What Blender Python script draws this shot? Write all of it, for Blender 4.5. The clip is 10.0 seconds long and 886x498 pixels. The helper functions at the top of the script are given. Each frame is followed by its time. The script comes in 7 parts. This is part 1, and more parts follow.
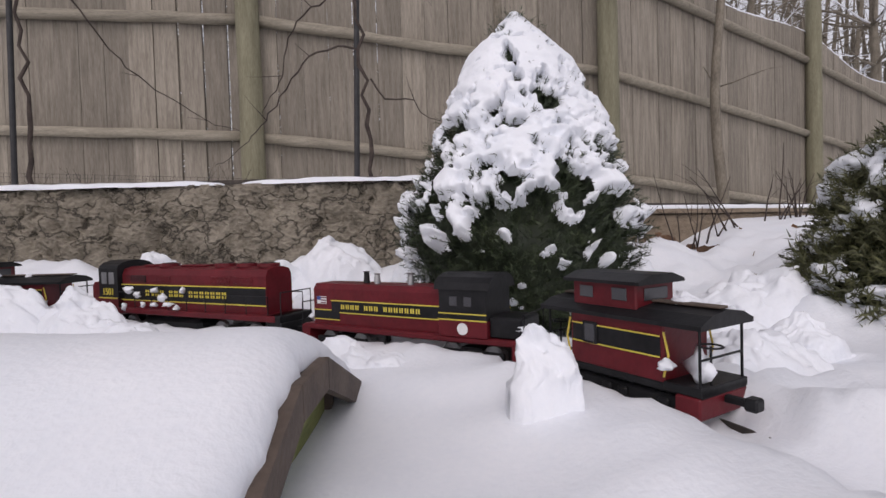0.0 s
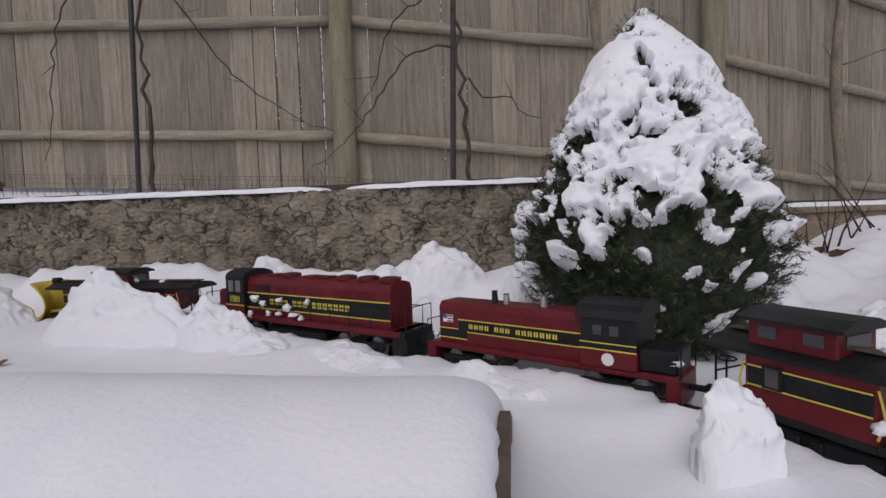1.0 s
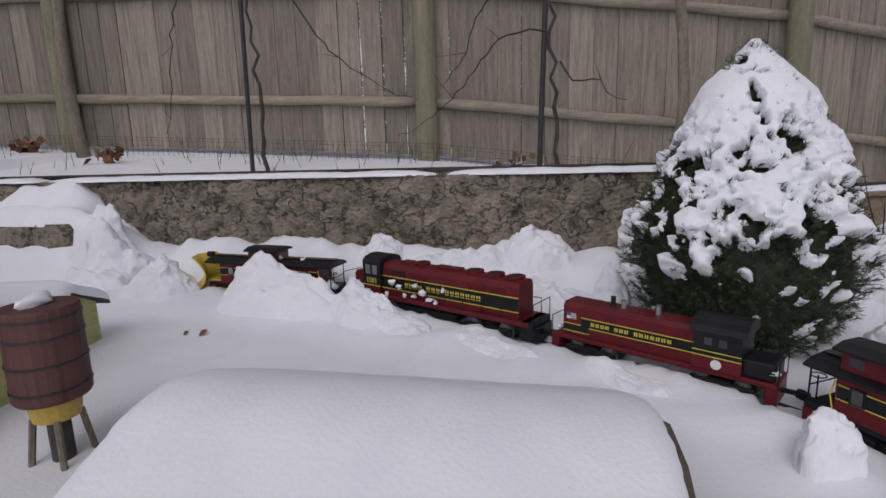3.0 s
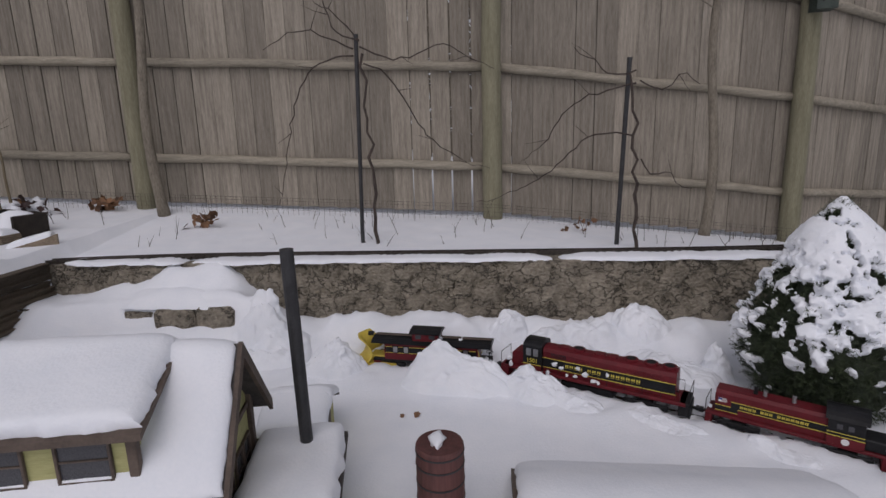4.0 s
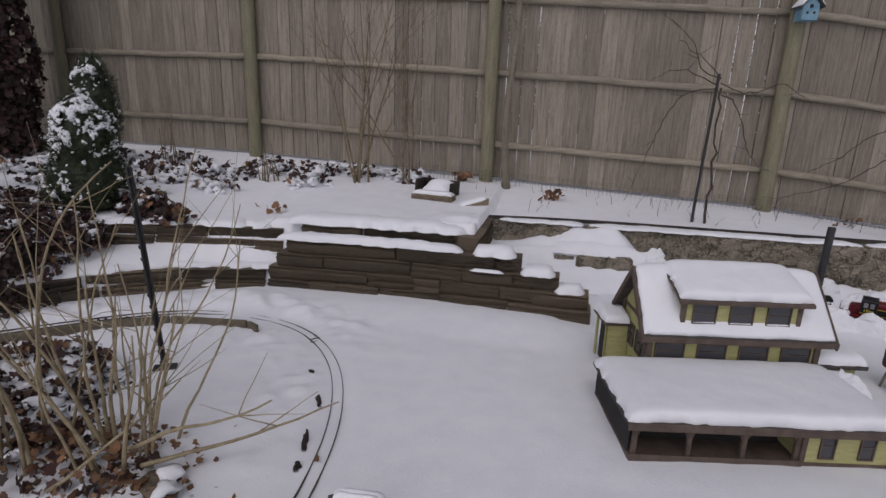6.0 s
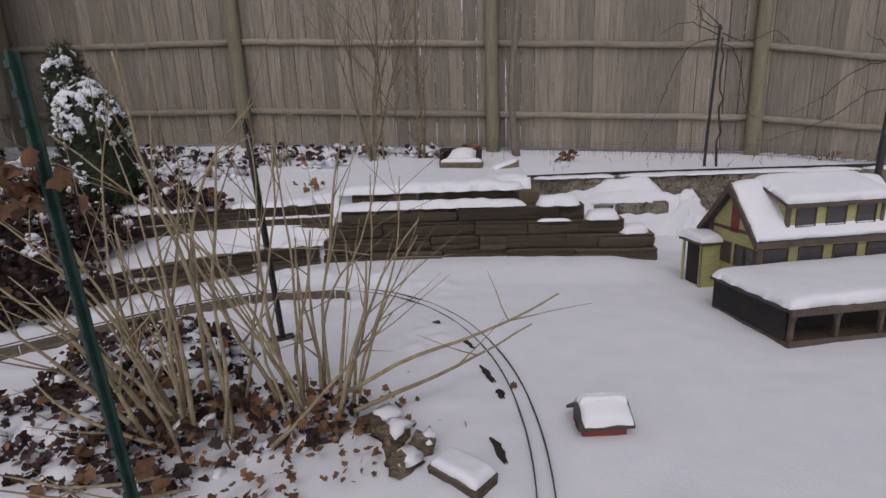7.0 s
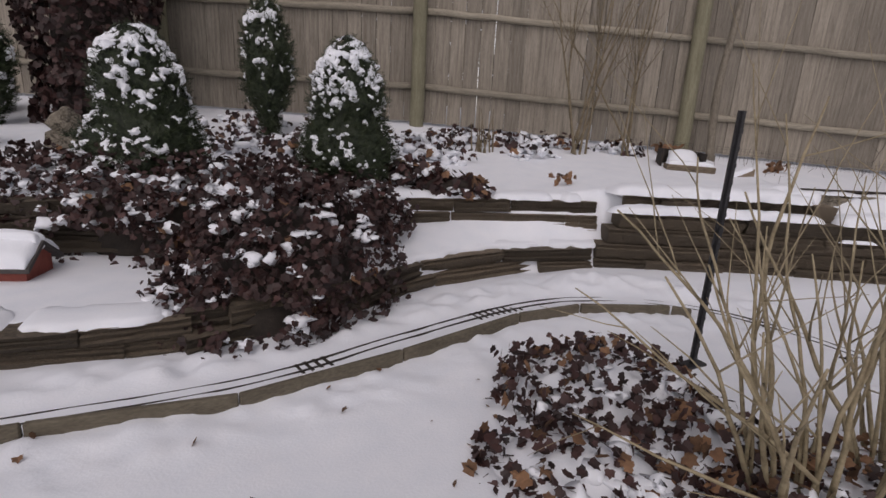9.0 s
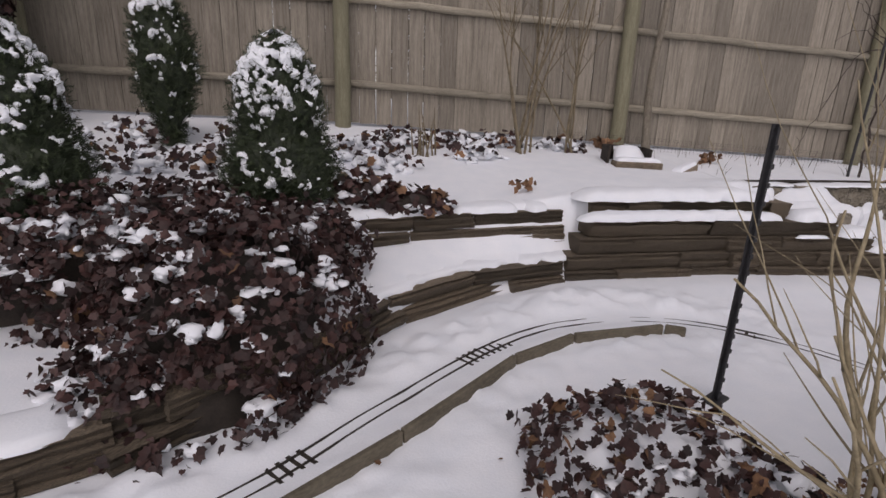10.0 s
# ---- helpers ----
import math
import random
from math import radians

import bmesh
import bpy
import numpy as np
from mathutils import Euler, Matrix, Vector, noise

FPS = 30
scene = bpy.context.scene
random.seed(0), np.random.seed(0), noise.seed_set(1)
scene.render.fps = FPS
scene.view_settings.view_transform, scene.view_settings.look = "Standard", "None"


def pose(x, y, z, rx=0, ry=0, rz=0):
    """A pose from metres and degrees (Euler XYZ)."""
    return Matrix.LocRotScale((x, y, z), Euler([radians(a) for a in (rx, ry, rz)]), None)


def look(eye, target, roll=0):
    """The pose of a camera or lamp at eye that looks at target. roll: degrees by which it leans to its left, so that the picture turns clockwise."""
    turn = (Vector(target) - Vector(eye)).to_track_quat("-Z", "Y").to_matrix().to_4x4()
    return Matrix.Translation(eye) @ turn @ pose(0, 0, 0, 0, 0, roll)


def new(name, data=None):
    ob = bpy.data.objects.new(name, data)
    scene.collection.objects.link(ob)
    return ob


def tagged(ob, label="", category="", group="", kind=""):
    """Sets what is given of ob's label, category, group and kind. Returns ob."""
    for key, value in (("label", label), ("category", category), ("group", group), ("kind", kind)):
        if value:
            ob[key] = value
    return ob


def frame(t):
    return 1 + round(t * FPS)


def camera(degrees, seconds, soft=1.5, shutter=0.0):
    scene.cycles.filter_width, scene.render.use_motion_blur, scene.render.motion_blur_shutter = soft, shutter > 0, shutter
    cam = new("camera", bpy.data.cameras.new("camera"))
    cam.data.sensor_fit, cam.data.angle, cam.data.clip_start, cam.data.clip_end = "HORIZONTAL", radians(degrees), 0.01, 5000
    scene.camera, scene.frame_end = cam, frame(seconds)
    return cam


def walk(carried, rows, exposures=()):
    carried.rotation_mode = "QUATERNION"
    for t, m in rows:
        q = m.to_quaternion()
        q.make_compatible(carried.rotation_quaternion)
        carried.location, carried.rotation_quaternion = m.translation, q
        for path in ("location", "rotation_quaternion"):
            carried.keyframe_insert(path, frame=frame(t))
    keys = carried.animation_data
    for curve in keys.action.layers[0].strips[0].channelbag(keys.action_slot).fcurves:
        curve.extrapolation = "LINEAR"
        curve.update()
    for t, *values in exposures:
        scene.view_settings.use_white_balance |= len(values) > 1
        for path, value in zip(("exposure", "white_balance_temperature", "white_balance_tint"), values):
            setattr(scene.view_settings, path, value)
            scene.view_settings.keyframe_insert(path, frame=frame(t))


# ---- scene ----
cam = camera(81.0, 10.0)
PATH = [
    (0, (-0.550, -0.133, 0.233), (-0.481, 1.865, 0.174), -1.7),
    (0.5, (-0.626, -0.096, 0.279), (-0.690, 1.902, 0.195), -0.6),
    (1, (-0.665, -0.106, 0.300), (-0.861, 1.882, 0.193), -1.9),
    (1.5, (-0.709, -0.121, 0.304), (-0.993, 1.854, 0.166), -1.8),
    (2, (-0.717, -0.128, 0.312), (-1.035, 1.841, 0.168), -2.2),
    (2.5, (-0.760, -0.209, 0.320), (-1.016, 1.771, 0.199), -4.5),
    (2.7, (-0.768, -0.241, 0.357), (-1.127, 1.707, 0.084), -1.6),
    (3.8, (-1.387, -0.677, 0.955), (-1.591, 1.271, 0.527), -1.6),
    (4, (-1.553, -0.743, 0.976), (-1.704, 1.215, 0.570), -1.6),
    (4.5, (-2.048, -0.934, 1.030), (-2.243, 1.048, 0.826), 0.3),
    (5, (-2.283, -1.116, 0.995), (-2.627, 0.843, 0.770), 4.5),
    (5.5, (-2.640, -1.614, 1.030), (-2.946, 0.345, 0.770), 4.4),
    (6, (-3.284, -2.209, 1.172), (-3.677, -0.313, 0.673), 2.0),
    (6.2, (-3.409, -2.287, 1.092), (-3.794, -0.374, 0.652), -0.4),
    (7.3, (-4.410, -2.450, 0.889), (-4.446, -0.530, 0.331), -0.4),
    (7.5, (-4.585, -2.500, 0.897), (-4.705, -0.607, 0.271), 4.15),
    (8, (-5.209, -2.381, 0.908), (-5.553, -0.473, 0.415), 3.3),
    (8.5, (-5.572, -2.178, 0.906), (-5.870, -0.272, 0.379), 4.2),
    (9, (-5.848, -2.153, 0.891), (-5.923, -0.227, 0.358), 3.1),
    (9.5, (-6.024, -1.978, 0.993), (-5.972, -0.057, 0.439), -2.2),
    (10, (-6.121, -1.757, 0.969), (-5.848, 0.142, 0.403), 2.0),
]
EXPOSURES = [(0.0, 0.64, 6650, 19), (0.5, 0.45, 6650, 19), (1.0, 0.35, 6600, 19), (2.5, 0.27, 6550, 19), (4.0, 0.19, 6500, 18), (4.5, 0.16, 6500, 18), (6.0, 0.13, 6550, 19), (7.5, 0.26, 6650, 19), (9.0, 0.34, 6800, 20), (9.5, 0.38, 6800, 20), (10.0, 0.46, 6800, 20)]
walk(cam, [(t, look(eye, target, roll)) for t, eye, target, roll in PATH], EXPOSURES)

# ---------------------------------------------------------------- light
world = bpy.data.worlds.new("overcast")
scene.world = world
world.use_nodes = True
wn = world.node_tree.nodes
sky = wn.new("ShaderNodeTexSky")
sky.sky_type, sky.sun_disc = "NISHITA", False
sky.sun_elevation, sky.sun_rotation = radians(38), radians(200)
sky.air_density, sky.dust_density, sky.ozone_density = 1.0, 1.0, 1.0
greyed = wn.new("ShaderNodeHueSaturation")
greyed.inputs["Saturation"].default_value = 0.22
world.node_tree.links.new(sky.outputs[0], greyed.inputs["Color"])
world.node_tree.links.new(greyed.outputs[0], wn["Background"].inputs["Color"])
wn["Background"].inputs["Strength"].default_value = 0.085
sun_data = bpy.data.lights.new("sun", "SUN")
sun_data.energy, sun_data.angle, sun_data.color = 0.5, radians(35), (1.0, 0.97, 0.93)
sun = new("sun", sun_data)
sun.matrix_world = look((-3, -6, 9), (-3.4, 0.6, 0))


# ---------------------------------------------------------------- small maths
def smooth(a, b, x):
    t = np.clip((np.asarray(x, float) - a) / (b - a), 0, 1)
    return t * t * (3 - 2 * t)


LATTICE = np.random.RandomState(7).rand(64, 64, 64)


def vnoise(x, y, z=0.0):
    """Smooth value noise in 0..1, for arrays."""
    x, y, z = np.broadcast_arrays(np.asarray(x, float), np.asarray(y, float), np.asarray(z, float))
    fx, fy, fz = np.floor(x), np.floor(y), np.floor(z)
    u, v, w = x - fx, y - fy, z - fz
    u, v, w = u * u * (3 - 2 * u), v * v * (3 - 2 * v), w * w * (3 - 2 * w)
    i, j, k = fx.astype(int) % 64, fy.astype(int) % 64, fz.astype(int) % 64
    out = 0
    for a in (0, 1):
        for b in (0, 1):
            for c in (0, 1):
                out = out + LATTICE[(i + a) % 64, (j + b) % 64, (k + c) % 64] * (u if a else 1 - u) * (v if b else 1 - v) * (w if c else 1 - w)
    return out


def fbm(x, y, z=0.0, octaves=4):
    total, amp, norm = 0, 1.0, 0
    for n in range(octaves):
        total = total + amp * vnoise(np.asarray(x) * 2**n + 17.3 * n, np.asarray(y) * 2**n + 5.1 * n, np.asarray(z) * 2**n + 9.7 * n)
        norm += amp
        amp *= 0.5
    return total / norm


# ---------------------------------------------------------------- materials
def material(name, low, high, scale=20.0, rough=0.8, bump=0.2, bump_scale=None, stretch=(1, 1, 1), fine=0.35, per_piece=0.0, per_island=0.0, metal=0.0, distance=0.004, spec=0.5, sss=0.0, cracks=0.0):
    """Two tones mixed by a coarse and a fine noise, with relief; per_piece varies the brightness from object to object."""
    m = bpy.data.materials.new(name)
    m.use_nodes = True
    nt, nodes = m.node_tree, m.node_tree.nodes
    bsdf = nodes["Principled BSDF"]
    where = nodes.new("ShaderNodeTexCoord")
    mapping = nodes.new("ShaderNodeMapping")
    mapping.inputs["Scale"].default_value = stretch
    nt.links.new(where.outputs["Object"], mapping.inputs["Vector"])
    coarse, grain = nodes.new("ShaderNodeTexNoise"), nodes.new("ShaderNodeTexNoise")
    coarse.inputs["Scale"].default_value, coarse.inputs["Detail"].default_value = scale, 5
    grain.inputs["Scale"].default_value, grain.inputs["Detail"].default_value = (bump_scale or scale * 7), 6
    for n in (coarse, grain):
        nt.links.new(mapping.outputs[0], n.inputs["Vector"])
    blend = nodes.new("ShaderNodeMix")
    blend.inputs["Factor"].default_value = fine
    nt.links.new(coarse.outputs["Fac"], blend.inputs[2])
    nt.links.new(grain.outputs["Fac"], blend.inputs[3])
    ramp = nodes.new("ShaderNodeValToRGB")
    ramp.color_ramp.elements[0].position, ramp.color_ramp.elements[1].position = 0.32, 0.68
    ramp.color_ramp.elements[0].color, ramp.color_ramp.elements[1].color = (*low, 1), (*high, 1)
    nt.links.new(blend.outputs[0], ramp.inputs["Fac"])
    colour = ramp.outputs[0]
    if per_piece or per_island:
        source = nodes.new("ShaderNodeObjectInfo").outputs["Random"] if per_piece else nodes.new("ShaderNodeNewGeometry").outputs["Random Per Island"]
        amount = per_piece or per_island
        span = nodes.new("ShaderNodeMapRange")
        span.inputs["To Min"].default_value, span.inputs["To Max"].default_value = 1 - amount, 1 + amount
        nt.links.new(source, span.inputs["Value"])
        hsv = nodes.new("ShaderNodeHueSaturation")
        nt.links.new(colour, hsv.inputs["Color"])
        nt.links.new(span.outputs[0], hsv.inputs["Value"])
        colour = hsv.outputs[0]
    height = grain.outputs["Fac"]
    if cracks:
        cells = nodes.new("ShaderNodeTexVoronoi")
        cells.feature = "DISTANCE_TO_EDGE"
        cells.inputs["Scale"].default_value = cracks
        warp = nodes.new("ShaderNodeMix")
        warp.data_type = "VECTOR"
        warp.inputs["Factor"].default_value = 0.22
        nt.links.new(mapping.outputs[0], warp.inputs[4])
        nt.links.new(coarse.outputs["Color"], warp.inputs[5])
        nt.links.new(warp.outputs[1], cells.inputs["Vector"])
        seam = nodes.new("ShaderNodeMapRange")
        seam.inputs["From Max"].default_value = 0.05
        seam.inputs["To Min"].default_value = 0.12
        nt.links.new(cells.outputs["Distance"], seam.inputs["Value"])
        # darker brown along the cell seams
        seam_tint = nodes.new("ShaderNodeMix")
        seam_tint.data_type = "RGBA"
        nt.links.new(seam.outputs[0], seam_tint.inputs["Factor"])
        seam_tint.inputs[6].default_value = (0.055, 0.046, 0.036, 1)
        nt.links.new(colour, seam_tint.inputs[7])
        colour = seam_tint.outputs[2]
        add = nodes.new("ShaderNodeMath")
        add.operation = "MULTIPLY_ADD"
        nt.links.new(seam.outputs[0], add.inputs[0])
        add.inputs[1].default_value = 0.3
        nt.links.new(grain.outputs["Fac"], add.inputs[2])
        height = add.outputs[0]
    nt.links.new(colour, bsdf.inputs["Base Color"])
    bsdf.inputs["Roughness"].default_value, bsdf.inputs["Metallic"].default_value = rough, metal
    bsdf.inputs["Specular IOR Level"].default_value = spec
    if sss:
        bsdf.inputs["Subsurface Weight"].default_value = sss
        bsdf.inputs["Subsurface Radius"].default_value = (0.02, 0.025, 0.03)
        bsdf.inputs["Subsurface Scale"].default_value = 0.3
    if bump:
        relief = nodes.new("ShaderNodeBump")
        relief.inputs["Strength"].default_value, relief.inputs["Distance"].default_value = bump, distance
        nt.links.new(height, relief.inputs["Height"])
        nt.links.new(relief.outputs[0], bsdf.inputs["Normal"])
    return m


SNOW = material("snow", (0.80, 0.83, 0.885), (0.875, 0.89, 0.93), 9, 0.75, 0.28, 130, distance=0.005, spec=0.3)
FENCE_WOOD = material("weathered_fence_wood", (0.145, 0.125, 0.1), (0.335, 0.297, 0.245), 9, 0.9, 0.5, 60, (6, 6, 0.42), 0.45, per_piece=0.2)
RAIL_WOOD = material("weathered_rail_wood", (0.18, 0.158, 0.122), (0.385, 0.345, 0.275), 9, 0.9, 0.45, 60, (0.6, 6, 6), 0.5, per_piece=0.14)
POST_WOOD = material("mossy_post_wood", (0.135, 0.125, 0.08), (0.25, 0.235, 0.16), 8, 0.9, 0.4, 50, (5, 5, 0.6), 0.5, per_piece=0.1)
PLANK_WOOD = material("brown_plank_wood", (0.14, 0.105, 0.075), (0.33, 0.26, 0.185), 10, 0.85, 0.4, 50, (0.7, 5, 5), 0.5)
CONCRETE = material("rough_parged_concrete", (0.125, 0.108, 0.082), (0.37, 0.325, 0.258), 13, 0.95, 1.0, 60, (1, 1, 1.4), fine=0.5, distance=0.02, cracks=8.0)
STONE = material("brown_ledge_stone", (0.06, 0.046, 0.032), (0.30, 0.235, 0.165), 9, 0.9, 1.0, 40, (0.8, 0.8, 7), 0.7, per_piece=0.4, distance=0.018)
CURB = material("brown_curb_board", (0.075, 0.063, 0.045), (0.17, 0.145, 0.105), 9, 0.9, 0.4, 60, (1, 1, 3), 0.5)
BLACK = material("black_painted_metal", (0.012, 0.012, 0.014), (0.035, 0.035, 0.038), 30, 0.55, 0.1)
STAKE_GREEN = material("dark_green_paint", (0.004, 0.022, 0.018), (0.014, 0.05, 0.04), 20, 0.5, 0.2)
BARK = material("grey_bark", (0.10, 0.085, 0.065), (0.27, 0.235, 0.185), 14, 0.9, 0.6, 70, (2, 2, 0.6), 0.5)
TWIG = material("tan_stem_bark", (0.17, 0.135, 0.08), (0.39, 0.325, 0.21), 25, 0.85, 0.4, 90, per_island=0.2)
SHRUB = material("olive_shrub_bark", (0.10, 0.08, 0.05), (0.25, 0.20, 0.13), 25, 0.85, 0.4, 90, per_island=0.2)
VINE = material("dark_vine_bark", (0.025, 0.018, 0.016), (0.085, 0.064, 0.054), 25, 0.9, 0.5)
NEEDLE = material("spruce_needles", (0.010, 0.020, 0.008), (0.048, 0.066, 0.026), 18, 0.6, 0.0, per_island=0.45)
OLIVE_NEEDLE = material("olive_needles", (0.03, 0.036, 0.012), (0.115, 0.115, 0.045), 18, 0.6, 0.0, per_island=0.4)
IVY = material("winter_ivy_leaves", (0.016, 0.007, 0.007), (0.062, 0.026, 0.022), 12, 0.6, 0.2, per_island=0.6)
DRY_LEAF = material("dry_tan_leaves", (0.075, 0.036, 0.02), (0.25, 0.135, 0.07), 12, 0.8, 0.3, per_island=0.4)
# dark brown; ivy cores wear it as painted shade among the stems
SHADE_STEM = material("dark_brown_and_stem_shade", (0.015, 0.012, 0.01), (0.045, 0.035, 0.028), 20, 0.95, 0.4)
RAIL = material("rusty_rail_metal", (0.03, 0.026, 0.023), (0.09, 0.075, 0.065), 60, 0.5, 0.2, metal=0.6)
TIE = material("dark_track_ties", (0.018, 0.014, 0.011), (0.05, 0.04, 0.032), 40, 0.9, 0.3)


# ---------------------------------------------------------------- mesh building
class Mesh:
    """Collects points and faces in a local space M."""

    def __init__(self, m=None):
        self.v, self.f, self.m = [], [], m or Matrix.Identity(4)

    def add(self, verts, faces):
        n = len(self.v)
        self.v += [tuple(self.m @ Vector(p)) for p in verts]
        self.f += [tuple(n + i for i in face) for face in faces]
        return self

    def box(self, x0, x1, y0, y1, z0, z1, b=0.002, m=None):
        """A box with chamfered edges."""
        keep, self.m = self.m, self.m @ m if m else self.m
        b = min(b, (x1 - x0) * 0.45, (y1 - y0) * 0.45, (z1 - z0) * 0.45)
        c, h = ((x0 + x1) / 2, (y0 + y1) / 2, (z0 + z1) / 2), ((x1 - x0) / 2, (y1 - y0) / 2, (z1 - z0) / 2)
        verts, index = [], {}
        for sx in (-1, 1):
            for sy in (-1, 1):
                for sz in (-1, 1):
                    for a in range(3):
                        p = [sx * (h[0] - b), sy * (h[1] - b), sz * (h[2] - b)]
                        p[a] = (sx, sy, sz)[a] * h[a]
                        index[sx, sy, sz, a] = len(verts)
                        verts.append([p[i] + c[i] for i in range(3)])
        faces = []
        for a in range(3):
            o1, o2 = (a + 1) % 3, (a + 2) % 3
            for s in (-1, 1):
                ring = []
                for q1, q2 in ((-1, -1), (1, -1), (1, 1), (-1, 1)):
                    k = [0, 0, 0]
                    k[a], k[o1], k[o2] = s, q1, q2
                    ring.append(index[(*k, a)])
                faces.append(ring if s > 0 else ring[::-1])
            for s1 in (-1, 1):
                for s2 in (-1, 1):
                    k1, k2 = [0, 0, 0], [0, 0, 0]
                    k1[a], k2[a] = -1, 1
                    for k in (k1, k2):
                        k[o1], k[o2] = s1, s2
                    ring = [index[(*k1, o1)], index[(*k2, o1)], index[(*k2, o2)], index[(*k1, o2)]]
                    faces.append(ring if s1 * s2 > 0 else ring[::-1])
        for sx in (-1, 1):
            for sy in (-1, 1):
                for sz in (-1, 1):
                    ring = [index[sx, sy, sz, a] for a in range(3)]
                    faces.append(ring if sx * sy * sz > 0 else ring[::-1])
        self.add(verts, faces)
        self.m = keep
        return self

    def tube(self, points, radii, sides=6, cap=True):
        points = [Vector(p) for p in points]
        if not hasattr(radii, "__len__"):
            radii = [radii] * len(points)
        verts, faces = [], []
        ref = Vector((0.31, 0.17, 0.93))
        for i, p in enumerate(points):
            d = (points[min(i + 1, len(points) - 1)] - points[max(i - 1, 0)]).normalized()
            a = d.cross(ref)
            a = a.normalized() if a.length > 0.05 else d.cross(Vector((1, 0, 0))).normalized()
            b = d.cross(a)
            for k in range(sides):
                w = 2 * math.pi * k / sides
                verts.append(p + float(radii[i]) * (math.cos(w) * a + math.sin(w) * b))
        for i in range(len(points) - 1):
            for k in range(sides):
                q = (k + 1) % sides
                faces.append((i * sides + k, i * sides + q, (i + 1) * sides + q, (i + 1) * sides + k))
        if cap:
            faces += [tuple(range(sides))[::-1], tuple((len(points) - 1) * sides + k for k in range(sides))]
        return self.add(verts, faces)

    def prism(self, outline, axis, a, b):
        """An outline of (u, v) pairs pushed along an axis from a to b."""
        order = {"x": lambda u, v, w: (w, u, v), "y": lambda u, v, w: (u, w, v), "z": lambda u, v, w: (u, v, w)}[axis]
        n = len(outline)
        verts = [order(u, v, a) for u, v in outline] + [order(u, v, b) for u, v in outline]
        faces = [tuple(range(n))[::-1], tuple(range(n, 2 * n))] + [(i, (i + 1) % n, n + (i + 1) % n, n + i) for i in range(n)]
        return self.add(verts, faces)

    def data(self, name, mat, smooth_faces=False):
        me = bpy.data.meshes.new(name)
        me.from_pydata(self.v, [], self.f)
        bm = bmesh.new()
        bm.from_mesh(me)
        bmesh.ops.recalc_face_normals(bm, faces=bm.faces)
        bm.to_mesh(me)
        bm.free()
        me.materials.append(mat)
        if smooth_faces:
            me.polygons.foreach_set("use_smooth", [True] * len(me.polygons))
        return me


def raw_mesh(name, verts, faces, mat, smooth_faces=True):
    me = bpy.data.meshes.new(name)
    me.from_pydata(verts.tolist() if hasattr(verts, "tolist") else verts, [], faces.tolist() if hasattr(faces, "tolist") else faces)
    me.materials.append(mat)
    if smooth_faces:
        me.polygons.foreach_set("use_smooth", [True] * len(me.polygons))
    return me


def thing(name, loc, label, category, group="", kind=""):
    ob = new(name)
    ob.empty_display_size = 0.05
    ob.matrix_basis = Matrix.Translation(loc)
    return tagged(ob, label, category, group, kind)


def part(name, mesh, mat, parent, label="", smooth_faces=False):
    """One mesh object in world space under a thing or a part."""
    me = mesh if isinstance(mesh, bpy.types.Mesh) else mesh.data(name, mat, smooth_faces)
    ob = new(name, me)
    if parent:
        ob.parent = parent
        chain = parent.matrix_basis if not parent.parent else parent.parent.matrix_basis @ parent.matrix_parent_inverse @ parent.matrix_basis
        ob.matrix_parent_inverse = chain.inverted()
    if label:
        ob["label"] = label
    return ob


def solo(name, mesh, mat, label, category, group="", kind="", smooth_faces=False):
    return tagged(part(name, mesh, mat, None, smooth_faces=smooth_faces), label, category, group, kind)


def grid_faces(n, m):
    """Quads of an n by m lattice of points, row by row."""
    i, j = np.meshgrid(np.arange(n - 1), np.arange(m - 1), indexing="ij")
    a = (i * m + j).ravel()
    return np.stack([a, a + m, a + m + 1, a + 1], 1)


def snow_slab(p00, p10, p11, p01, thick, name="snow_cover", n=40, m=40, seed=0.0, power=7.0, edge_power=0.36):
    """A rounded blanket of snow on the sloping quad p00 p10 p11 p01."""
    u, v = np.meshgrid(np.linspace(0, 1, n), np.linspace(0, 1, m), indexing="ij")
    u, v = 0.5 - 0.5 * np.cos(np.pi * u), 0.5 - 0.5 * np.cos(np.pi * v)
    p00, p10, p11, p01 = (np.array(p, float) for p in (p00, p10, p11, p01))
    base = (1 - u)[..., None] * ((1 - v)[..., None] * p00 + v[..., None] * p01) + u[..., None] * ((1 - v)[..., None] * p10 + v[..., None] * p11)
    edge = np.clip((1 - np.abs(2 * u - 1) ** power) * (1 - np.abs(2 * v - 1) ** power), 0, 1) ** edge_power
    lumps = 0.72 + 0.5 * fbm(base[..., 0] * 9 + seed, base[..., 1] * 9, base[..., 2] * 9, 3)
    base[..., 2] += thick * edge * lumps
    wob = (fbm(base[..., 0] * 22 + seed, base[..., 1] * 22, base[..., 2] * 22, 2) - 0.5) * thick * 0.5
    base[..., 0] += wob * (1 - edge)
    base[..., 1] += wob * (1 - edge)
    return raw_mesh(name, base.reshape(-1, 3), grid_faces(n, m), SNOW)


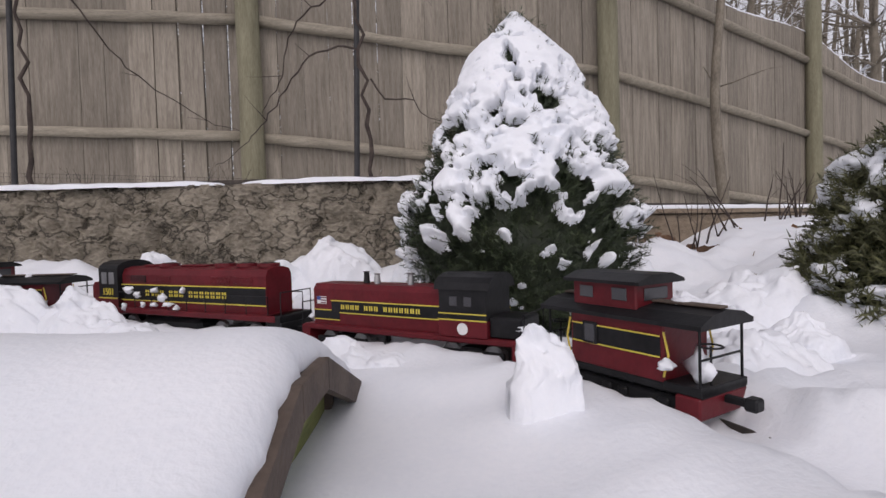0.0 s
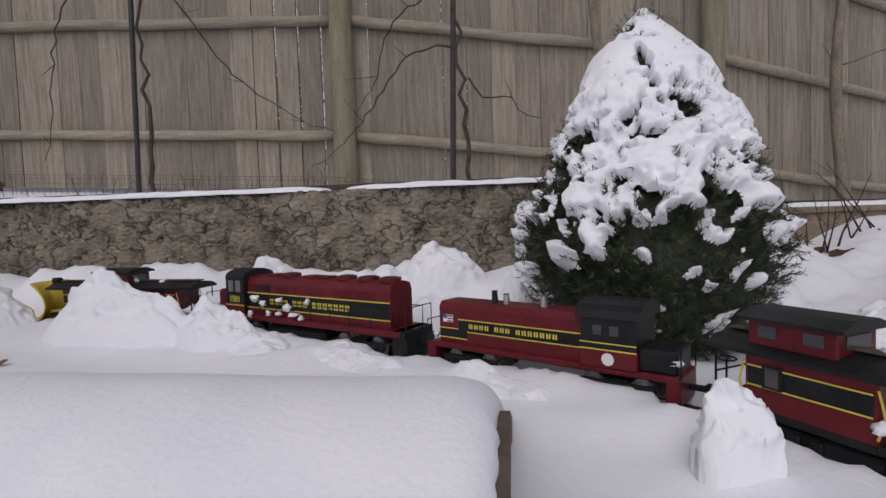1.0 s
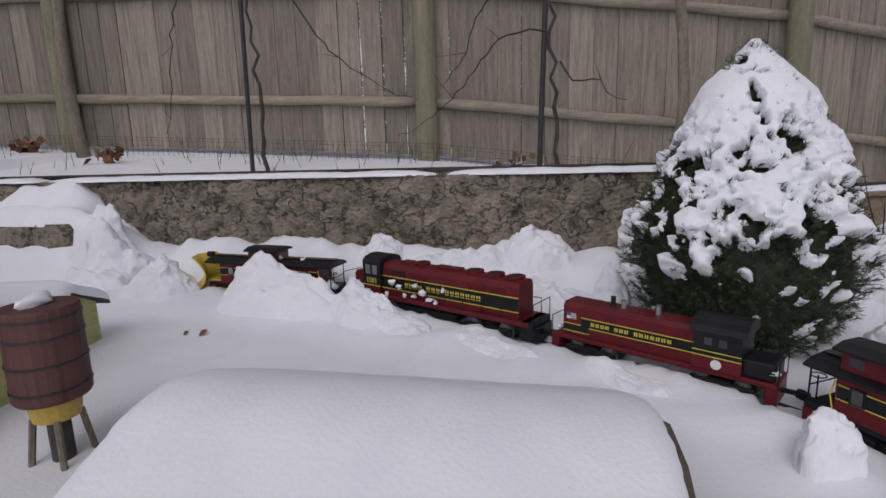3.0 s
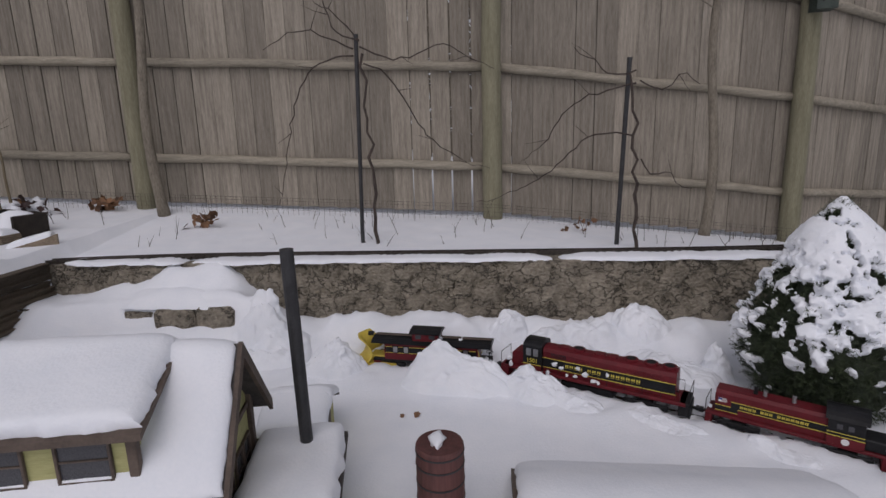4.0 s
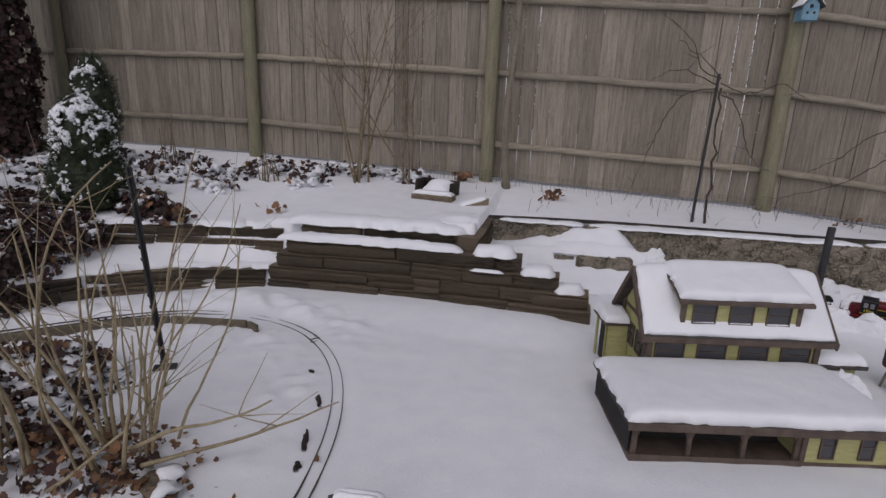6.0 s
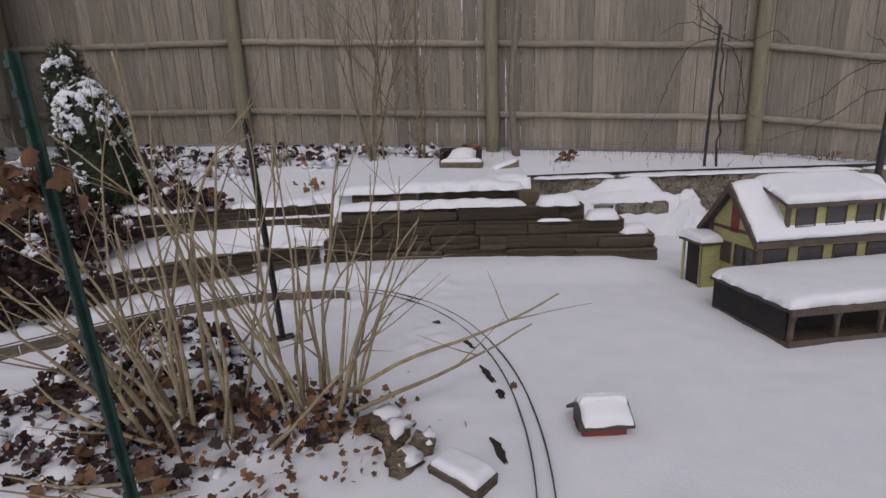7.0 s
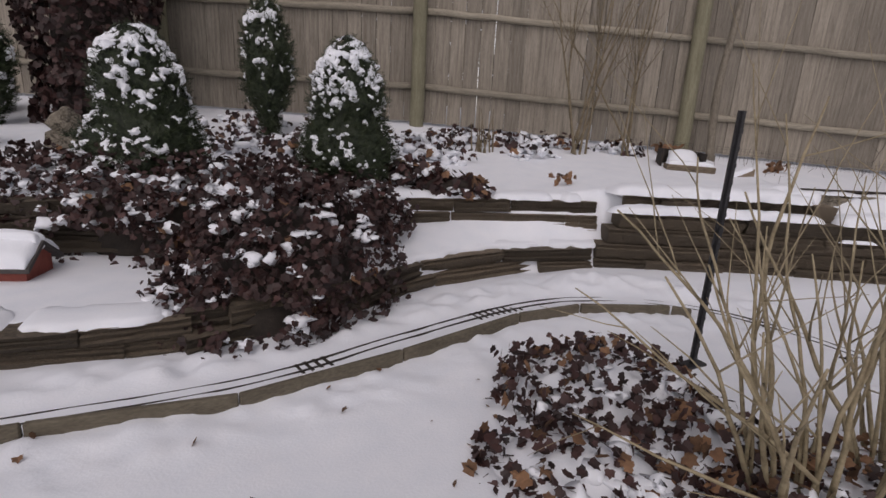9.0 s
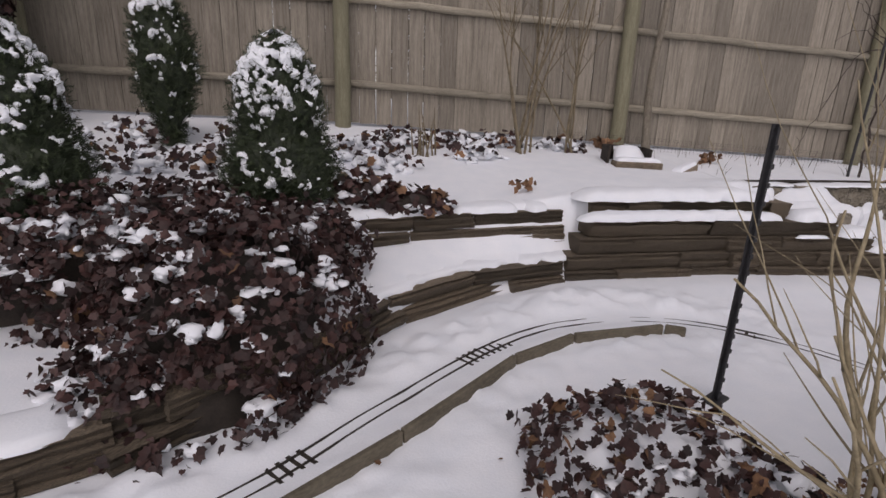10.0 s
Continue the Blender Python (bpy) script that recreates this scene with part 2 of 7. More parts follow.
# ---------------------------------------------------------------- the lie of the land
FENCE = [(-13.6, 3.7), (-11.15, 3.25), (-8.78, 2.93), (-6.35, 2.8), (-3.92, 2.8), (-1.48, 2.8), (0.60, 3.06), (2.85, 4.3), (4.95, 5.6)]
FENCE_GROUND = [0.76, 0.76, 0.74, 0.70, 0.58, 0.46, 0.22, 0.02, -0.15]
WALL_Y, WALL_TOP = 1.66, 0.42
FOOT = np.array([(-14, -2.0), (-9.0, -1.15), (-7.6, -0.86), (-7.1, -0.68), (-6.6, -0.42), (-6.28, -0.1), (-6.1, 0.16), (-5.9, 0.38), (-5.6, 0.58), (-5.2, 0.70), (-5.0, 0.745), (-4.2, 0.79), (-3.0, 0.75), (-2.9, 0.75)])
TIER = np.array([(-14, -0.6), (-9.5, -0.25), (-8.5, -0.1), (-7.6, 0.08), (-6.9, 0.4), (-6.3, 0.64), (-5.7, 0.79), (-5.05, 0.90), (-5.0, 0.87), (-4.2, 0.90), (-3.72, 0.89)])
TRACK = [(-3.9, 1.1), (-3.5, 1.22), (-3.1, 1.29), (-2.6, 1.36), (-2.1, 1.4), (-1.46, 1.3), (-0.85, 0.99), (-0.56, 0.82), (-0.34, 0.64), (-0.2, 0.36), (-0.14, -0.1), (-0.16, -0.9)]
LOOP = [(-7.6, -1.25), (-7.02, -0.96), (-6.5, -0.67), (-6.1, -0.3), (-5.65, 0.1), (-5.3, 0.29), (-4.9, 0.33), (-4.55, 0.22), (-4.27, -0.05), (-4.08, -0.42), (-3.98, -0.85), (-3.97, -1.35), (-4.08, -2.0), (-4.4, -2.8)]


def roof_blanket(M, u0, u1, profile, thick, n=70, m=60, seed=0.0, power=10.0, round_off=0.03):
    """One rounded blanket of snow laid over a roof profile of (v, w) points, from u0 to u1."""
    v, w = np.array(profile, float).T
    s = np.r_[0, np.cumsum(np.hypot(np.diff(v), np.diff(w)))]
    a = 0.5 - 0.5 * np.cos(np.pi * np.linspace(0, 1, n))
    b = 0.5 - 0.5 * np.cos(np.pi * np.linspace(0, 1, m))
    taps = np.linspace(-1, 1, 9) * round_off
    vv = np.mean([np.interp(np.clip(b * s[-1] + k, 0, s[-1]), s, v) for k in taps], 0)
    ww = np.mean([np.interp(np.clip(b * s[-1] + k, 0, s[-1]), s, w) for k in taps], 0)
    dv, dw = np.gradient(vv, b), np.gradient(ww, b)
    size = np.hypot(dv, dw)
    nv, nw = -dw / size * 0.75, np.abs(dv) / size * 0.75 + 0.25
    A, B = np.meshgrid(a, b, indexing="ij")
    edge = np.clip((1 - np.abs(2 * A - 1) ** power) * (1 - np.abs(2 * B - 1) ** power), 0, 1) ** 0.42
    u = u0 + (u1 - u0) * A
    lumps = 0.86 + 0.28 * fbm(u * 5 + seed, B * 2.5, seed, 3) + 0.05 * (fbm(u * 40 + seed, B * 14, seed, 2) - 0.5)
    t = thick * edge * lumps
    ragged = (fbm(u * 34 + seed, B * 20, 1.0, 3) - 0.5) * thick * 0.5 * (1 - edge)
    pts = np.stack([u + ragged, vv[None] + nv[None] * t + ragged, ww[None] + nw[None] * t], -1).reshape(-1, 3)
    pts = np.array([tuple(M @ Vector(p)) for p in pts])
    return raw_mesh("roof_snow", pts, grid_faces(n, m), SNOW)


def spline(points, step=0.03):
    """A smooth curve through points, at even steps."""
    p = np.array([points[0], *points, points[-1]], float)
    out = []
    for i in range(1, len(p) - 2):
        t = np.linspace(0, 1, 24, endpoint=False)[:, None]
        out.append(0.5 * (2 * p[i] + (p[i + 1] - p[i - 1]) * t + (2 * p[i - 1] - 5 * p[i] + 4 * p[i + 1] - p[i + 2]) * t**2 + (3 * p[i] - p[i - 1] - 3 * p[i + 1] + p[i + 2]) * t**3))
    out = np.vstack([*out, p[-2:-1]])
    along = np.r_[0, np.cumsum(np.linalg.norm(np.diff(out, axis=0), axis=1))]
    s = np.arange(0, along[-1], step)
    return np.stack([np.interp(s, along, out[:, k]) for k in range(out.shape[1])], 1)


def near_curve(x, y, curve):
    best = np.full(np.shape(x), 9.0)
    for px, py in curve:
        best = np.minimum(best, np.hypot(x - px, y - py))
    return best


TRACK_FINE, LOOP_FINE = spline(TRACK, 0.06), spline(LOOP, 0.06)


def lie(x, y, rough=True):
    """Height of the snow."""
    x, y = np.asarray(x, float), np.asarray(y, float)
    fx = np.array([p[0] for p in FENCE])
    fence_y, fence_z = np.interp(x, fx, [p[1] for p in FENCE]), np.interp(x, fx, FENCE_GROUND)
    tier_y, foot_y = np.interp(x, TIER[:, 0], TIER[:, 1]), np.interp(x, FOOT[:, 0], FOOT[:, 1])
    # the yard, with drifts banked against the concrete wall
    z = 0.14 * smooth(1.38, 1.66, y) * smooth(-3.4, -2.6, x) * (0.75 + 0.5 * fbm(x * 2.2, y * 2.2)) * (1 - smooth(0.2, 0.9, x))
    # snow banked along the foot of the stone
    z = z + 0.035 * smooth(-0.45, -0.05, y - foot_y) * (1 - smooth(0.2, 0.3, y - foot_y)) * smooth(-5.5, -5.1, x) * (1 - smooth(-3.3, -3.0, x))
    # the slope that climbs on towards the timber beam
    z = np.maximum(z, smooth(-0.1, 0.9, x) * smooth(0.75, 2.3, y) * 0.27)
    z = z - 0.05 * smooth(1.0, 3.0, x) * (1 - smooth(0.5, 1.8, y))
    # lower tier of stone-edged bed
    rise = np.interp(x, [-7.0, -6.3, -5.7, -5.1], [0.15, 0.22, 0.27, 0.31])
    lower = np.where(x < -6.5, 0.12, 0.165 + (rise - 0.165) * np.clip((y - foot_y - 0.15) / np.maximum(tier_y - foot_y - 0.1, 0.1), 0, 1))
    z = np.where(x < -4.98, z + (lower - z) * smooth(0.05, 0.13, (y - foot_y)), z)
    # terrace
    brim = np.interp(x, [-5.3, -4.95], [0.395, 0.455])
    top = brim + (fence_z - brim) * np.clip((y - tier_y) / np.maximum(fence_y - tier_y, 0.3), 0, 1.6)
    z = np.where(x < -3.74, z + (top - z) * smooth(0.04, 0.12, y - tier_y), z)
    # slumped snow between the stepped stone and the concrete wall
    crumble = fbm(x * 8, y * 8, 6.0, 4) - 0.5
    slump = (0.14 + 0.14 * smooth(1.25, 1.5, y)) * (1 - smooth(-3.72, -3.35, x + 0.2 * crumble)) * smooth(0.85, 1.0, y)
    drift = np.interp(x, [-3.75, -3.55, -3.39, -3.2, -3.1, -2.8, -2.72, -2.66, -2.55, -2.35], [0.25, 0.27, 0.3, 0.35, 0.415, 0.405, 0.33, 0.27, 0.2, 0.12])
    bank = 0.13 * smooth(1.385, 1.43, y) + 0.14 * smooth(1.455, 1.49, y) + (drift - 0.27) * smooth(1.5, 1.65, y) + 0.07 * crumble * smooth(1.47, 1.52, y)
    slump = np.maximum(slump, bank * (1 - smooth(-2.62, -2.3, x + 0.3 * crumble)))
    z = np.where(x >= -3.74, np.maximum(z, slump), z)
    # bed on top of the concrete wall
    bed_y = np.where(x < 0.12, WALL_Y + 0.06, np.interp(x, [0.12, 2.6, 5.0], [1.92, 3.02, 4.1]))
    bed_top = np.where(x < 0.12, 0.42, 0.30 - 0.03 * np.clip(x, 0, 6))
    bed = bed_top + (fence_z - bed_top) * np.clip((y - bed_y) / np.maximum(fence_y - bed_y, 0.3), 0, 1.6)
    z = np.where(x >= -3.74, z + (bed - z) * smooth(0.02, 0.09, y - bed_y), z)
    if rough:
        z = z + 0.022 * (fbm(x * 1.6 + 3, y * 1.6) - 0.5) + 0.008 * (fbm(x * 9, y * 9 + 4, 0, 3) - 0.5)
    # ploughed ruts along the lines
    rut = near_curve(x, y, TRACK_FINE)
    z = z + 0.042 * smooth(0.032, 0.06, rut) * (1 - smooth(0.10, 0.34, rut)) * (0.25 + 1.3 * fbm(x * 14, y * 14, 2.0, 4))
    z = z + 0.07 * smooth(0.1, 0.2, rut) * (1 - smooth(0.3, 0.5, rut)) * np.clip(fbm(x * 5 + 7, y * 5, 3.0, 4) - 0.46, 0, 1) * smooth(1.15, 1.5, y)
    # broken, thrown snow between the line and the wall, and on the slope by the spruces
    track_y = np.interp(x, [p[0] for p in TRACK[:9]], [p[1] for p in TRACK[:9]])
    thrown = smooth(0.1, 0.2, y - track_y) * smooth(-2.6, -2.2, x) * (1 - smooth(-0.6, -0.4, x)) * (1 - smooth(1.62, 1.68, y))
    thrown = np.maximum(thrown, smooth(-0.32, -0.12, x) * smooth(0.25, 0.45, y) * (1 - smooth(1.75, 2.0, y)) * (1 - smooth(1.2, 1.8, x)))
    z = z + thrown * (0.20 * np.clip(fbm(x * 6, y * 6, 5.0, 5) - 0.44, 0, 1) + 0.035 * (fbm(x * 24, y * 24, 3.0, 3) - 0.5))
    ring = near_curve(x, y, LOOP_FINE)
    z = z - 0.007 * (1 - smooth(0.04, 0.09, ring)) * np.clip(0.1 + 1.5 * fbm(x * 6, y * 6, 8.0, 4), 0, 1.15)
    z = z + 0.085 * smooth(0.07, 0.12, ring) * (1 - smooth(0.2, 0.4, ring)) * np.clip(fbm(x * 11, y * 11, 9.0, 4) - 0.42, 0, 1) * smooth(-0.05, 0.1, y - np.interp(x, [-7.6, -7.02, -6.5, -6.1, -5.65, -5.3, -4.9, -4.5], [-1.25, -0.96, -0.67, -0.3, 0.1, 0.29, 0.33, 0.3]))
    # crumbs thrown on the strip between the stone foot and the loop
    strip = smooth(0.05, 0.12, ring) * smooth(0.02, 0.1, foot_y - y) * (1 - smooth(0.25, 0.45, ring)) * smooth(-7.4, -7.0, x) * (1 - smooth(-4.4, -4.0, x))
    z = z + strip * (0.03 * (fbm(x * 22, y * 22, 1.0, 3) - 0.42) + 0.06 * np.clip(fbm(x * 13, y * 13, 4.0, 3) - 0.56, 0, 1))
    return z


def ground_at(x, y):
    return float(lie(np.array([x]), np.array([y]))[0])


# ---------------------------------------------------------------- ground
def axis_steps(a, b, fine_a, fine_b, fine, grow=1.25):
    mid = np.arange(fine_a, fine_b + fine / 2, fine)
    left, right = [fine_a], [fine_b]
    step = fine
    while left[-1] > a:
        step *= grow
        left.append(left[-1] - step)
    step = fine
    while right[-1] < b:
        step *= grow
        right.append(right[-1] + step)
    return np.r_[left[:0:-1], mid, right[1:]]


gx, gy = axis_steps(-900, 900, -8.6, 2.0, 0.024), axis_steps(-900, 900, -2.6, 3.2, 0.024)
GX, GY = np.meshgrid(gx, gy, indexing="ij")
GZ = lie(np.clip(GX, -16, 9), np.clip(GY, -9, 7))
solo("ground", raw_mesh("ground", np.stack([GX, GY, GZ], -1).reshape(-1, 3), grid_faces(len(gx), len(gy)), SNOW), SNOW,
     "garden ground under a fresh white snow cover", "snow", kind="structure")


# ---------------------------------------------------------------- board fence
def fence_run():
    fence = thing("fence", (-3.92, 2.8, 0.5), "tall weathered grey board fence with scalloped top, seen from its rail side", "fence", kind="structure")
    board_meshes = {}
    rng = random.Random(3)
    for i in range(len(FENCE) - 1):
        (x0, y0), (x1, y1) = FENCE[i], FENCE[i + 1]
        g0, g1 = FENCE_GROUND[i], FENCE_GROUND[i + 1]
        length = math.hypot(x1 - x0, y1 - y0)
        turn = math.degrees(math.atan2(y1 - y0, x1 - x0))
        count = round(length / 0.137)
        wide = length / count
        for k in range(count):
            s = (k + 0.5) / count
            low = g0 + (g1 - g0) * s + 0.03
            dip = math.cos(2 * math.pi * s) * 0.5 + 0.5
            high = g0 + (g1 - g0) * s + 1.77 + 0.10 * dip
            m = Mesh(pose(x0 + (x1 - x0) * s, y0 + (y1 - y0) * s, 0, 0, 0, turn))
            gap = rng.choice((0.001, 0.001, 0.0015, 0.004)) if i not in (3, 4) else rng.choice((0.001, 0.001, 0.002, 0.006))
            off = rng.uniform(-0.003, 0.003)
            slope = (g1 - g0) * wide / length / 2
            y_front, y_back, h = 0.03 + off, 0.048 + off, wide / 2 - gap
            m.add([(-h, y_front, low), (h, y_front, low), (h, y_back, low), (-h, y_back, low),
                   (-h, y_front, high - slope), (h, y_front, high + slope), (h, y_back, high + slope), (-h, y_back, high - slope)],
                  [(3, 2, 1, 0), (4, 5, 6, 7), (0, 1, 5, 4), (1, 2, 6, 5), (2, 3, 7, 6), (3, 0, 4, 7)])
            part("board", m, FENCE_WOOD, fence)
        for rail_z in (0.345, 0.985, 1.61):
            m = Mesh()
            rng2 = random.Random(i * 7 + int(rail_z * 100))
            pts, rad = [], []
            for k in range(13):
                s = 0.02 + 0.96 * k / 12
                pts.append((x0 + (x1 - x0) * s + rng2.uniform(-0.003, 0.003), y0 + (y1 - y0) * s + 0.004, g0 + (g1 - g0) * s + rail_z + rng2.uniform(-0.005, 0.005)))
                rad.append(0.030 + rng2.uniform(-0.003, 0.003))
            m.tube(pts, rad, 8)
            part("rail", m, RAIL_WOOD, fence, smooth_faces=True)
        # thin line of snow along the top
        m = Mesh()
        pts, rad = [], []
        for k in range(41):
            s = k / 40
            dip = math.cos(2 * math.pi * s) * 0.5 + 0.5
            pts.append((x0 + (x1 - x0) * s, y0 + (y1 - y0) * s + 0.039, g0 + (g1 - g0) * s + 1.772 + 0.10 * dip))
            rad.append(0.004 + 0.006 * rng.random())
        m.tube(pts, rad, 6)
        part("snow_line", m, SNOW, fence, "thin ridge of snow", smooth_faces=True)
    for (x, y), g in zip(FENCE, FENCE_GROUND):
        m = Mesh()
        pts = [(x + rng.uniform(-0.004, 0.004), y - 0.03, g - 0.2 + k * 0.255) for k in range(10)]
        rad = [0.066 - 0.0008 * k for k in range(10)]
        top = pts[-1]
        for dz, r in ((0.02, 0.066), (0.045, 0.05), (0.055, 0.026), (0.075, 0.022), (0.095, 0.036), (0.115, 0.03), (0.13, 0.006)):
            pts.append((top[0], top[1], top[2] + dz))
            rad.append(r)
        m.tube(pts, rad, 12)
        part("post", m, POST_WOOD, fence, "round mossy fence post with a turned cap", smooth_faces=True)


# ---------------------------------------------------------------- concrete wall
def concrete_wall():
    n, m_ = 340, 34
    s, v = np.meshgrid(np.linspace(-3.74, 0.15, n), np.linspace(0, 1, m_), indexing="ij")
    x = s
    # face from the foot up, then over the top to the back
    up = np.clip(v / 0.72, 0, 1)
    back = np.clip((v - 0.72) / 0.28, 0, 1)
    y = WALL_Y - 0.012 + 0.17 * back
    z = -0.1 + (WALL_TOP + 0.1) * up
    cells = fbm(x * 7, z * 9, 1.0, 4)
    lump = np.abs(fbm(x * 11, z * 16, 4.0, 4) - 0.5)
    y = y - (0.055 * (cells - 0.5) - 0.05 * np.exp(-(lump / 0.03) ** 2) * 0.5) * (1 - back)
    z = z + 0.012 * (fbm(x * 6, y * 6, 2.0) - 0.5) * up
    wall = solo("wall_concrete", raw_mesh("wall_concrete", np.stack([x, y, z], -1).reshape(-1, 3), grid_faces(n, m_), CONCRETE), CONCRETE,
         "low rough grey-brown concrete retaining wall with snow along its top", "retaining wall", kind="structure")
    top = [(-3.74 + 0.1 * k, WALL_Y - 0.01 + 0.012 * math.sin(k * 1.7)) for k in range(40)]
    ledge_snow(wall, top, -3.7, 0.1, WALL_TOP + 0.002, 0.13, 0.02, 0.05, 91, full=1.0, runs=(18, 70))


# ---------------------------------------------------------------- stacked stone walls
def stone_meshes():
    """Split-faced slabs with ragged fronts, one unit long, deep and high."""
    out = []
    rng = random.Random(11)
    for n in range(14):
        k = 6
        xs = [-0.5 + j / (k - 1) + (rng.uniform(-0.07, 0.07) if 0 < j < k - 1 else 0) for j in range(k)]
        lean = rng.uniform(-0.05, 0.05)
        cuts = [0.0, rng.uniform(0.26, 0.42), rng.uniform(0.58, 0.74), 0.95]
        rows = []
        for lo, hi in zip(cuts, cuts[1:]):
            proud = rng.uniform(0.0, 0.16)
            for h, deep in ((lo + 0.012, proud + 0.08), (hi - 0.03, proud)):
                rows.append([(x, -0.5 + deep + rng.uniform(-0.025, 0.035), max(0.0, h + rng.uniform(-0.03, 0.03) + lean * x * h)) for x in xs])
        layers = len(rows)
        verts = [p for row in rows for p in row] + [(x, 0.5, 0.94) for x in xs]
        m = Mesh()
        faces = [(q * k + j, q * k + j + 1, (q + 1) * k + j + 1, (q + 1) * k + j) for q in range(layers) for j in range(k - 1)]
        base = len(verts)
        verts += [(-0.5, 0.5, 0), (0.5, 0.5, 0)]
        faces += [(*[q * k for q in range(layers + 1)], base), (base + 1, *[q * k + k - 1 for q in range(layers, -1, -1)]), (0, base, base + 1, *range(k - 1, 0, -1))]
        m.add(verts, faces)
        out.append(m.data("stone", STONE))
    return out


STONES = stone_meshes()


def stone_course(owner, line, s0, s1, z, high, depth, seed, setback=0.0, name="stone"):
    """One course of slabs along a line, from s0 to s1 in metres along it."""
    rng = random.Random(seed)
    line = np.array(line, float)
    along = np.r_[0, np.cumsum(np.hypot(*np.diff(line, axis=0).T))]
    s = s0
    while s < s1 - 0.04:
        long = min(rng.choice((0.18, 0.3, 0.42, 0.5, 0.6, 0.75)) * rng.uniform(0.8, 1.2), s1 - s)
        if s1 - s - long < 0.09:
            long = s1 - s
        c = s + long / 2
        p = np.array([np.interp(c, along, line[:, k]) for k in (0, 1)])
        a = np.array([np.interp(c - 0.03, along, line[:, k]) for k in (0, 1)])
        b = np.array([np.interp(c + 0.03, along, line[:, k]) for k in (0, 1)])
        turn = math.atan2(*(b - a)[::-1])
        back = depth / 2 + setback + rng.uniform(-0.012, 0.012)
        p = p + back * np.array([-math.sin(turn), math.cos(turn)])
        ob = new(name, rng.choice(STONES))
        ob.parent = owner
        ob.matrix_parent_inverse = owner.matrix_basis.inverted()
        ob.matrix_basis = pose(p[0], p[1], z, rng.uniform(-2, 2), rng.uniform(-0.5, 0.5), math.degrees(turn) + rng.uniform(-1, 1)) @ Matrix.Diagonal((long * 0.985, depth, high, 1))
        s += long


def along_at(line, x):
    """Distance along a line at which it reaches x."""
    line = np.array(line, float)
    along = np.r_[0, np.cumsum(np.hypot(*np.diff(line, axis=0).T))]
    return float(np.interp(x, line[:, 0], along))


def ledge_snow(owner, line, x0, x1, z, width, thick, back, seed, name="snow_cap", full=0.75, runs=(6, 26)):
    """Broken caps of snow along a ledge."""
    rng = random.Random(seed)
    fine = spline([tuple(p) for p in line], 0.03)
    fine = fine[(fine[:, 0] >= x0) & (fine[:, 0] <= x1)]
    i = 0
    while i < len(fine) - 4:
        run = rng.randint(*runs)
        seg = fine[i:i + run]
        i += run
        if rng.random() > full or len(seg) < 5:
            continue
        rows, n = [], 9
        for k, p in enumerate(seg):
            q = seg[min(k + 1, len(seg) - 1)] - seg[max(k - 1, 0)]
            q = q / np.linalg.norm(q)
            nrm = np.array([-q[1], q[0]])
            taper = math.sqrt(max(0.0, 1 - abs(2 * k / (len(seg) - 1) - 1) ** 9))
            for j in range(n):
                w = math.pi * j / (n - 1)
                wob = 0.55 + 0.6 * float(vnoise(p[0] * 15 + seed, p[1] * 15, j * 0.3)) + 0.35 * float(vnoise(p[0] * 47 + seed, p[1] * 47, j * 0.7))
                off = back - math.cos(w) * width / 2 * (0.35 + 0.65 * taper) * wob
                rows.append((*(p + nrm * off), z - 0.004 + thick * math.sin(w) ** 0.45 * taper * (0.45 + 0.55 * wob)))
        part(name, raw_mesh(name, rows, grid_faces(len(seg), n), SNOW), SNOW, owner, "broken cap of snow")


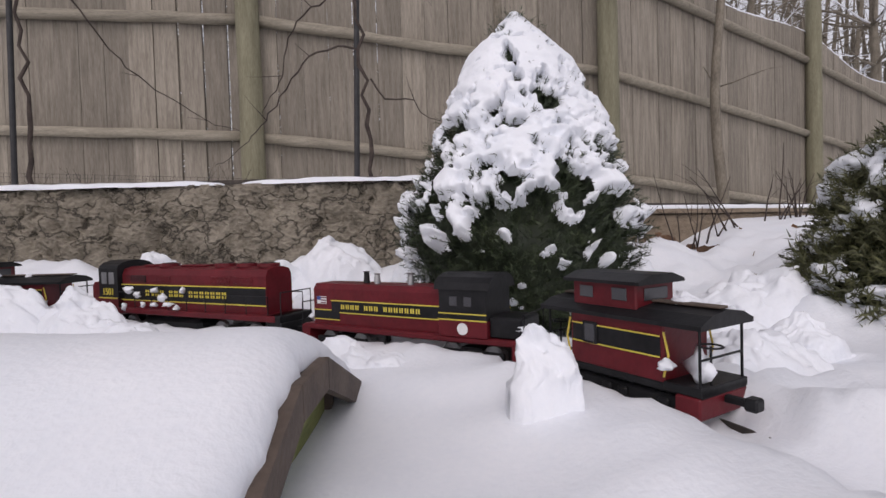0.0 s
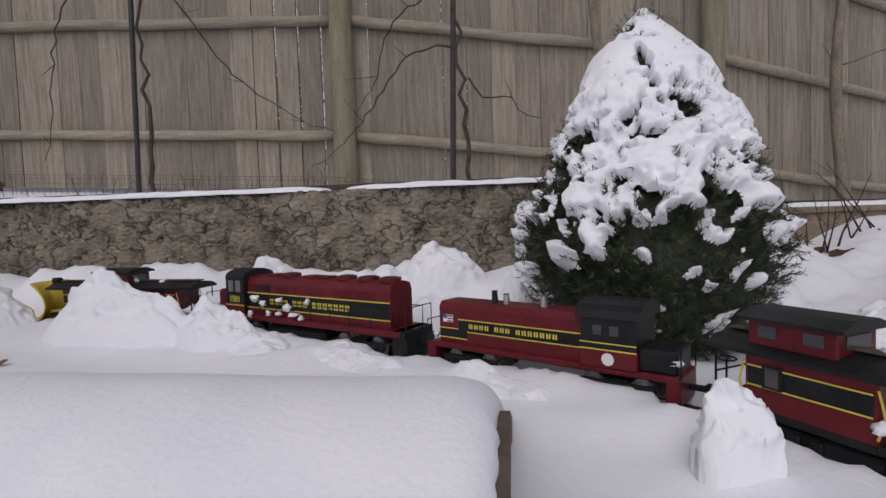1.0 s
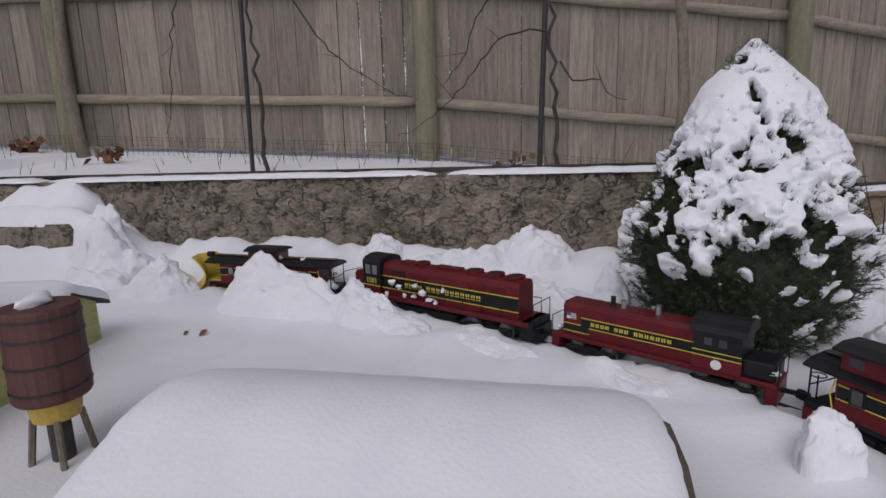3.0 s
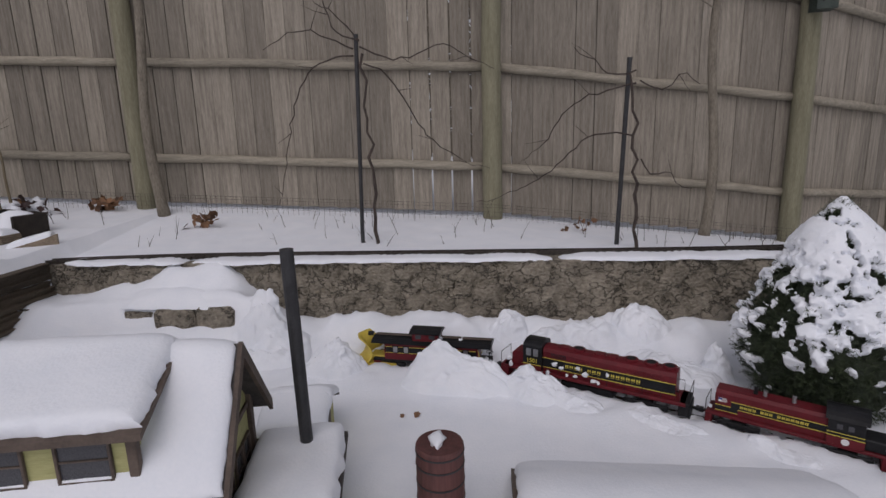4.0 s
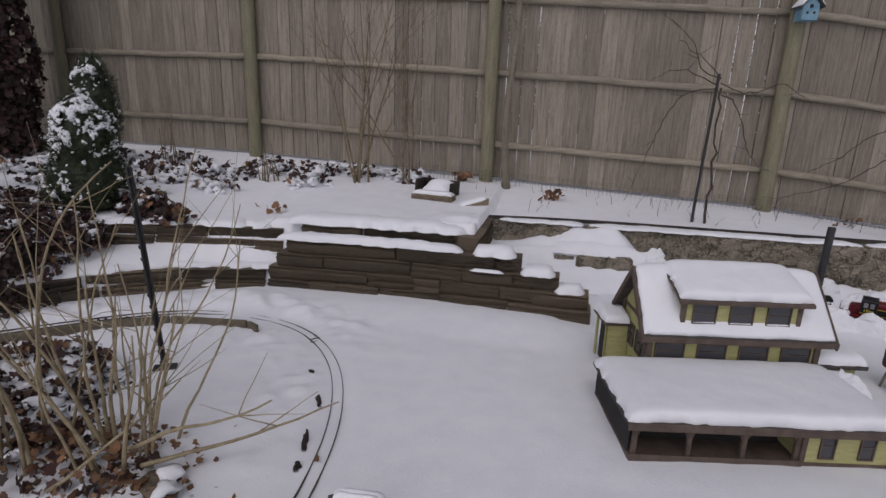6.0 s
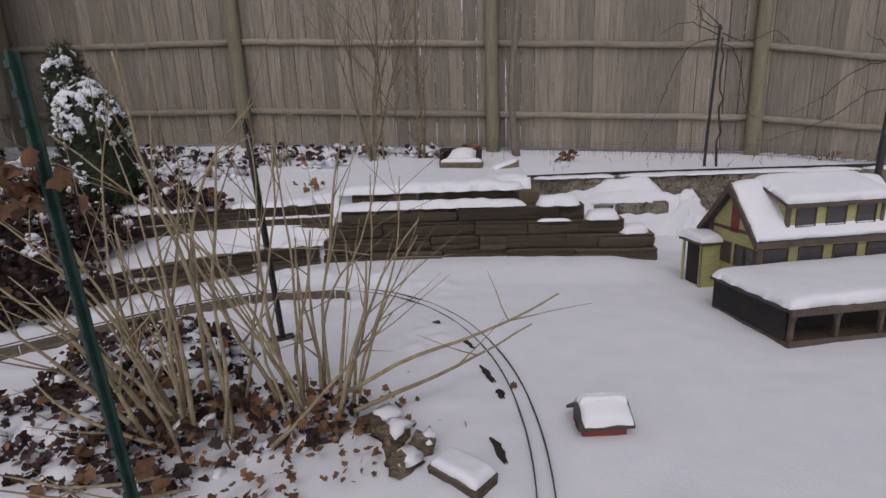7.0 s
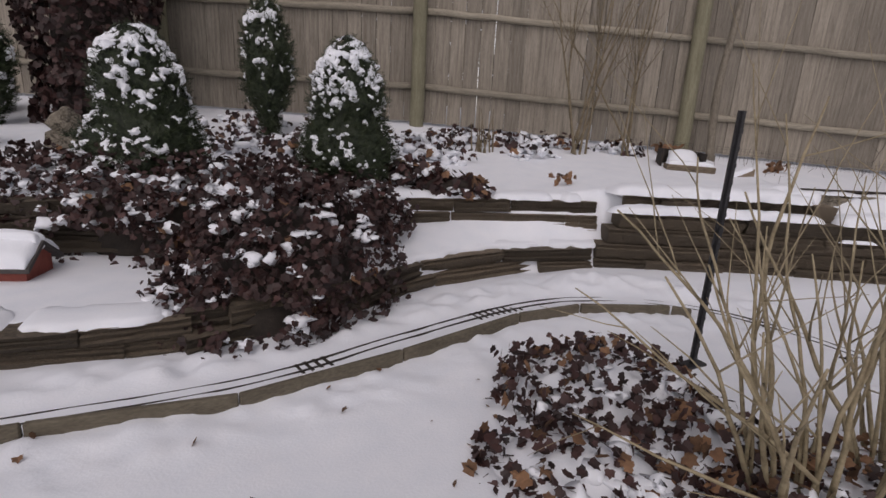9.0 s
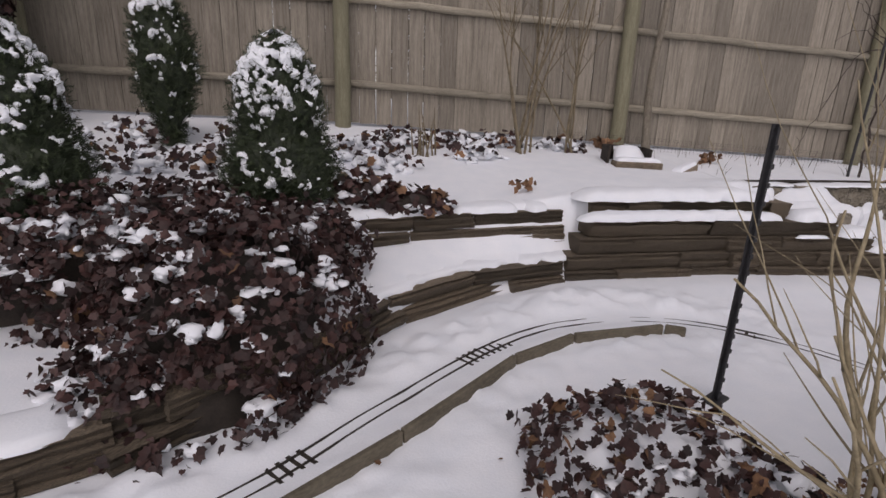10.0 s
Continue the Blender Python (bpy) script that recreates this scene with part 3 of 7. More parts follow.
def stone_walls():
    front = thing("wall_stone_front", (-4.2, 0.75, 0), "stacked brown split-stone retaining wall stepping down at its end, snow on its ledges", "stone wall", kind="structure")
    line = FOOT.tolist()
    h = 0.09
    ends = (-3.0, -3.02, -3.2, -3.44, -3.74)
    for c, end in enumerate(ends):
        start = -5.08 + 0.06 * max(0, c - 1)
        stone_course(front, line, along_at(line, start), along_at(line, end), h * c - 0.005, h, 0.17, 100 + c, 0.012 * c + (0.10 if c == 4 else 0))
        if c < 2:
            stone_course(front, line, along_at(line, -6.8), along_at(line, -5.09), 0.076 * c - 0.005, 0.076, 0.16, 120 + c, 0.012 * c)
    ledge_snow(front, line, -5.0, -3.78, 0.447, 0.2, 0.06, 0.23, 5, full=1.0, runs=(50, 90))
    ledge_snow(front, line, -5.05, -3.78, 0.358, 0.11, 0.045, 0.085, 6, full=1.0, runs=(20, 50))
    ledge_snow(front, line, -3.76, -3.46, 0.355, 0.15, 0.06, 0.1, 61, full=1.0, runs=(20, 30))
    ledge_snow(front, line, -3.46, -3.22, 0.265, 0.15, 0.055, 0.09, 62, full=1.0, runs=(20, 30))
    ledge_snow(front, line, -3.24, -3.02, 0.175, 0.15, 0.05, 0.09, 63, full=1.0, runs=(20, 30))
    ledge_snow(front, line, -4.9, -3.1, 0.265, 0.03, 0.018, 0.014, 7, full=0.22, runs=(5, 12))
    ledge_snow(front, line, -4.9, -3.1, 0.176, 0.03, 0.018, 0.008, 71, full=0.18, runs=(5, 12))
    ledge_snow(front, line, -6.2, -5.02, 0.145, 0.2, 0.03, 0.16, 8, full=1.0, runs=(30, 60))
    for c in range(5):
        stone_course(front, [(-3.655, 0.9), (-3.655, 1.2), (-3.655, 1.63)], 0.0, 0.73, h * c - 0.005, h, 0.14, 150 + c, 0.008 * c)
    upper = thing("wall_stone_upper", (-6.0, 0.8, 0.17), "upper tier of stacked brown split stone holding the planted terrace", "stone wall", kind="structure")
    tier = TIER[:8].tolist()
    for c in range(3):
        stone_course(upper, tier, along_at(tier, -8.9), along_at(tier, -5.0), 0.14 + 0.083 * c, 0.083, 0.15, 200 + c, 0.012 * c)
    ledge_snow(upper, tier, -6.3, -5.06, 0.385, 0.2, 0.04, 0.14, 9, full=1.0)
    low = thing("wall_stone_low", (-7.6, -0.86, 0), "low curved edging wall of stacked brown stone around a snowy bed", "stone wall", kind="structure")
    for c in range(2):
        stone_course(low, line, along_at(line, -9.4), along_at(line, -6.78), 0.062 * c - 0.005, 0.062, 0.14, 300 + c, 0.008 * c)
    ledge_snow(low, line, -9.3, -6.82, 0.115, 0.2, 0.03, 0.14, 12, full=1.0)
    chunk = thing("wall_stub", (-2.9, 1.36, 0.1), "short snow-capped stub of rough dark concrete", "retaining wall", kind="structure")
    m = Mesh()
    rng = random.Random(4)
    top = [(-3.25, 1.47), (-3.08, 1.44), (-2.88, 1.44), (-2.70, 1.46)]
    for (x0, y0), (x1, y1) in zip(top, top[1:]):
        m.box(x0, x1 + 0.004, y0 - rng.uniform(0, 0.02), y0 + 0.12, 0.0, 0.262 + rng.uniform(-0.018, 0.018), 0.02)
    part("core", m, CONCRETE, chunk)
    part("snow_cap", snow_slab((-3.24, 1.455, 0.252), (-2.72, 1.455, 0.248), (-2.70, 1.62, 0.30), (-3.28, 1.62, 0.31), 0.05, seed=3.0, power=2.4, edge_power=1.0), SNOW, chunk, "thick snow on top")


# ---------------------------------------------------------------- railway lines
def railway(line, z, name, label, gauge=0.045, tie_runs=(), seed=0):
    owner = thing(name, (line[len(line) // 2][0], line[len(line) // 2][1], z), label, "railway track")
    fine = spline(line, 0.035)
    tang = np.gradient(fine, axis=0)
    tang /= np.linalg.norm(tang, axis=1)[:, None]
    nrm = np.stack([-tang[:, 1], tang[:, 0]], 1)
    for side in (-1, 1):
        pts = fine + side * gauge / 2 * nrm
        zs = [z if z is not None else ground_at(*p) + 0.004 for p in pts]
        rows = []
        for p, q, zz in zip(pts, nrm, zs):
            for du, dw in ((-0.0014, -0.02), (-0.0014, 0.0), (0.0014, 0.0), (0.0014, -0.02)):
                rows.append((*(p + du * q), zz + dw))
        part("rail", raw_mesh("rail", rows, grid_faces(len(pts), 4), RAIL, False), RAIL, owner)
    one = Mesh().box(-0.007, 0.007, -0.042, 0.042, -0.018, -0.007, 0.001).data("tie", TIE)
    for a, b in tie_runs:
        s = a
        while s < b:
            i = min(int(s / 0.035), len(fine) - 1)
            ob = new("tie", one)
            ob.parent = owner
            ob.matrix_parent_inverse = owner.matrix_basis.inverted()
            ob.matrix_basis = pose(fine[i][0], fine[i][1], z, 0, 0, math.degrees(math.atan2(tang[i][1], tang[i][0])))
            s += 0.034
    return owner


TRACK_Z, LOOP_Z, WALL_TRACK_Z = 0.006, 0.0005, 0.446
WALL_LINE = [(-6.1, 1.25), (-5.2, 1.35), (-4.4, 1.5), (-3.7, 1.68), (-3.0, 1.76), (-2.0, 1.77), (-1.0, 1.77), (-0.4, 1.78), (0.1, 1.82)]
BEAM_LINE = [(0.12, 1.91), (0.6, 2.13), (1.4, 2.49), (2.4, 2.94)]


def lines():
    railway(TRACK, TRACK_Z, "garden_track", "dark narrow-gauge garden railway track half buried in snow", tie_runs=())
    railway(LOOP, LOOP_Z, "garden_track", "curving garden railway track swept almost clear of snow", tie_runs=((1.35, 1.55), (2.25, 2.5), (3.5, 4.15)))
    railway(WALL_LINE, WALL_TRACK_Z, "garden_track", "raised garden railway track along the top of the wall", tie_runs=((2.9, 3.3), (4.1, 4.9), (5.15, 6.2)))
    railway(BEAM_LINE, 0.335, "garden_track", "garden railway track running on along the timber beam", tie_runs=())
    # edging board beside the lower line
    edge = [(-7.3, -1.24), (-6.95, -1.05), (-6.47, -0.84), (-6.03, -0.48), (-5.58, -0.06), (-5.29, 0.1), (-4.86, 0.16), (-4.78, 0.12)]
    owner = thing("edging", (-5.58, -0.06, 0), "long low brown edging boards beside the track, dusted with snow", "garden edging", kind="structure")
    for (x0, y0), (x1, y1) in zip(edge, edge[1:]):
        d = math.hypot(x1 - x0, y1 - y0)
        m = Mesh(pose(x0, y0, 0, 0, 0, math.degrees(math.atan2(y1 - y0, x1 - x0))))
        m.box(0.003, d - 0.003, 0, 0.022, -0.04, 0.045, 0.004)
        part("board", m, CURB, owner)
    bits = thing("edging", (-4.1, -0.75, 0), "short dark edging pieces poking out of the snow inside the curve", "garden edging")
    rng = random.Random(8)
    for x, y, l, a in ((-4.16, -0.42, 0.1, -62), (-4.09, -0.68, 0.13, -70), (-4.05, -0.82, 0.05, -75), (-4.07, -1.12, 0.12, -72), (-4.3, -0.2, 0.05, -40), (-4.1, -1.36, 0.1, -85)):
        n = 7
        rows = []
        for k in range(n):
            u = -l / 2 + l * k / (n - 1)
            fat = 0.35 + 0.65 * math.sin(math.pi * (k + 0.4) / n)
            wide, off, high = 0.011 * fat * rng.uniform(0.7, 1.3), rng.uniform(-0.004, 0.004), 0.017 * fat * rng.uniform(0.6, 1.25)
            for dv, w in ((-wide, -0.03), (-wide * 0.9, high * 0.6), (0.0, high), (wide * 0.9, high * 0.5), (wide, -0.03)):
                rows.append(tuple(pose(x, y, 0, 0, 0, a) @ Vector((u, off + dv, w))))
        part("piece", raw_mesh("piece", rows, grid_faces(n, 5), SHADE_STEM, False), SHADE_STEM, bits)


# ---------------------------------------------------------------- timber beam, poles and stakes
def timber_beam():
    owner = thing("timber_beam", (0.95, 2.28, 0.3), "long brown timber beam carrying the raised track, snow on top", "beam", kind="structure")
    a, b = Vector((0.1, 1.83, 0)), Vector((2.6, 2.96, 0))
    d = b - a
    m = Mesh(pose(a.x, a.y, 0, 0, 0, math.degrees(math.atan2(d.y, d.x))))
    m.box(0, d.length, 0, 0.04, 0.155, 0.285, 0.004)
    part("beam", m, PLANK_WOOD, owner)
    m2 = Mesh(m.m)
    m2.box(0, d.length, -0.02, 0.16, 0.289, 0.307, 0.003)
    part("deck", m2, PLANK_WOOD, owner)
    for s in (0.5, 1.15, 1.9):
        m3 = Mesh(m.m)
        m3.box(s, s + 0.05, 0.045, 0.09, -0.2, 0.285, 0.004)
        part("post", m3, PLANK_WOOD, owner)
    edge0, edge1 = m.m @ Vector((0, -0.01, 0.309)), m.m @ Vector((d.length, -0.01, 0.309))
    back0, back1 = m.m @ Vector((0, 0.15, 0.309)), m.m @ Vector((d.length, 0.15, 0.309))
    part("snow_cap", snow_slab(edge0, edge1, back1, back0, 0.02, n=60, m=12, seed=8.0), SNOW, owner, "thin snow")


def straight_pole(name, foot, top, r, mat, label, category="pole", flat=False, base=False):
    owner = thing(name, foot, label, category)
    foot, top = Vector(foot), Vector(top)
    m = Mesh()
    if flat:
        # a T-section garden stake with punched lugs
        q = (top - foot)
        tilt = Vector((0, 0, 1)).rotation_difference(q).to_matrix().to_4x4()
        m.m = Matrix.Translation(foot) @ tilt
        m.box(-r, r, -0.004, 0.004, -0.1, q.length, 0.001)
        m.box(-0.004, 0.004, -r * 1.3, 0, -0.1, q.length, 0.001)
        part("shaft", m, mat, owner)
        for k in range(int(q.length / 0.055)):
            e = Mesh(m.m)
            e.box(-0.006, 0.006, -r * 1.3 - 0.005, -r * 1.3 + 0.002, 0.03 + k * 0.055, 0.045 + k * 0.055, 0.001)
            part("lug", e, mat, owner)
    else:
        n = 8
        m.tube([foot + (top - foot) * (k / n) + Vector((0, 0, -0.1 if k == 0 else 0)) for k in range(n + 1)], r, 14)
        part("shaft", m, mat, owner, smooth_faces=False)
        cap = Mesh().tube([top - (top - foot).normalized() * 0.01, top + (top - foot).normalized() * 0.006], r * 1.12, 14)
        part("cap", cap, mat, owner)
    if base:
        b = Mesh(pose(foot.x, foot.y, foot.z - 0.01, 0, 0, 30))
        b.box(-0.05, 0.05, -0.028, 0.028, -0.01, 0.02, 0.004)
        part("foot_plate", b, mat, owner)
    return owner


def poles():
    straight_pole("vine_pole", (-2.215, 2.05, 0.42), (-2.185, 2.04, 1.52), 0.011, BLACK, "thin dark green metal stake holding a bare grapevine", "stake")
    straight_pole("vine_pole", (-0.83, 2.07, 0.36), (-0.80, 2.07, 1.36), 0.012, BLACK, "thin dark metal stake holding a bare grapevine", "stake")
    straight_pole("garden_stake", (-4.96, -0.34, 0.0), (-4.985, -0.39, 0.925), 0.0125, BLACK, "black metal garden stake with a foot plate in the snow", "stake", flat=True, base=True)
    straight_pole("garden_stake", (-4.92, -1.40, 0.0), (-5.0, -1.37, 1.05), 0.0135, STAKE_GREEN, "dark green enamelled steel garden stake beside the bare bush", "stake", flat=True)


# ---------------------------------------------------------------- growing things
def sprig_cloud(points, normals, size, rng, per=11, spread=0.9):
    """Needled twigs: thin blades round short stems, at points facing along normals."""
    n = len(points)
    axis = normals + rng.normal(0, 0.45, (n, 3)) + np.array([0, 0, 0.1])
    axis /= np.linalg.norm(axis, axis=1)[:, None]
    verts, faces = [], []
    count = 0
    for k in range(per):
        along = (k + 0.5) / per
        side = rng.normal(0, 1, (n, 3))
        side -= (side * axis).sum(1)[:, None] * axis
        side /= np.linalg.norm(side, axis=1)[:, None]
        start = points + axis * (size * along)[:, None]
        tip = start + (side * spread + axis * 0.7) * (size * 0.42)[:, None]
        wide = np.cross(side, axis) * (size * 0.045)[:, None]
        verts += [start - wide, start + wide, tip]
        base = count + np.arange(n)
        faces.append(np.stack([base, base + n, base + 2 * n], 1))
        count += 3 * n
    # stems
    s = np.cross(axis, [0.3, 0.5, 0.8]) * (size * 0.05)[:, None]
    verts += [points - s - axis * (size * 0.5)[:, None], points + s - axis * (size * 0.5)[:, None], points + axis * (size * 0.9)[:, None]]
    base = count + np.arange(n)
    faces.append(np.stack([base, base + n, base + 2 * n], 1))
    return np.concatenate(verts), np.concatenate(faces)


def conifer(name, x, y, z0, high, profile, label, seed, cover, clump=7.0, tufts=2600, tuft=0.045, thick=0.06, lean=(0, 0), knobbly=0.22, lie_up=0.0, peeks=0, fine=1.0, needles=None, pockets=0.0):
    """A snow-laden conifer: profile gives (height share, radius); cover(h, n) how much snow lies where the noise is n."""
    rng = np.random.RandomState(seed)
    owner = thing(name, (x, y, z0), label, "conifer")
    needles = needles or NEEDLE
    ph, pr = np.array(profile).T

    def radius(h, ang):
        rad = np.interp(h, ph, pr)
        bulge = 1 + knobbly * (fbm(rad * np.cos(ang) * 7 + seed, rad * np.sin(ang) * 7, h * high * 9, 3) - 0.5) + 0.16 * (fbm(rad * np.cos(ang) * 22 + seed, rad * np.sin(ang) * 22, h * high * 24, 2) - 0.5)
        return rad * bulge

    trunk = Mesh().tube([(x, y, z0 - 0.1), (x, y, z0 + high * 0.4), (x + lean[0], y + lean[1], z0 + high * 0.93)], [0.03, 0.022, 0.004], 8)
    part("trunk", trunk, BARK, owner, smooth_faces=True)
    # dark inner mass of boughs
    nh, na = 44, 60
    h, a = np.meshgrid(np.linspace(0, 1, nh), np.linspace(0, 2 * np.pi, na), indexing="ij")
    r = radius(h, a) * 0.80
    pts = np.stack([x + lean[0] * h + r * np.cos(a), y + lean[1] * h + r * np.sin(a), z0 + high * h * 0.97], -1)
    part("inner_crown", raw_mesh("inner_crown", pts.reshape(-1, 3), grid_faces(nh, na), NEEDLE), NEEDLE, owner, "dense dark inner boughs")
    # needled tufts
    hh = rng.rand(tufts) ** 1.15
    keep = rng.rand(tufts) < np.interp(hh, ph, pr) / pr.max() + 0.1
    hh = hh[keep]
    aa = rng.rand(len(hh)) * 2 * np.pi
    rr = radius(hh, aa) * rng.uniform(0.72, 0.97, len(hh))
    p = np.stack([x + lean[0] * hh + rr * np.cos(aa), y + lean[1] * hh + rr * np.sin(aa), z0 + high * hh * 0.98], -1)
    nrm = np.stack([np.cos(aa), np.sin(aa), 0.25 + 0.5 * hh], -1)
    v, f = sprig_cloud(p, nrm, tuft * rng.uniform(0.6, 1.3, len(hh)), rng)
    part("crown", raw_mesh("crown", v, f, needles, False), needles, owner, "short green needled twigs")
    # snow
    nh, na = int(190 * fine), int(300 * fine)
    h, a = np.meshgrid(np.linspace(0.02, 1.0, nh), np.linspace(0, 2 * np.pi, na), indexing="ij")
    ca, sa = np.cos(a), np.sin(a)
    wide = np.interp(h, ph, pr)
    n = 0.5 * fbm(ca * wide * clump * 0.7 + seed, sa * wide * clump * 0.7, h * high * clump * 0.75, 3) + 0.5 * fbm(ca * wide * clump * 1.9 + seed, sa * wide * clump * 1.9, h * high * clump * 2.1, 3)
    n = (n - 0.5) * 3.0 + 0.5
    depth = cover(h, n, ca, sa)
    if pockets:
        pits = 0.7 * fbm(ca * wide * 36 + seed * 3, sa * wide * 36, h * high * 26, 3) + 0.3 * fbm(ca * wide * 12 + seed, sa * wide * 12, h * high * 12, 2)
        depth = depth - pockets * 4.5 * np.clip(pits - 0.535 - 0.06 * h, 0, 1)
    if lie_up:
        facing = (radius(h - 0.02, a) - radius(h + 0.02, a)) / (0.04 * high)
        depth = depth + lie_up * np.clip(facing, -1.2, 1.2)
    lump = 0.55 + 0.5 * fbm(ca * wide * clump * 2 + 3, sa * wide * clump * 2, h * clump * 2.0 * high, 3) + 0.3 * fbm(ca * wide * clump * 5 + 3, sa * wide * clump * 5, h * clump * 5.0 * high, 2) + 0.12 * (fbm(ca * wide * clump * 11 + 3, sa * wide * clump * 11, h * clump * 11.0 * high, 2) - 0.5)
    if pockets:
        lump = 0.85 + 0.3 * (lump - 0.9)
        depth = smooth(0, 0.55, depth)
    t = thick * np.clip(depth * 1.6, 0, 1) ** 0.7 * lump * np.clip((1.03 - h) * 5, 0.15, 1)
    r = radius(h, a) * 0.92 + t
    pts = np.stack([x + lean[0] * h + r * ca, y + lean[1] * h + r * sa, z0 + high * h + t * 0.45], -1)
    faces = grid_faces(nh, na)
    on = (t > 0.0035).ravel()
    faces = faces[on[faces].sum(1) >= 2]
    used = np.unique(faces)
    remap = np.zeros(nh * na, int)
    remap[used] = np.arange(len(used))
    part("snow_load", raw_mesh("snow_load", pts.reshape(-1, 3)[used], remap[faces], SNOW), SNOW, owner, "clinging clumps of snow")["kind"] = "stuff"
    if peeks:
        # needle tips that stick out through the snow
        hc, ac = rng.uniform(0.3, 0.97, peeks) ** 1.1, rng.rand(peeks) * 2 * np.pi
        per = rng.randint(3, 9, peeks)
        hc, ac = np.repeat(hc, per), np.repeat(ac, per)
        wide_at = np.maximum(np.interp(hc, ph, pr), 0.02)
        ac, hc = ac + rng.normal(0, 0.011, len(ac)) / wide_at, np.clip(hc + rng.normal(0, 0.012, len(hc)) / high, 0, 0.99)
        rr = radius(hc, ac) * 0.92 + thick * rng.uniform(0.35, 0.8, len(hc))
        p = np.stack([x + lean[0] * hc + rr * np.cos(ac), y + lean[1] * hc + rr * np.sin(ac), z0 + high * hc + thick * 0.35], -1)
        v, f = sprig_cloud(p, np.stack([np.cos(ac), np.sin(ac), 0.8 + 0 * ac], -1), 0.007 * rng.uniform(0.6, 1.3, len(ac)), rng)
        part("needle_tips", raw_mesh("needle_tips", v, f, NEEDLE, False), NEEDLE, owner, "dark needle tips poking through the snow")["kind"] = "stuff"
    return owner


def leaf_shape():
    """One lobed leaf lying in its own plane, slightly folded: outline points."""
    out = []
    for ang, r in ((0, 1.05), (24, 0.68), (46, 0.88), (76, 0.62), (105, 0.76), (145, 0.5), (180, 0.28), (215, 0.5), (255, 0.76), (284, 0.62), (314, 0.88), (336, 0.68)):
        out.append((r * math.cos(radians(ang)), r * math.sin(radians(ang)), 0.3 * abs(math.sin(radians(ang))) * r))
    return np.array(out)


LEAF = leaf_shape()


def leaf_cloud(points, normals, size, rng, droop=0.5):
    n = len(points)
    nrm = normals + rng.normal(0, 0.75, (n, 3))
    nrm /= np.linalg.norm(nrm, axis=1)[:, None]
    tip = rng.normal(0, 1, (n, 3)) + np.array([0, 0, -droop])
    tip -= (tip * nrm).sum(1)[:, None] * nrm
    tip /= np.linalg.norm(tip, axis=1)[:, None]
    side = np.cross(nrm, tip)
    k = len(LEAF)
    curl = rng.uniform(-0.9, 1.3, n)
    v = points[:, None] + size[:, None, None] * (LEAF[None, :, 0:1] * tip[:, None] + LEAF[None, :, 1:2] * side[:, None] + LEAF[None, :, 2:3] * nrm[:, None] * curl[:, None, None])
    centre = points[:, None] + size[:, None, None] * 0.05 * nrm[:, None]
    v = np.concatenate([v, centre], 1).reshape(-1, 3)
    i = np.arange(k)
    one = np.stack([i, (i + 1) % k, np.full(k, k)], 1)
    f = (one[None] + (np.arange(n) * (k + 1))[:, None, None]).reshape(-1, 3)
    return v, f


def on_ellipsoids(blobs, n, rng, low=-0.2):
    """Points on the outer skin of a heap of ellipsoids, with normals."""
    pts, nrms = [], []
    area = np.array([b[3] * b[4] + b[3] * b[5] + b[4] * b[5] for b in blobs])
    for b, share in zip(blobs, area / area.sum()):
        k = int(n * share * 1.5)
        d = rng.normal(0, 1, (k, 3))
        d /= np.linalg.norm(d, axis=1)[:, None]
        d = d[d[:, 2] > low]
        c, r = np.array(b[:3]), np.array(b[3:6])
        wob = 1 + 0.22 * (fbm(d[:, 0] * 2.5 + b[0], d[:, 1] * 2.5, d[:, 2] * 2.5, 3) - 0.5) * 2
        p = c + d * r * wob[:, None]
        q = d / r
        q /= np.linalg.norm(q, axis=1)[:, None]
        inside = np.zeros(len(p), bool)
        for o in blobs:
            if o is not b:
                inside |= (((p - np.array(o[:3])) / np.array(o[3:6])) ** 2).sum(1) < 0.8
        pts.append(p[~inside])
        nrms.append(q[~inside])
    return np.concatenate(pts), np.concatenate(nrms)


def snow_bits(points, size, rng, flat=0.55):
    """Small rounded lumps of snow."""
    base = bmesh.new()
    bmesh.ops.create_icosphere(base, subdivisions=2, radius=1)
    bv = np.array([v.co[:] for v in base.verts])
    bf = np.array([[v.index for v in f.verts] for f in base.faces])
    base.free()
    n = len(points)
    bump = 0.25 + 1.5 * vnoise(bv[None, :, 0] * 3.0 + rng.rand(n, 1) * 50, bv[None, :, 1] * 3.0, bv[None, :, 2] * 3.0)
    stretch = rng.uniform(0.6, 1.5, (n, 1, 3)) * np.array([1, 1, flat])
    v = points[:, None] + bv[None] * bump[..., None] * size[:, None, None] * stretch
    f = (bf[None] + (np.arange(n) * len(bv))[:, None, None]).reshape(-1, 3)
    return v.reshape(-1, 3), f


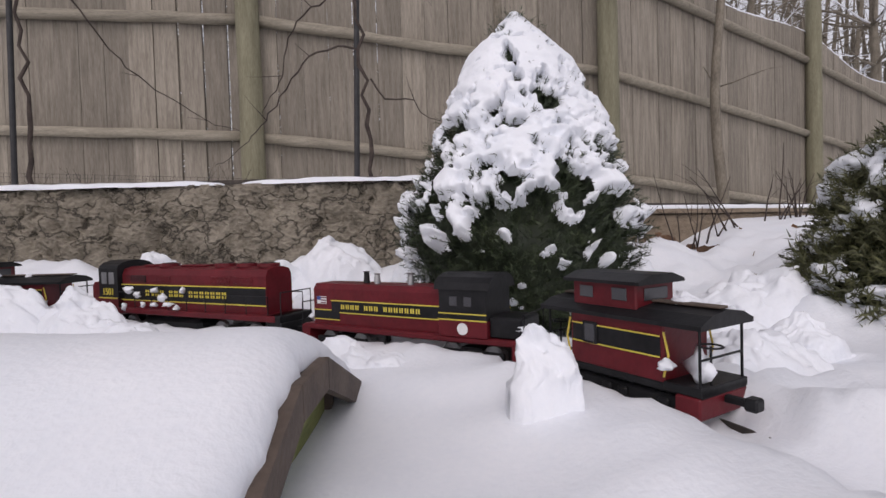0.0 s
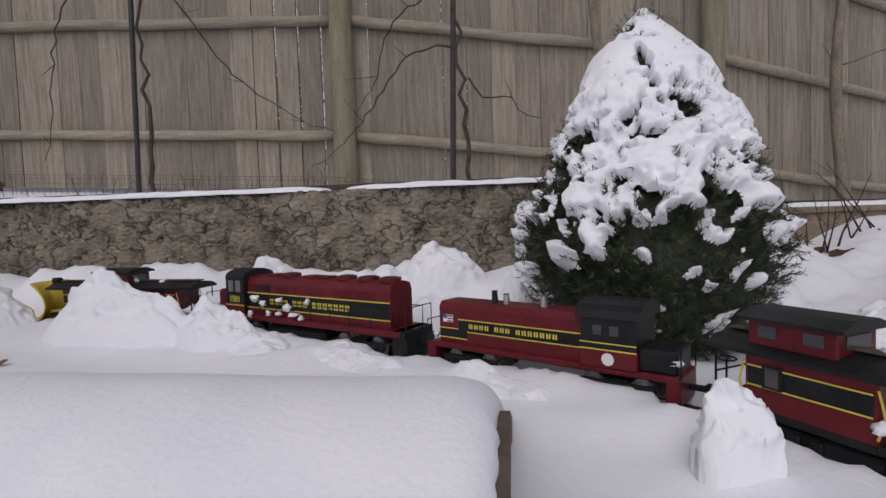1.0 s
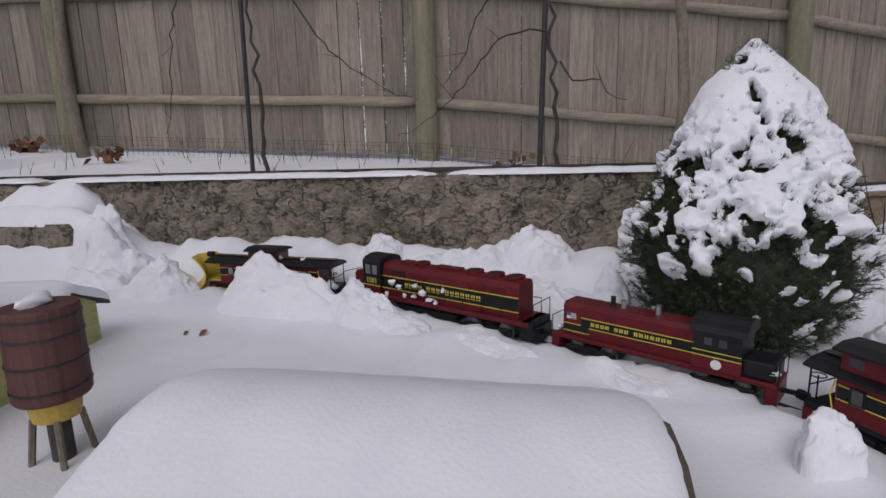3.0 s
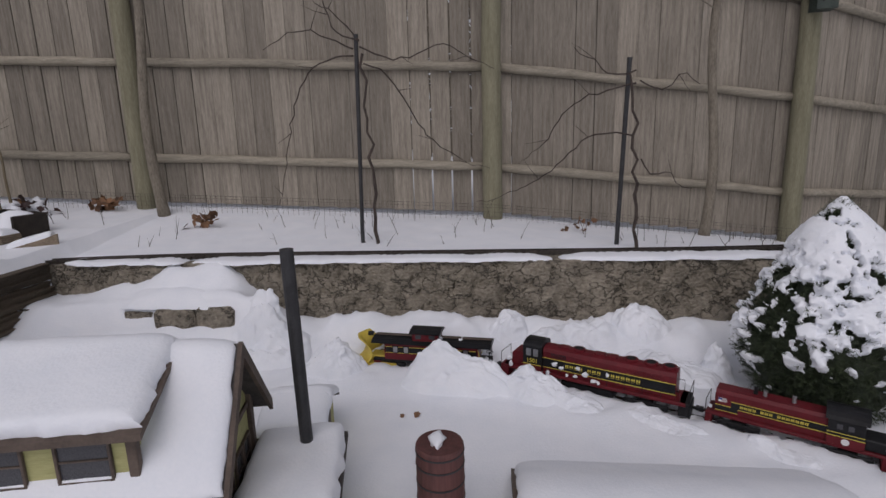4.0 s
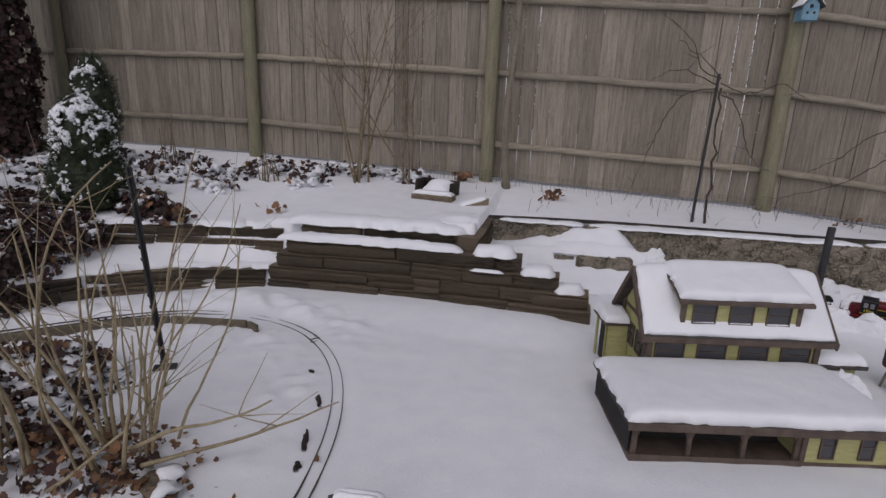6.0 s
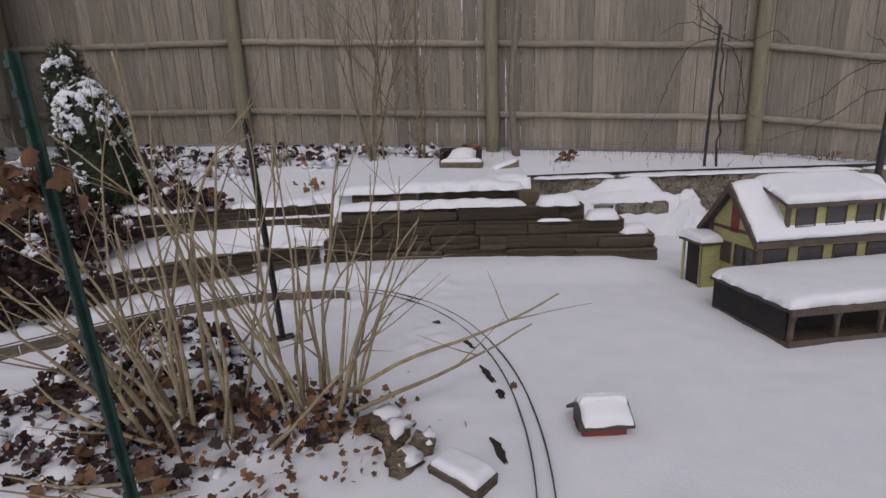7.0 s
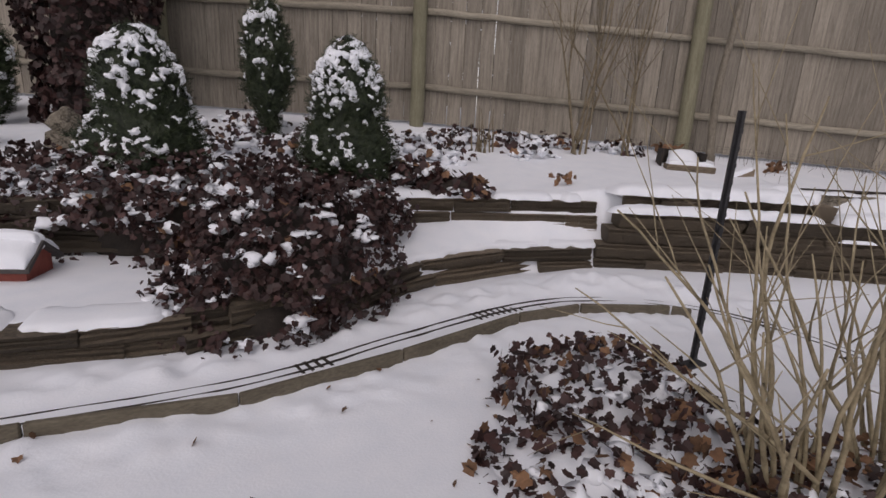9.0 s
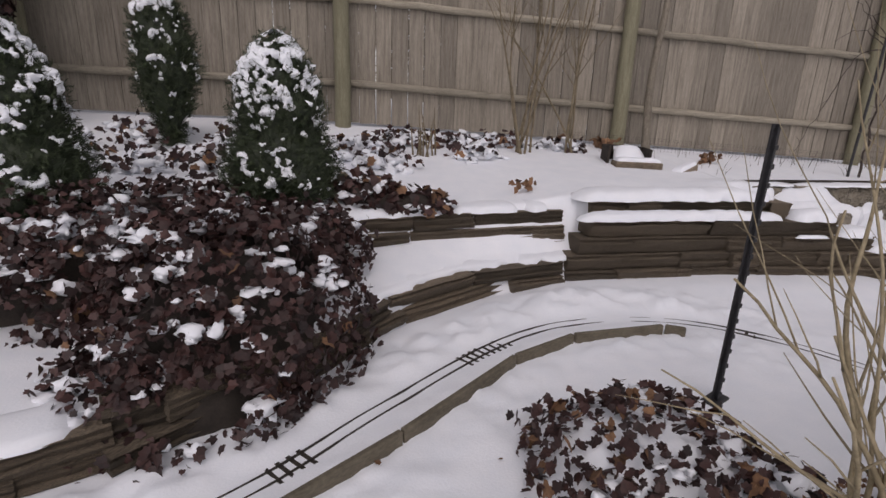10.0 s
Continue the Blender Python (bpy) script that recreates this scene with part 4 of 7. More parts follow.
def leafy_heap(name, blobs, count, size, mat, label, category, seed, snow=120, snow_size=0.03, floor=True, dry=0, core=True, core_mat=None, snow_fill=0.8, bare=()):
    rng = np.random.RandomState(seed)
    owner = thing(name, (blobs[0][0], blobs[0][1], max(0.0, blobs[0][2])), label, category)
    p, q = on_ellipsoids(blobs, count, rng)
    if floor:
        ok = p[:, 2] > lie(p[:, 0], p[:, 1], False) - 0.01
        p, q = p[ok], q[ok]
    for b in bare:
        ok = (((p - np.array(b[:3])) / np.array(b[3:6])) ** 2).sum(1) > rng.uniform(0.6, 1.3, len(p))
        p, q = p[ok], q[ok]
    v, f = leaf_cloud(p + q * rng.normal(0, 0.022, (len(p), 1)), q, size * rng.uniform(0.55, 1.35, len(p)), rng)
    part("foliage", raw_mesh("foliage", v, f, mat, False), mat, owner, "many overlapping small lobed leaves")["kind"] = "stuff"
    # plain ellipsoid filler: near-black as shade between leaves, unless core_mat is given
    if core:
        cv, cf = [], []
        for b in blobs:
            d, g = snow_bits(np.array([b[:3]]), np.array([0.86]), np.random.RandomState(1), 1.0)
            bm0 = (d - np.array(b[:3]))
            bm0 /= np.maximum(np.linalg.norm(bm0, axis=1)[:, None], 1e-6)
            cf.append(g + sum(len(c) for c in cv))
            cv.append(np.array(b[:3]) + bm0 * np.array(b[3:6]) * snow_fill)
        part("core", raw_mesh("core", np.concatenate(cv), np.concatenate(cf), core_mat or SHADE_STEM), core_mat or SHADE_STEM, owner, "snow lying among the leaves" if core_mat else "dark filler painted as the shade among the stems")
    if snow:
        up = q[:, 2] > 0.15
        pick = rng.choice(np.where(up)[0], min(snow, up.sum()), replace=False)
        where = p[pick] - q[pick] * 0.016
        spread = np.repeat(where, 4, 0) + rng.normal(0, snow_size * 0.75, (4 * len(where), 3)) * np.array([1.2, 1, 0.6])
        v, f = snow_bits(spread, snow_size * rng.choice((0.3, 0.5, 0.8, 1.2), len(spread)), rng, 0.6)
        part("snow_dusting", raw_mesh("snow_dusting", v, f, SNOW), SNOW, owner, "scattered pads of snow")["kind"] = "stuff"
    if dry:
        pick = rng.choice(len(p), dry, replace=False)
        v, f = leaf_cloud(p[pick] + q[pick] * 0.015, q[pick], size * 1.25 * rng.uniform(0.7, 1.3, dry), rng)
        part("dry_leaves", raw_mesh("dry_leaves", v, f, DRY_LEAF, False), DRY_LEAF, owner, "caught dry tan leaves")
    return owner


def grow(m, p, d, length, r, rng, depth, bend=0.25, sides=5, fork=2, lift=0.15, up=0.0):
    """A bending shoot with side shoots."""
    pts, rad, dirs = [Vector(p)], [r], []
    steps = max(4, int(length / 0.07))
    d = Vector(d).normalized()
    for k in range(steps):
        d = (d + Vector((rng.gauss(0, bend), rng.gauss(0, bend), rng.gauss(0, bend) + up)) * (0.5 if depth else 0.3)).normalized()
        pts.append(pts[-1] + d * (length / steps))
        rad.append(r * (1 - 0.72 * (k + 1) / steps))
        dirs.append(d.copy())
    m.tube(pts, rad, sides)
    if depth > 0:
        for k in range(fork):
            i = rng.randint(max(1, steps // 3), steps - 1)
            side = (dirs[i] + Vector((rng.gauss(0, 0.8), rng.gauss(0, 0.8), rng.gauss(lift, 0.5)))).normalized()
            grow(m, pts[i], side, length * rng.uniform(0.25, 0.55), rad[i] * 0.62, rng, depth - 1, bend, max(3, sides - 1), fork, lift, up)


def bare_bush():
    owner = thing("bare_bush", (-4.75, -1.0, 0), "leafless bush of many upright tan stems growing out of the snow", "bush")
    rng = random.Random(21)
    for c, (cx, cy, count, wide) in enumerate(((-4.95, -1.02, 19, 0.15), (-4.62, -0.92, 20, 0.15))):
        for k in range(count):
            m = Mesh()
            a, q = rng.uniform(0, 2 * math.pi), wide * math.sqrt(rng.random())
            x, y = cx + q * math.cos(a), cy + q * math.sin(a)
            out = 0.1 + 0.36 * q / wide * rng.random()
            d = (out * math.cos(a) - 0.02, out * math.sin(a), 1)
            grow(m, (x, y, -0.03), d, rng.uniform(0.55, 1.15), rng.uniform(0.005, 0.0092), rng, 1, 0.16, 6, rng.choice((2, 3, 4)), 0.4, 0.02)
            part("stem", m, TWIG, owner, smooth_faces=True)
    for p, d, l, r in (((-4.5, -1.0, 0.05), (0.9, 0.45, 0.28), 0.65, 0.008), ((-4.7, -1.15, 0.03), (0.7, 0.4, 0.5), 0.5, 0.007), ((-5.0, -1.15, 0.03), (-0.85, 0.1, 0.25), 0.6, 0.007),
                       ((-4.9, -1.25, 0.02), (-0.8, -0.3, 0.1), 0.5, 0.006), ((-4.85, -1.3, 0.02), (-0.6, -0.5, 0.05), 0.45, 0.005), ((-4.55, -1.0, 0.1), (0.8, -0.1, 0.55), 0.75, 0.008), ((-5.0, -1.1, 0.1), (-0.7, 0.25, 0.6), 0.7, 0.007)):
        m = Mesh()
        grow(m, p, d, l, r, rng, 1, 0.16, 6, 2, 0.4)
        part("low_branch", m, TWIG, owner, "spreading low branch", smooth_faces=True)
    nrng = np.random.RandomState(5)
    n = 380
    a, q = nrng.rand(n) * 2 * np.pi, 0.42 * np.sqrt(nrng.rand(n))
    px, py = -4.72 + q * np.cos(a), -1.05 + 0.75 * q * np.sin(a)
    pts = np.stack([px, py, lie(px, py, False) + 0.012 + 0.12 * nrng.rand(n) * (1 - q / 0.5)], 1)
    v, f = leaf_cloud(pts, np.tile([0, 0, 1.0], (n, 1)), 0.014 * nrng.uniform(0.5, 1.5, n), nrng)
    part("dry_leaves", raw_mesh("dry_leaves", v, f, DRY_LEAF, False), DRY_LEAF, owner, "fallen dry leaves caught among the stems")["kind"] = "stuff"


def vines():
    rng = random.Random(31)
    for x, y, z, top, label, canes in (
        (-2.12, 2.03, 0.42, 1.47, "gnarled dark bare grapevine with thin canes arching out",
         [[(-2.15, 2.03, 1.38), (-2.02, 2.08, 1.3), (-1.9, 2.2, 1.08), (-1.75, 2.4, 0.92), (-1.6, 2.6, 0.83), (-1.45, 2.65, 0.8)],
          [(-2.2, 2.03, 1.42), (-2.4, 2.02, 1.38), (-2.5, 2.02, 1.25), (-2.58, 2.04, 1.0), (-2.66, 2.1, 0.75), (-2.72, 2.1, 0.6)],
          [(-2.17, 2.03, 1.48), (-2.3, 2.05, 1.56), (-2.36, 2.08, 1.72), (-2.5, 2.1, 1.86), (-2.62, 2.12, 1.95)],
          [(-2.17, 2.03, 1.45), (-1.95, 2.05, 1.4), (-1.75, 2.08, 1.47), (-1.6, 2.15, 1.4), (-1.45, 2.3, 1.36)],
          [(-2.2, 2.03, 1.46), (-2.45, 2.0, 1.55), (-2.6, 2.0, 1.5), (-2.66, 2.0, 1.44)],
          [(-2.17, 2.03, 1.5), (-2.28, 2.06, 1.62), (-2.4, 2.08, 1.7), (-2.48, 2.08, 1.78)]]),
        (-0.76, 1.98, 0.36, 1.32, "crooked dark bare grapevine with canes reaching along the fence",
         [[(-0.79, 1.98, 1.22), (-0.95, 2.05, 1.2), (-1.1, 2.15, 1.12), (-1.2, 2.3, 0.95), (-1.35, 2.45, 0.82)],
          [(-0.79, 1.98, 0.98), (-0.9, 2.0, 0.99), (-1.02, 2.05, 0.97), (-1.18, 2.15, 0.8), (-1.4, 2.35, 0.66), (-1.6, 2.5, 0.6)],
          [(-0.77, 1.98, 1.25), (-0.65, 2.0, 1.2), (-0.55, 2.0, 1.28), (-0.48, 2.0, 1.2)],
          [(-0.75, 1.98, 0.85), (-0.68, 2.0, 0.78), (-0.6, 2.02, 0.8), (-0.52, 2.03, 0.72), (-0.45, 2.05, 0.7)],
          [(-0.79, 1.98, 1.3), (-0.9, 2.0, 1.28), (-1.0, 2.02, 1.36), (-1.1, 2.05, 1.42)]])):
        owner = thing("grapevine", (x, y, z), label, "vine")
        m = Mesh()
        pts, px, py = [], x, y
        n = 16
        for k in range(n + 1):
            pts.append((px + rng.uniform(-0.02, 0.02) - 0.05 * (k / n) ** 2, py + rng.uniform(-0.012, 0.012), z - 0.04 + (top - z) * k / n))
        m.tube(pts, [0.010 - 0.004 * k / n + rng.uniform(-0.0015, 0.0015) for k in range(n + 1)], 7)
        part("vine_trunk", m, VINE, owner, smooth_faces=True)
        for cane in canes:
            fine = spline(cane, 0.045)
            fine = fine + np.random.RandomState(len(cane)).normal(0, 0.0055, fine.shape)
            c = Mesh().tube(fine, np.linspace(0.0045, 0.0015, len(fine)), 5)
            for j in range(5, len(fine) - 2, 8):
                grow(c, fine[j], (rng.gauss(0, 1), rng.gauss(0, 0.4), rng.gauss(0.2, 0.7)), rng.uniform(0.06, 0.16), 0.0022, rng, 0, 0.3, 4)
            part("cane", c, VINE, owner, smooth_faces=True)


def saplings():
    rng = random.Random(41)
    for x, y, r, top, label in ((-3.72, 2.62, 0.036, 2.9, "slim grey sapling trunk growing beside a fence post"), (-0.08, 2.78, 0.034, 2.6, "slim tan sapling trunk in front of the fence"), (1.45, 3.3, 0.038, 2.6, "slim grey sapling trunk in front of the fence")):
        z = ground_at(x, y)
        owner = thing("sapling", (x, y, z), label, "tree")
        m = Mesh()
        n = 14
        m.tube([(x + 0.03 * math.sin(k * 0.6 + x), y, z - 0.05 + (top - z) * k / n) for k in range(n + 1)], [r * (1.25 if k == 0 else 1 - 0.45 * k / n) for k in range(n + 1)], 10)
        part("trunk", m, BARK, owner, smooth_faces=True)
        for k in range(7):
            b = Mesh()
            h = rng.uniform(0.9, top - 0.2)
            grow(b, (x, y, z + h), (rng.gauss(0, 1), rng.gauss(-0.2, 0.5), 0.6), rng.uniform(0.2, 0.5), 0.006, rng, 1, 0.2, 5, 2, 0.3)
            part("branch", b, BARK, owner, smooth_faces=True)
    for x, y, n, high, label in ((-4.95, 2.15, 7, 1.7, "tall thin bare shrub stems on the terrace by the fence"), (-5.75, 1.95, 9, 0.34, "cut-back cluster of pale bare stems on the terrace"), (-4.6, 2.3, 4, 1.6, "few thin bare shoots rising by the fence"), (-6.9, 2.2, 6, 0.5, "low cluster of thin bare twigs by the fence")):
        z = ground_at(x, y)
        owner = thing("bare_shrub", (x, y, z), label, "shrub")
        for k in range(n):
            m = Mesh()
            grow(m, (x + rng.uniform(-0.09, 0.09), y + rng.uniform(-0.06, 0.06), z - 0.03), (rng.gauss(0, 0.2), rng.gauss(0, 0.1), 1), high * rng.uniform(0.7, 1.15), 0.010 if high > 1 else 0.008, rng, 2 if high > 1 else 0, 0.09, 6, 4, 0.6)
            part("stem", m, SHRUB, owner, smooth_faces=True)


def conifers():
    def laden(h, n, ca, sa):
        even = np.interp(h, [0, 0.35, 0.55, 1], [1.0, 0.95, 0.5, 0.4])
        return (n - 0.5) * even + 0.5 - np.interp(h, [0, 0.12, 0.3, 0.45, 0.6, 0.8, 1], [0.76, 0.68, 0.6, 0.48, 0.3, 0.14, 0.06])
    conifer("dwarf_spruce", -0.32, 1.12, 0.02, 0.735, [(0, 0.2), (0.08, 0.245), (0.25, 0.284), (0.38, 0.272), (0.5, 0.232), (0.65, 0.174), (0.78, 0.12), (0.9, 0.057), (0.965, 0.023), (1, 0.006)],
            "cone-shaped dwarf spruce thickly loaded with wet snow beside the track", 3, laden, 14, 11000, 0.024, 0.036, lie_up=0.06, peeks=120, fine=1.5, pockets=1.0)

    def half(h, n, ca, sa):
        return n - np.interp(h, [0, 0.3, 0.5, 0.8, 1], [0.95, 0.86, 0.55, 0.3, 0.2])
    conifer("dwarf_spruce", 0.63, 1.02, -0.14, 0.61, [(0, 0.2), (0.2, 0.28), (0.45, 0.27), (0.7, 0.22), (0.88, 0.14), (1, 0.02)], "rounded dwarf spruce with snow on top, bare needles below", 8, half, 13, 6500, 0.045, 0.04, knobbly=0.4, lie_up=0.1, needles=OLIVE_NEEDLE)

    def frosted(h, n, ca, sa):
        return n - np.interp(h, [0, 0.15, 0.4, 0.55, 0.8, 1], [0.95, 0.8, 0.88, 0.74, 0.6, 0.46])
    prof = [(0, 0.22), (0.12, 0.29), (0.3, 0.28), (0.45, 0.21), (0.55, 0.225), (0.7, 0.2), (0.85, 0.135), (0.95, 0.07), (1, 0.01)]
    conifer("dwarf_spruce", -6.56, 0.92, 0.44, 0.80, prof, "plump dwarf spruce frosted with snow above the ivy", 13, frosted, 21, 5200, 0.036, 0.028, knobbly=0.5, lie_up=0.16)
    conifer("dwarf_spruce", -7.56, 0.56, 0.42, 0.80, [(h, r * 1.12) for h, r in prof], "broad dwarf spruce frosted with snow above the ivy", 17, frosted, 21, 5200, 0.036, 0.028, knobbly=0.5, lie_up=0.16)

    def dusted(h, n, ca, sa):
        return n - 0.78
    thin = [(0, 0.05), (0.15, 0.08), (0.3, 0.17), (0.5, 0.2), (0.65, 0.19), (0.8, 0.14), (0.92, 0.08), (1, 0.02)]
    conifer("young_conifer", -7.4, 1.9, 0.6, 1.02, thin, "narrow young conifer with sparse snow in front of the fence", 23, dusted, 16, 3200, 0.042, 0.03, knobbly=0.6, lie_up=0.15)
    conifer("young_conifer", -9.35, 1.55, 0.5, 1.0, thin, "narrow dark conifer with sparse snow near the big trunk", 29, dusted, 16, 3200, 0.045, 0.03, knobbly=0.6, lie_up=0.15)
    conifer("evergreen_shrub", -10.12, 1.95, 0.6, 0.72, [(0, 0.42), (0.2, 0.5), (0.5, 0.48), (0.8, 0.34), (0.95, 0.16), (1, 0.03)], "low dark evergreen shrub by the fence, lightly dusted with snow", 37, dusted, 13, 4200, 0.05, 0.03, knobbly=0.5, lie_up=0.1)
    conifer("dwarf_spruce", -8.95, 0.75, 0.4, 0.5, prof, "low dark spruce frosted with snow at the edge of the bed", 31, frosted, 21, 3000, 0.036, 0.028, knobbly=0.5, lie_up=0.16)


def ivy_and_leaves():
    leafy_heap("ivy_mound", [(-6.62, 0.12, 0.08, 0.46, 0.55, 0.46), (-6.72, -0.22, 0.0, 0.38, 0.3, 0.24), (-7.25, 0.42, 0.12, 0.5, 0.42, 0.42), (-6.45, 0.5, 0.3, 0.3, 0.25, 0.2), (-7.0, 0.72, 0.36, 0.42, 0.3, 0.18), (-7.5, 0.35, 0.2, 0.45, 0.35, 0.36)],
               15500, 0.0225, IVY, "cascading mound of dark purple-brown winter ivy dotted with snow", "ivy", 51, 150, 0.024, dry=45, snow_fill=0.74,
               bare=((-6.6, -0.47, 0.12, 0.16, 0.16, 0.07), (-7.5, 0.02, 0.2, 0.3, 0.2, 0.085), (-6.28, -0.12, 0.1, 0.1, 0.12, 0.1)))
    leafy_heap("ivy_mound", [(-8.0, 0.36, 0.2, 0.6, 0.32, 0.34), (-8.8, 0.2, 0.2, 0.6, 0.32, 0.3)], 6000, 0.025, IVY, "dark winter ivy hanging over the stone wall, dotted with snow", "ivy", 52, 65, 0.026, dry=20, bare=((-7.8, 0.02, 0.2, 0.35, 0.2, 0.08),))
    leafy_heap("ivy_tuft", [(-5.95, 0.86, 0.42, 0.2, 0.1, 0.09), (-6.15, 0.95, 0.46, 0.16, 0.12, 0.09)], 420, 0.032, IVY, "tuft of dark ivy trailing over the wall edge", "ivy", 53, 14, 0.024, dry=20)
    leafy_heap("ivy_tuft", [(-5.36, -0.62, -0.02, 0.33, 0.28, 0.17), (-5.15, -0.85, -0.02, 0.22, 0.22, 0.1), (-5.52, -0.98, -0.03, 0.27, 0.2, 0.08), (-5.2, -1.15, -0.03, 0.24, 0.16, 0.06)], 2900, 0.021, IVY, "heap of dark winter leaves beside the bare bush, snow between them", "ivy", 54, 44, 0.026, dry=150, core_mat=SNOW, snow_fill=0.9)
    leafy_heap("ivy_tuft", [(-4.98, -1.08, -0.01, 0.26, 0.2, 0.07), (-4.72, -0.98, -0.01, 0.22, 0.16, 0.06)], 420, 0.026, IVY, "dark fallen leaves among the feet of the bare stems", "ivy", 55, 16, 0.024, dry=60, core=False)
    rng = np.random.RandomState(61)
    # low dark plants in front of the fence
    for x, y, w, n in ((-5.9, 2.3, 0.3, 150), (-5.2, 2.45, 0.35, 150), (-4.6, 2.4, 0.25, 90), (-6.9, 2.3, 0.3, 130), (-7.7, 2.3, 0.3, 130), (-5.4, 2.0, 0.25, 60), (-6.95, 1.55, 0.35, 120), (-7.0, 1.95, 0.3, 90), (-8.0, 1.5, 0.35, 120), (-6.2, 2.0, 0.3, 90), (-6.55, 1.75, 0.35, 110), (-7.25, 1.3, 0.35, 120), (-5.6, 2.35, 0.35, 130), (-7.7, 1.8, 0.35, 110), (-6.0, 1.6, 0.2, 40)):
        z = ground_at(x, y)
        leafy_heap("perennial", [(x, y, z - 0.02, w, 0.14, 0.11)], n, 0.034, IVY, "dark frost-bitten low plant poking through the snow", "plant", int(100 - x * 7), 14, 0.03, core=False, dry=6)
    for x, y, n, s in ((-3.27, 2.35, 26, 0.034), (-4.12, 2.62, 26, 0.04), (-5.25, 1.15, 12, 0.03), (-0.95, 2.45, 14, 0.024)):
        z = ground_at(x, y)
        owner = thing("leaf_tuft", (x, y, z), "small tuft of dead reddish-brown leaves in the snow", "plant")
        p = np.stack([x + rng.normal(0, 0.05, n), y + rng.normal(0, 0.03, n), z + 0.01 + 0.07 * rng.rand(n)], 1)
        v, f = leaf_cloud(p, rng.normal(0, 1, (n, 3)), s * rng.uniform(0.6, 1.3, n), rng)
        part("foliage", raw_mesh("foliage", v, f, DRY_LEAF, False), DRY_LEAF, owner)
    # hanging dead leaves below the timber beam
    owner = thing("dead_leaves", (0.85, 2.1, 0.1), "brown withered leaves hanging on thin stalks below the beam", "plant")
    n = 64
    p = np.stack([rng.uniform(0.28, 1.2, n), rng.uniform(1.7, 1.86, n), rng.uniform(0.0, 0.2, n)], 1)
    p[:, 1] += 0.42 * (p[:, 0] - 0.3)
    v, f = leaf_cloud(p, rng.normal(0, 1, (n, 3)), 0.058 * rng.uniform(0.4, 1.25, n), rng, 3.0)
    part("foliage", raw_mesh("foliage", v, f, DRY_LEAF, False), DRY_LEAF, owner)["kind"] = "stuff"
    m = Mesh()
    prng = random.Random(6)
    for k in range(22):
        x = prng.uniform(0.28, 1.2)
        y = 1.78 + 0.42 * (x - 0.3)
        grow(m, (x, y, ground_at(x, y) - 0.02), (prng.gauss(0, 0.3), prng.gauss(0, 0.2), 1), prng.uniform(0.15, 0.35), 0.004, prng, 1, 0.15, 4, 1)
    part("stalks", m, VINE, owner, smooth_faces=True)
    stub = thing("post_stub", (0.36, 1.72, 0.0), "short weathered grey wooden stub standing in the snow", "post")
    part("stub", Mesh(pose(0.36, 1.72, 0.0, 0, 4, 20)).box(-0.026, 0.026, -0.02, 0.02, -0.1, 0.13, 0.004), PLANK_WOOD, stub)
    # dry leaves caught on the green stake
    owner = thing("caught_leaves", (-4.99, -1.38, 0.74), "curled tan dry leaves caught on the green stake", "leaves")
    n = 34
    p = np.stack([-5.02 + rng.normal(0, 0.05, n), -1.38 + rng.normal(0, 0.02, n), 0.8 + rng.normal(0, 0.03, n)], 1)
    v, f = leaf_cloud(p, rng.normal(0, 1, (n, 3)), 0.026 * rng.uniform(0.6, 1.4, n), rng, 2.0)
    part("foliage", raw_mesh("foliage", v, f, DRY_LEAF, False), DRY_LEAF, owner)
    # loose leaves and twigs on the snow
    owner = thing("fallen_leaves", (-5.6, -0.9, 0), "scattered fallen leaves lying on the snow", "leaves", kind="stuff")
    spots = [(-1.85, 0.96), (-1.80, 0.965)]
    xs = np.r_[[s[0] for s in spots], rng.uniform(-7.2, -5.2, 34), rng.uniform(-5.2, -4.0, 14), rng.uniform(0.1, 0.9, 16)]
    ys = np.r_[[s[1] for s in spots], rng.uniform(-1.7, -0.5, 34), rng.uniform(-1.6, -0.6, 14), rng.uniform(1.2, 1.9, 16)]
    p = np.stack([xs, ys, lie(xs, ys) + 0.008], 1)
    v, f = leaf_cloud(p, np.tile([0, 0, 1.0], (len(p), 1)), 0.014 * rng.uniform(0.5, 1.4, len(p)), rng)
    part("leaf_litter", raw_mesh("leaf_litter", v, f, DRY_LEAF, False), DRY_LEAF, owner)
    # fine dry stalks on the terrace
    owner = thing("dry_stalks", (-2.0, 2.2, 0.45), "thin dry flower stalks standing in the snow of the terrace", "plant", kind="stuff")
    m = Mesh()
    for k in range(70):
        x, y = prng.uniform(-4.4, 0.4), prng.uniform(1.9, 2.65)
        grow(m, (x, y, ground_at(x, y) - 0.01), (prng.gauss(0, 0.35), prng.gauss(0, 0.2), 1), prng.uniform(0.05, 0.17), 0.0022, prng, 1, 0.2, 3, 1)
    part("stalks", m, VINE, owner)


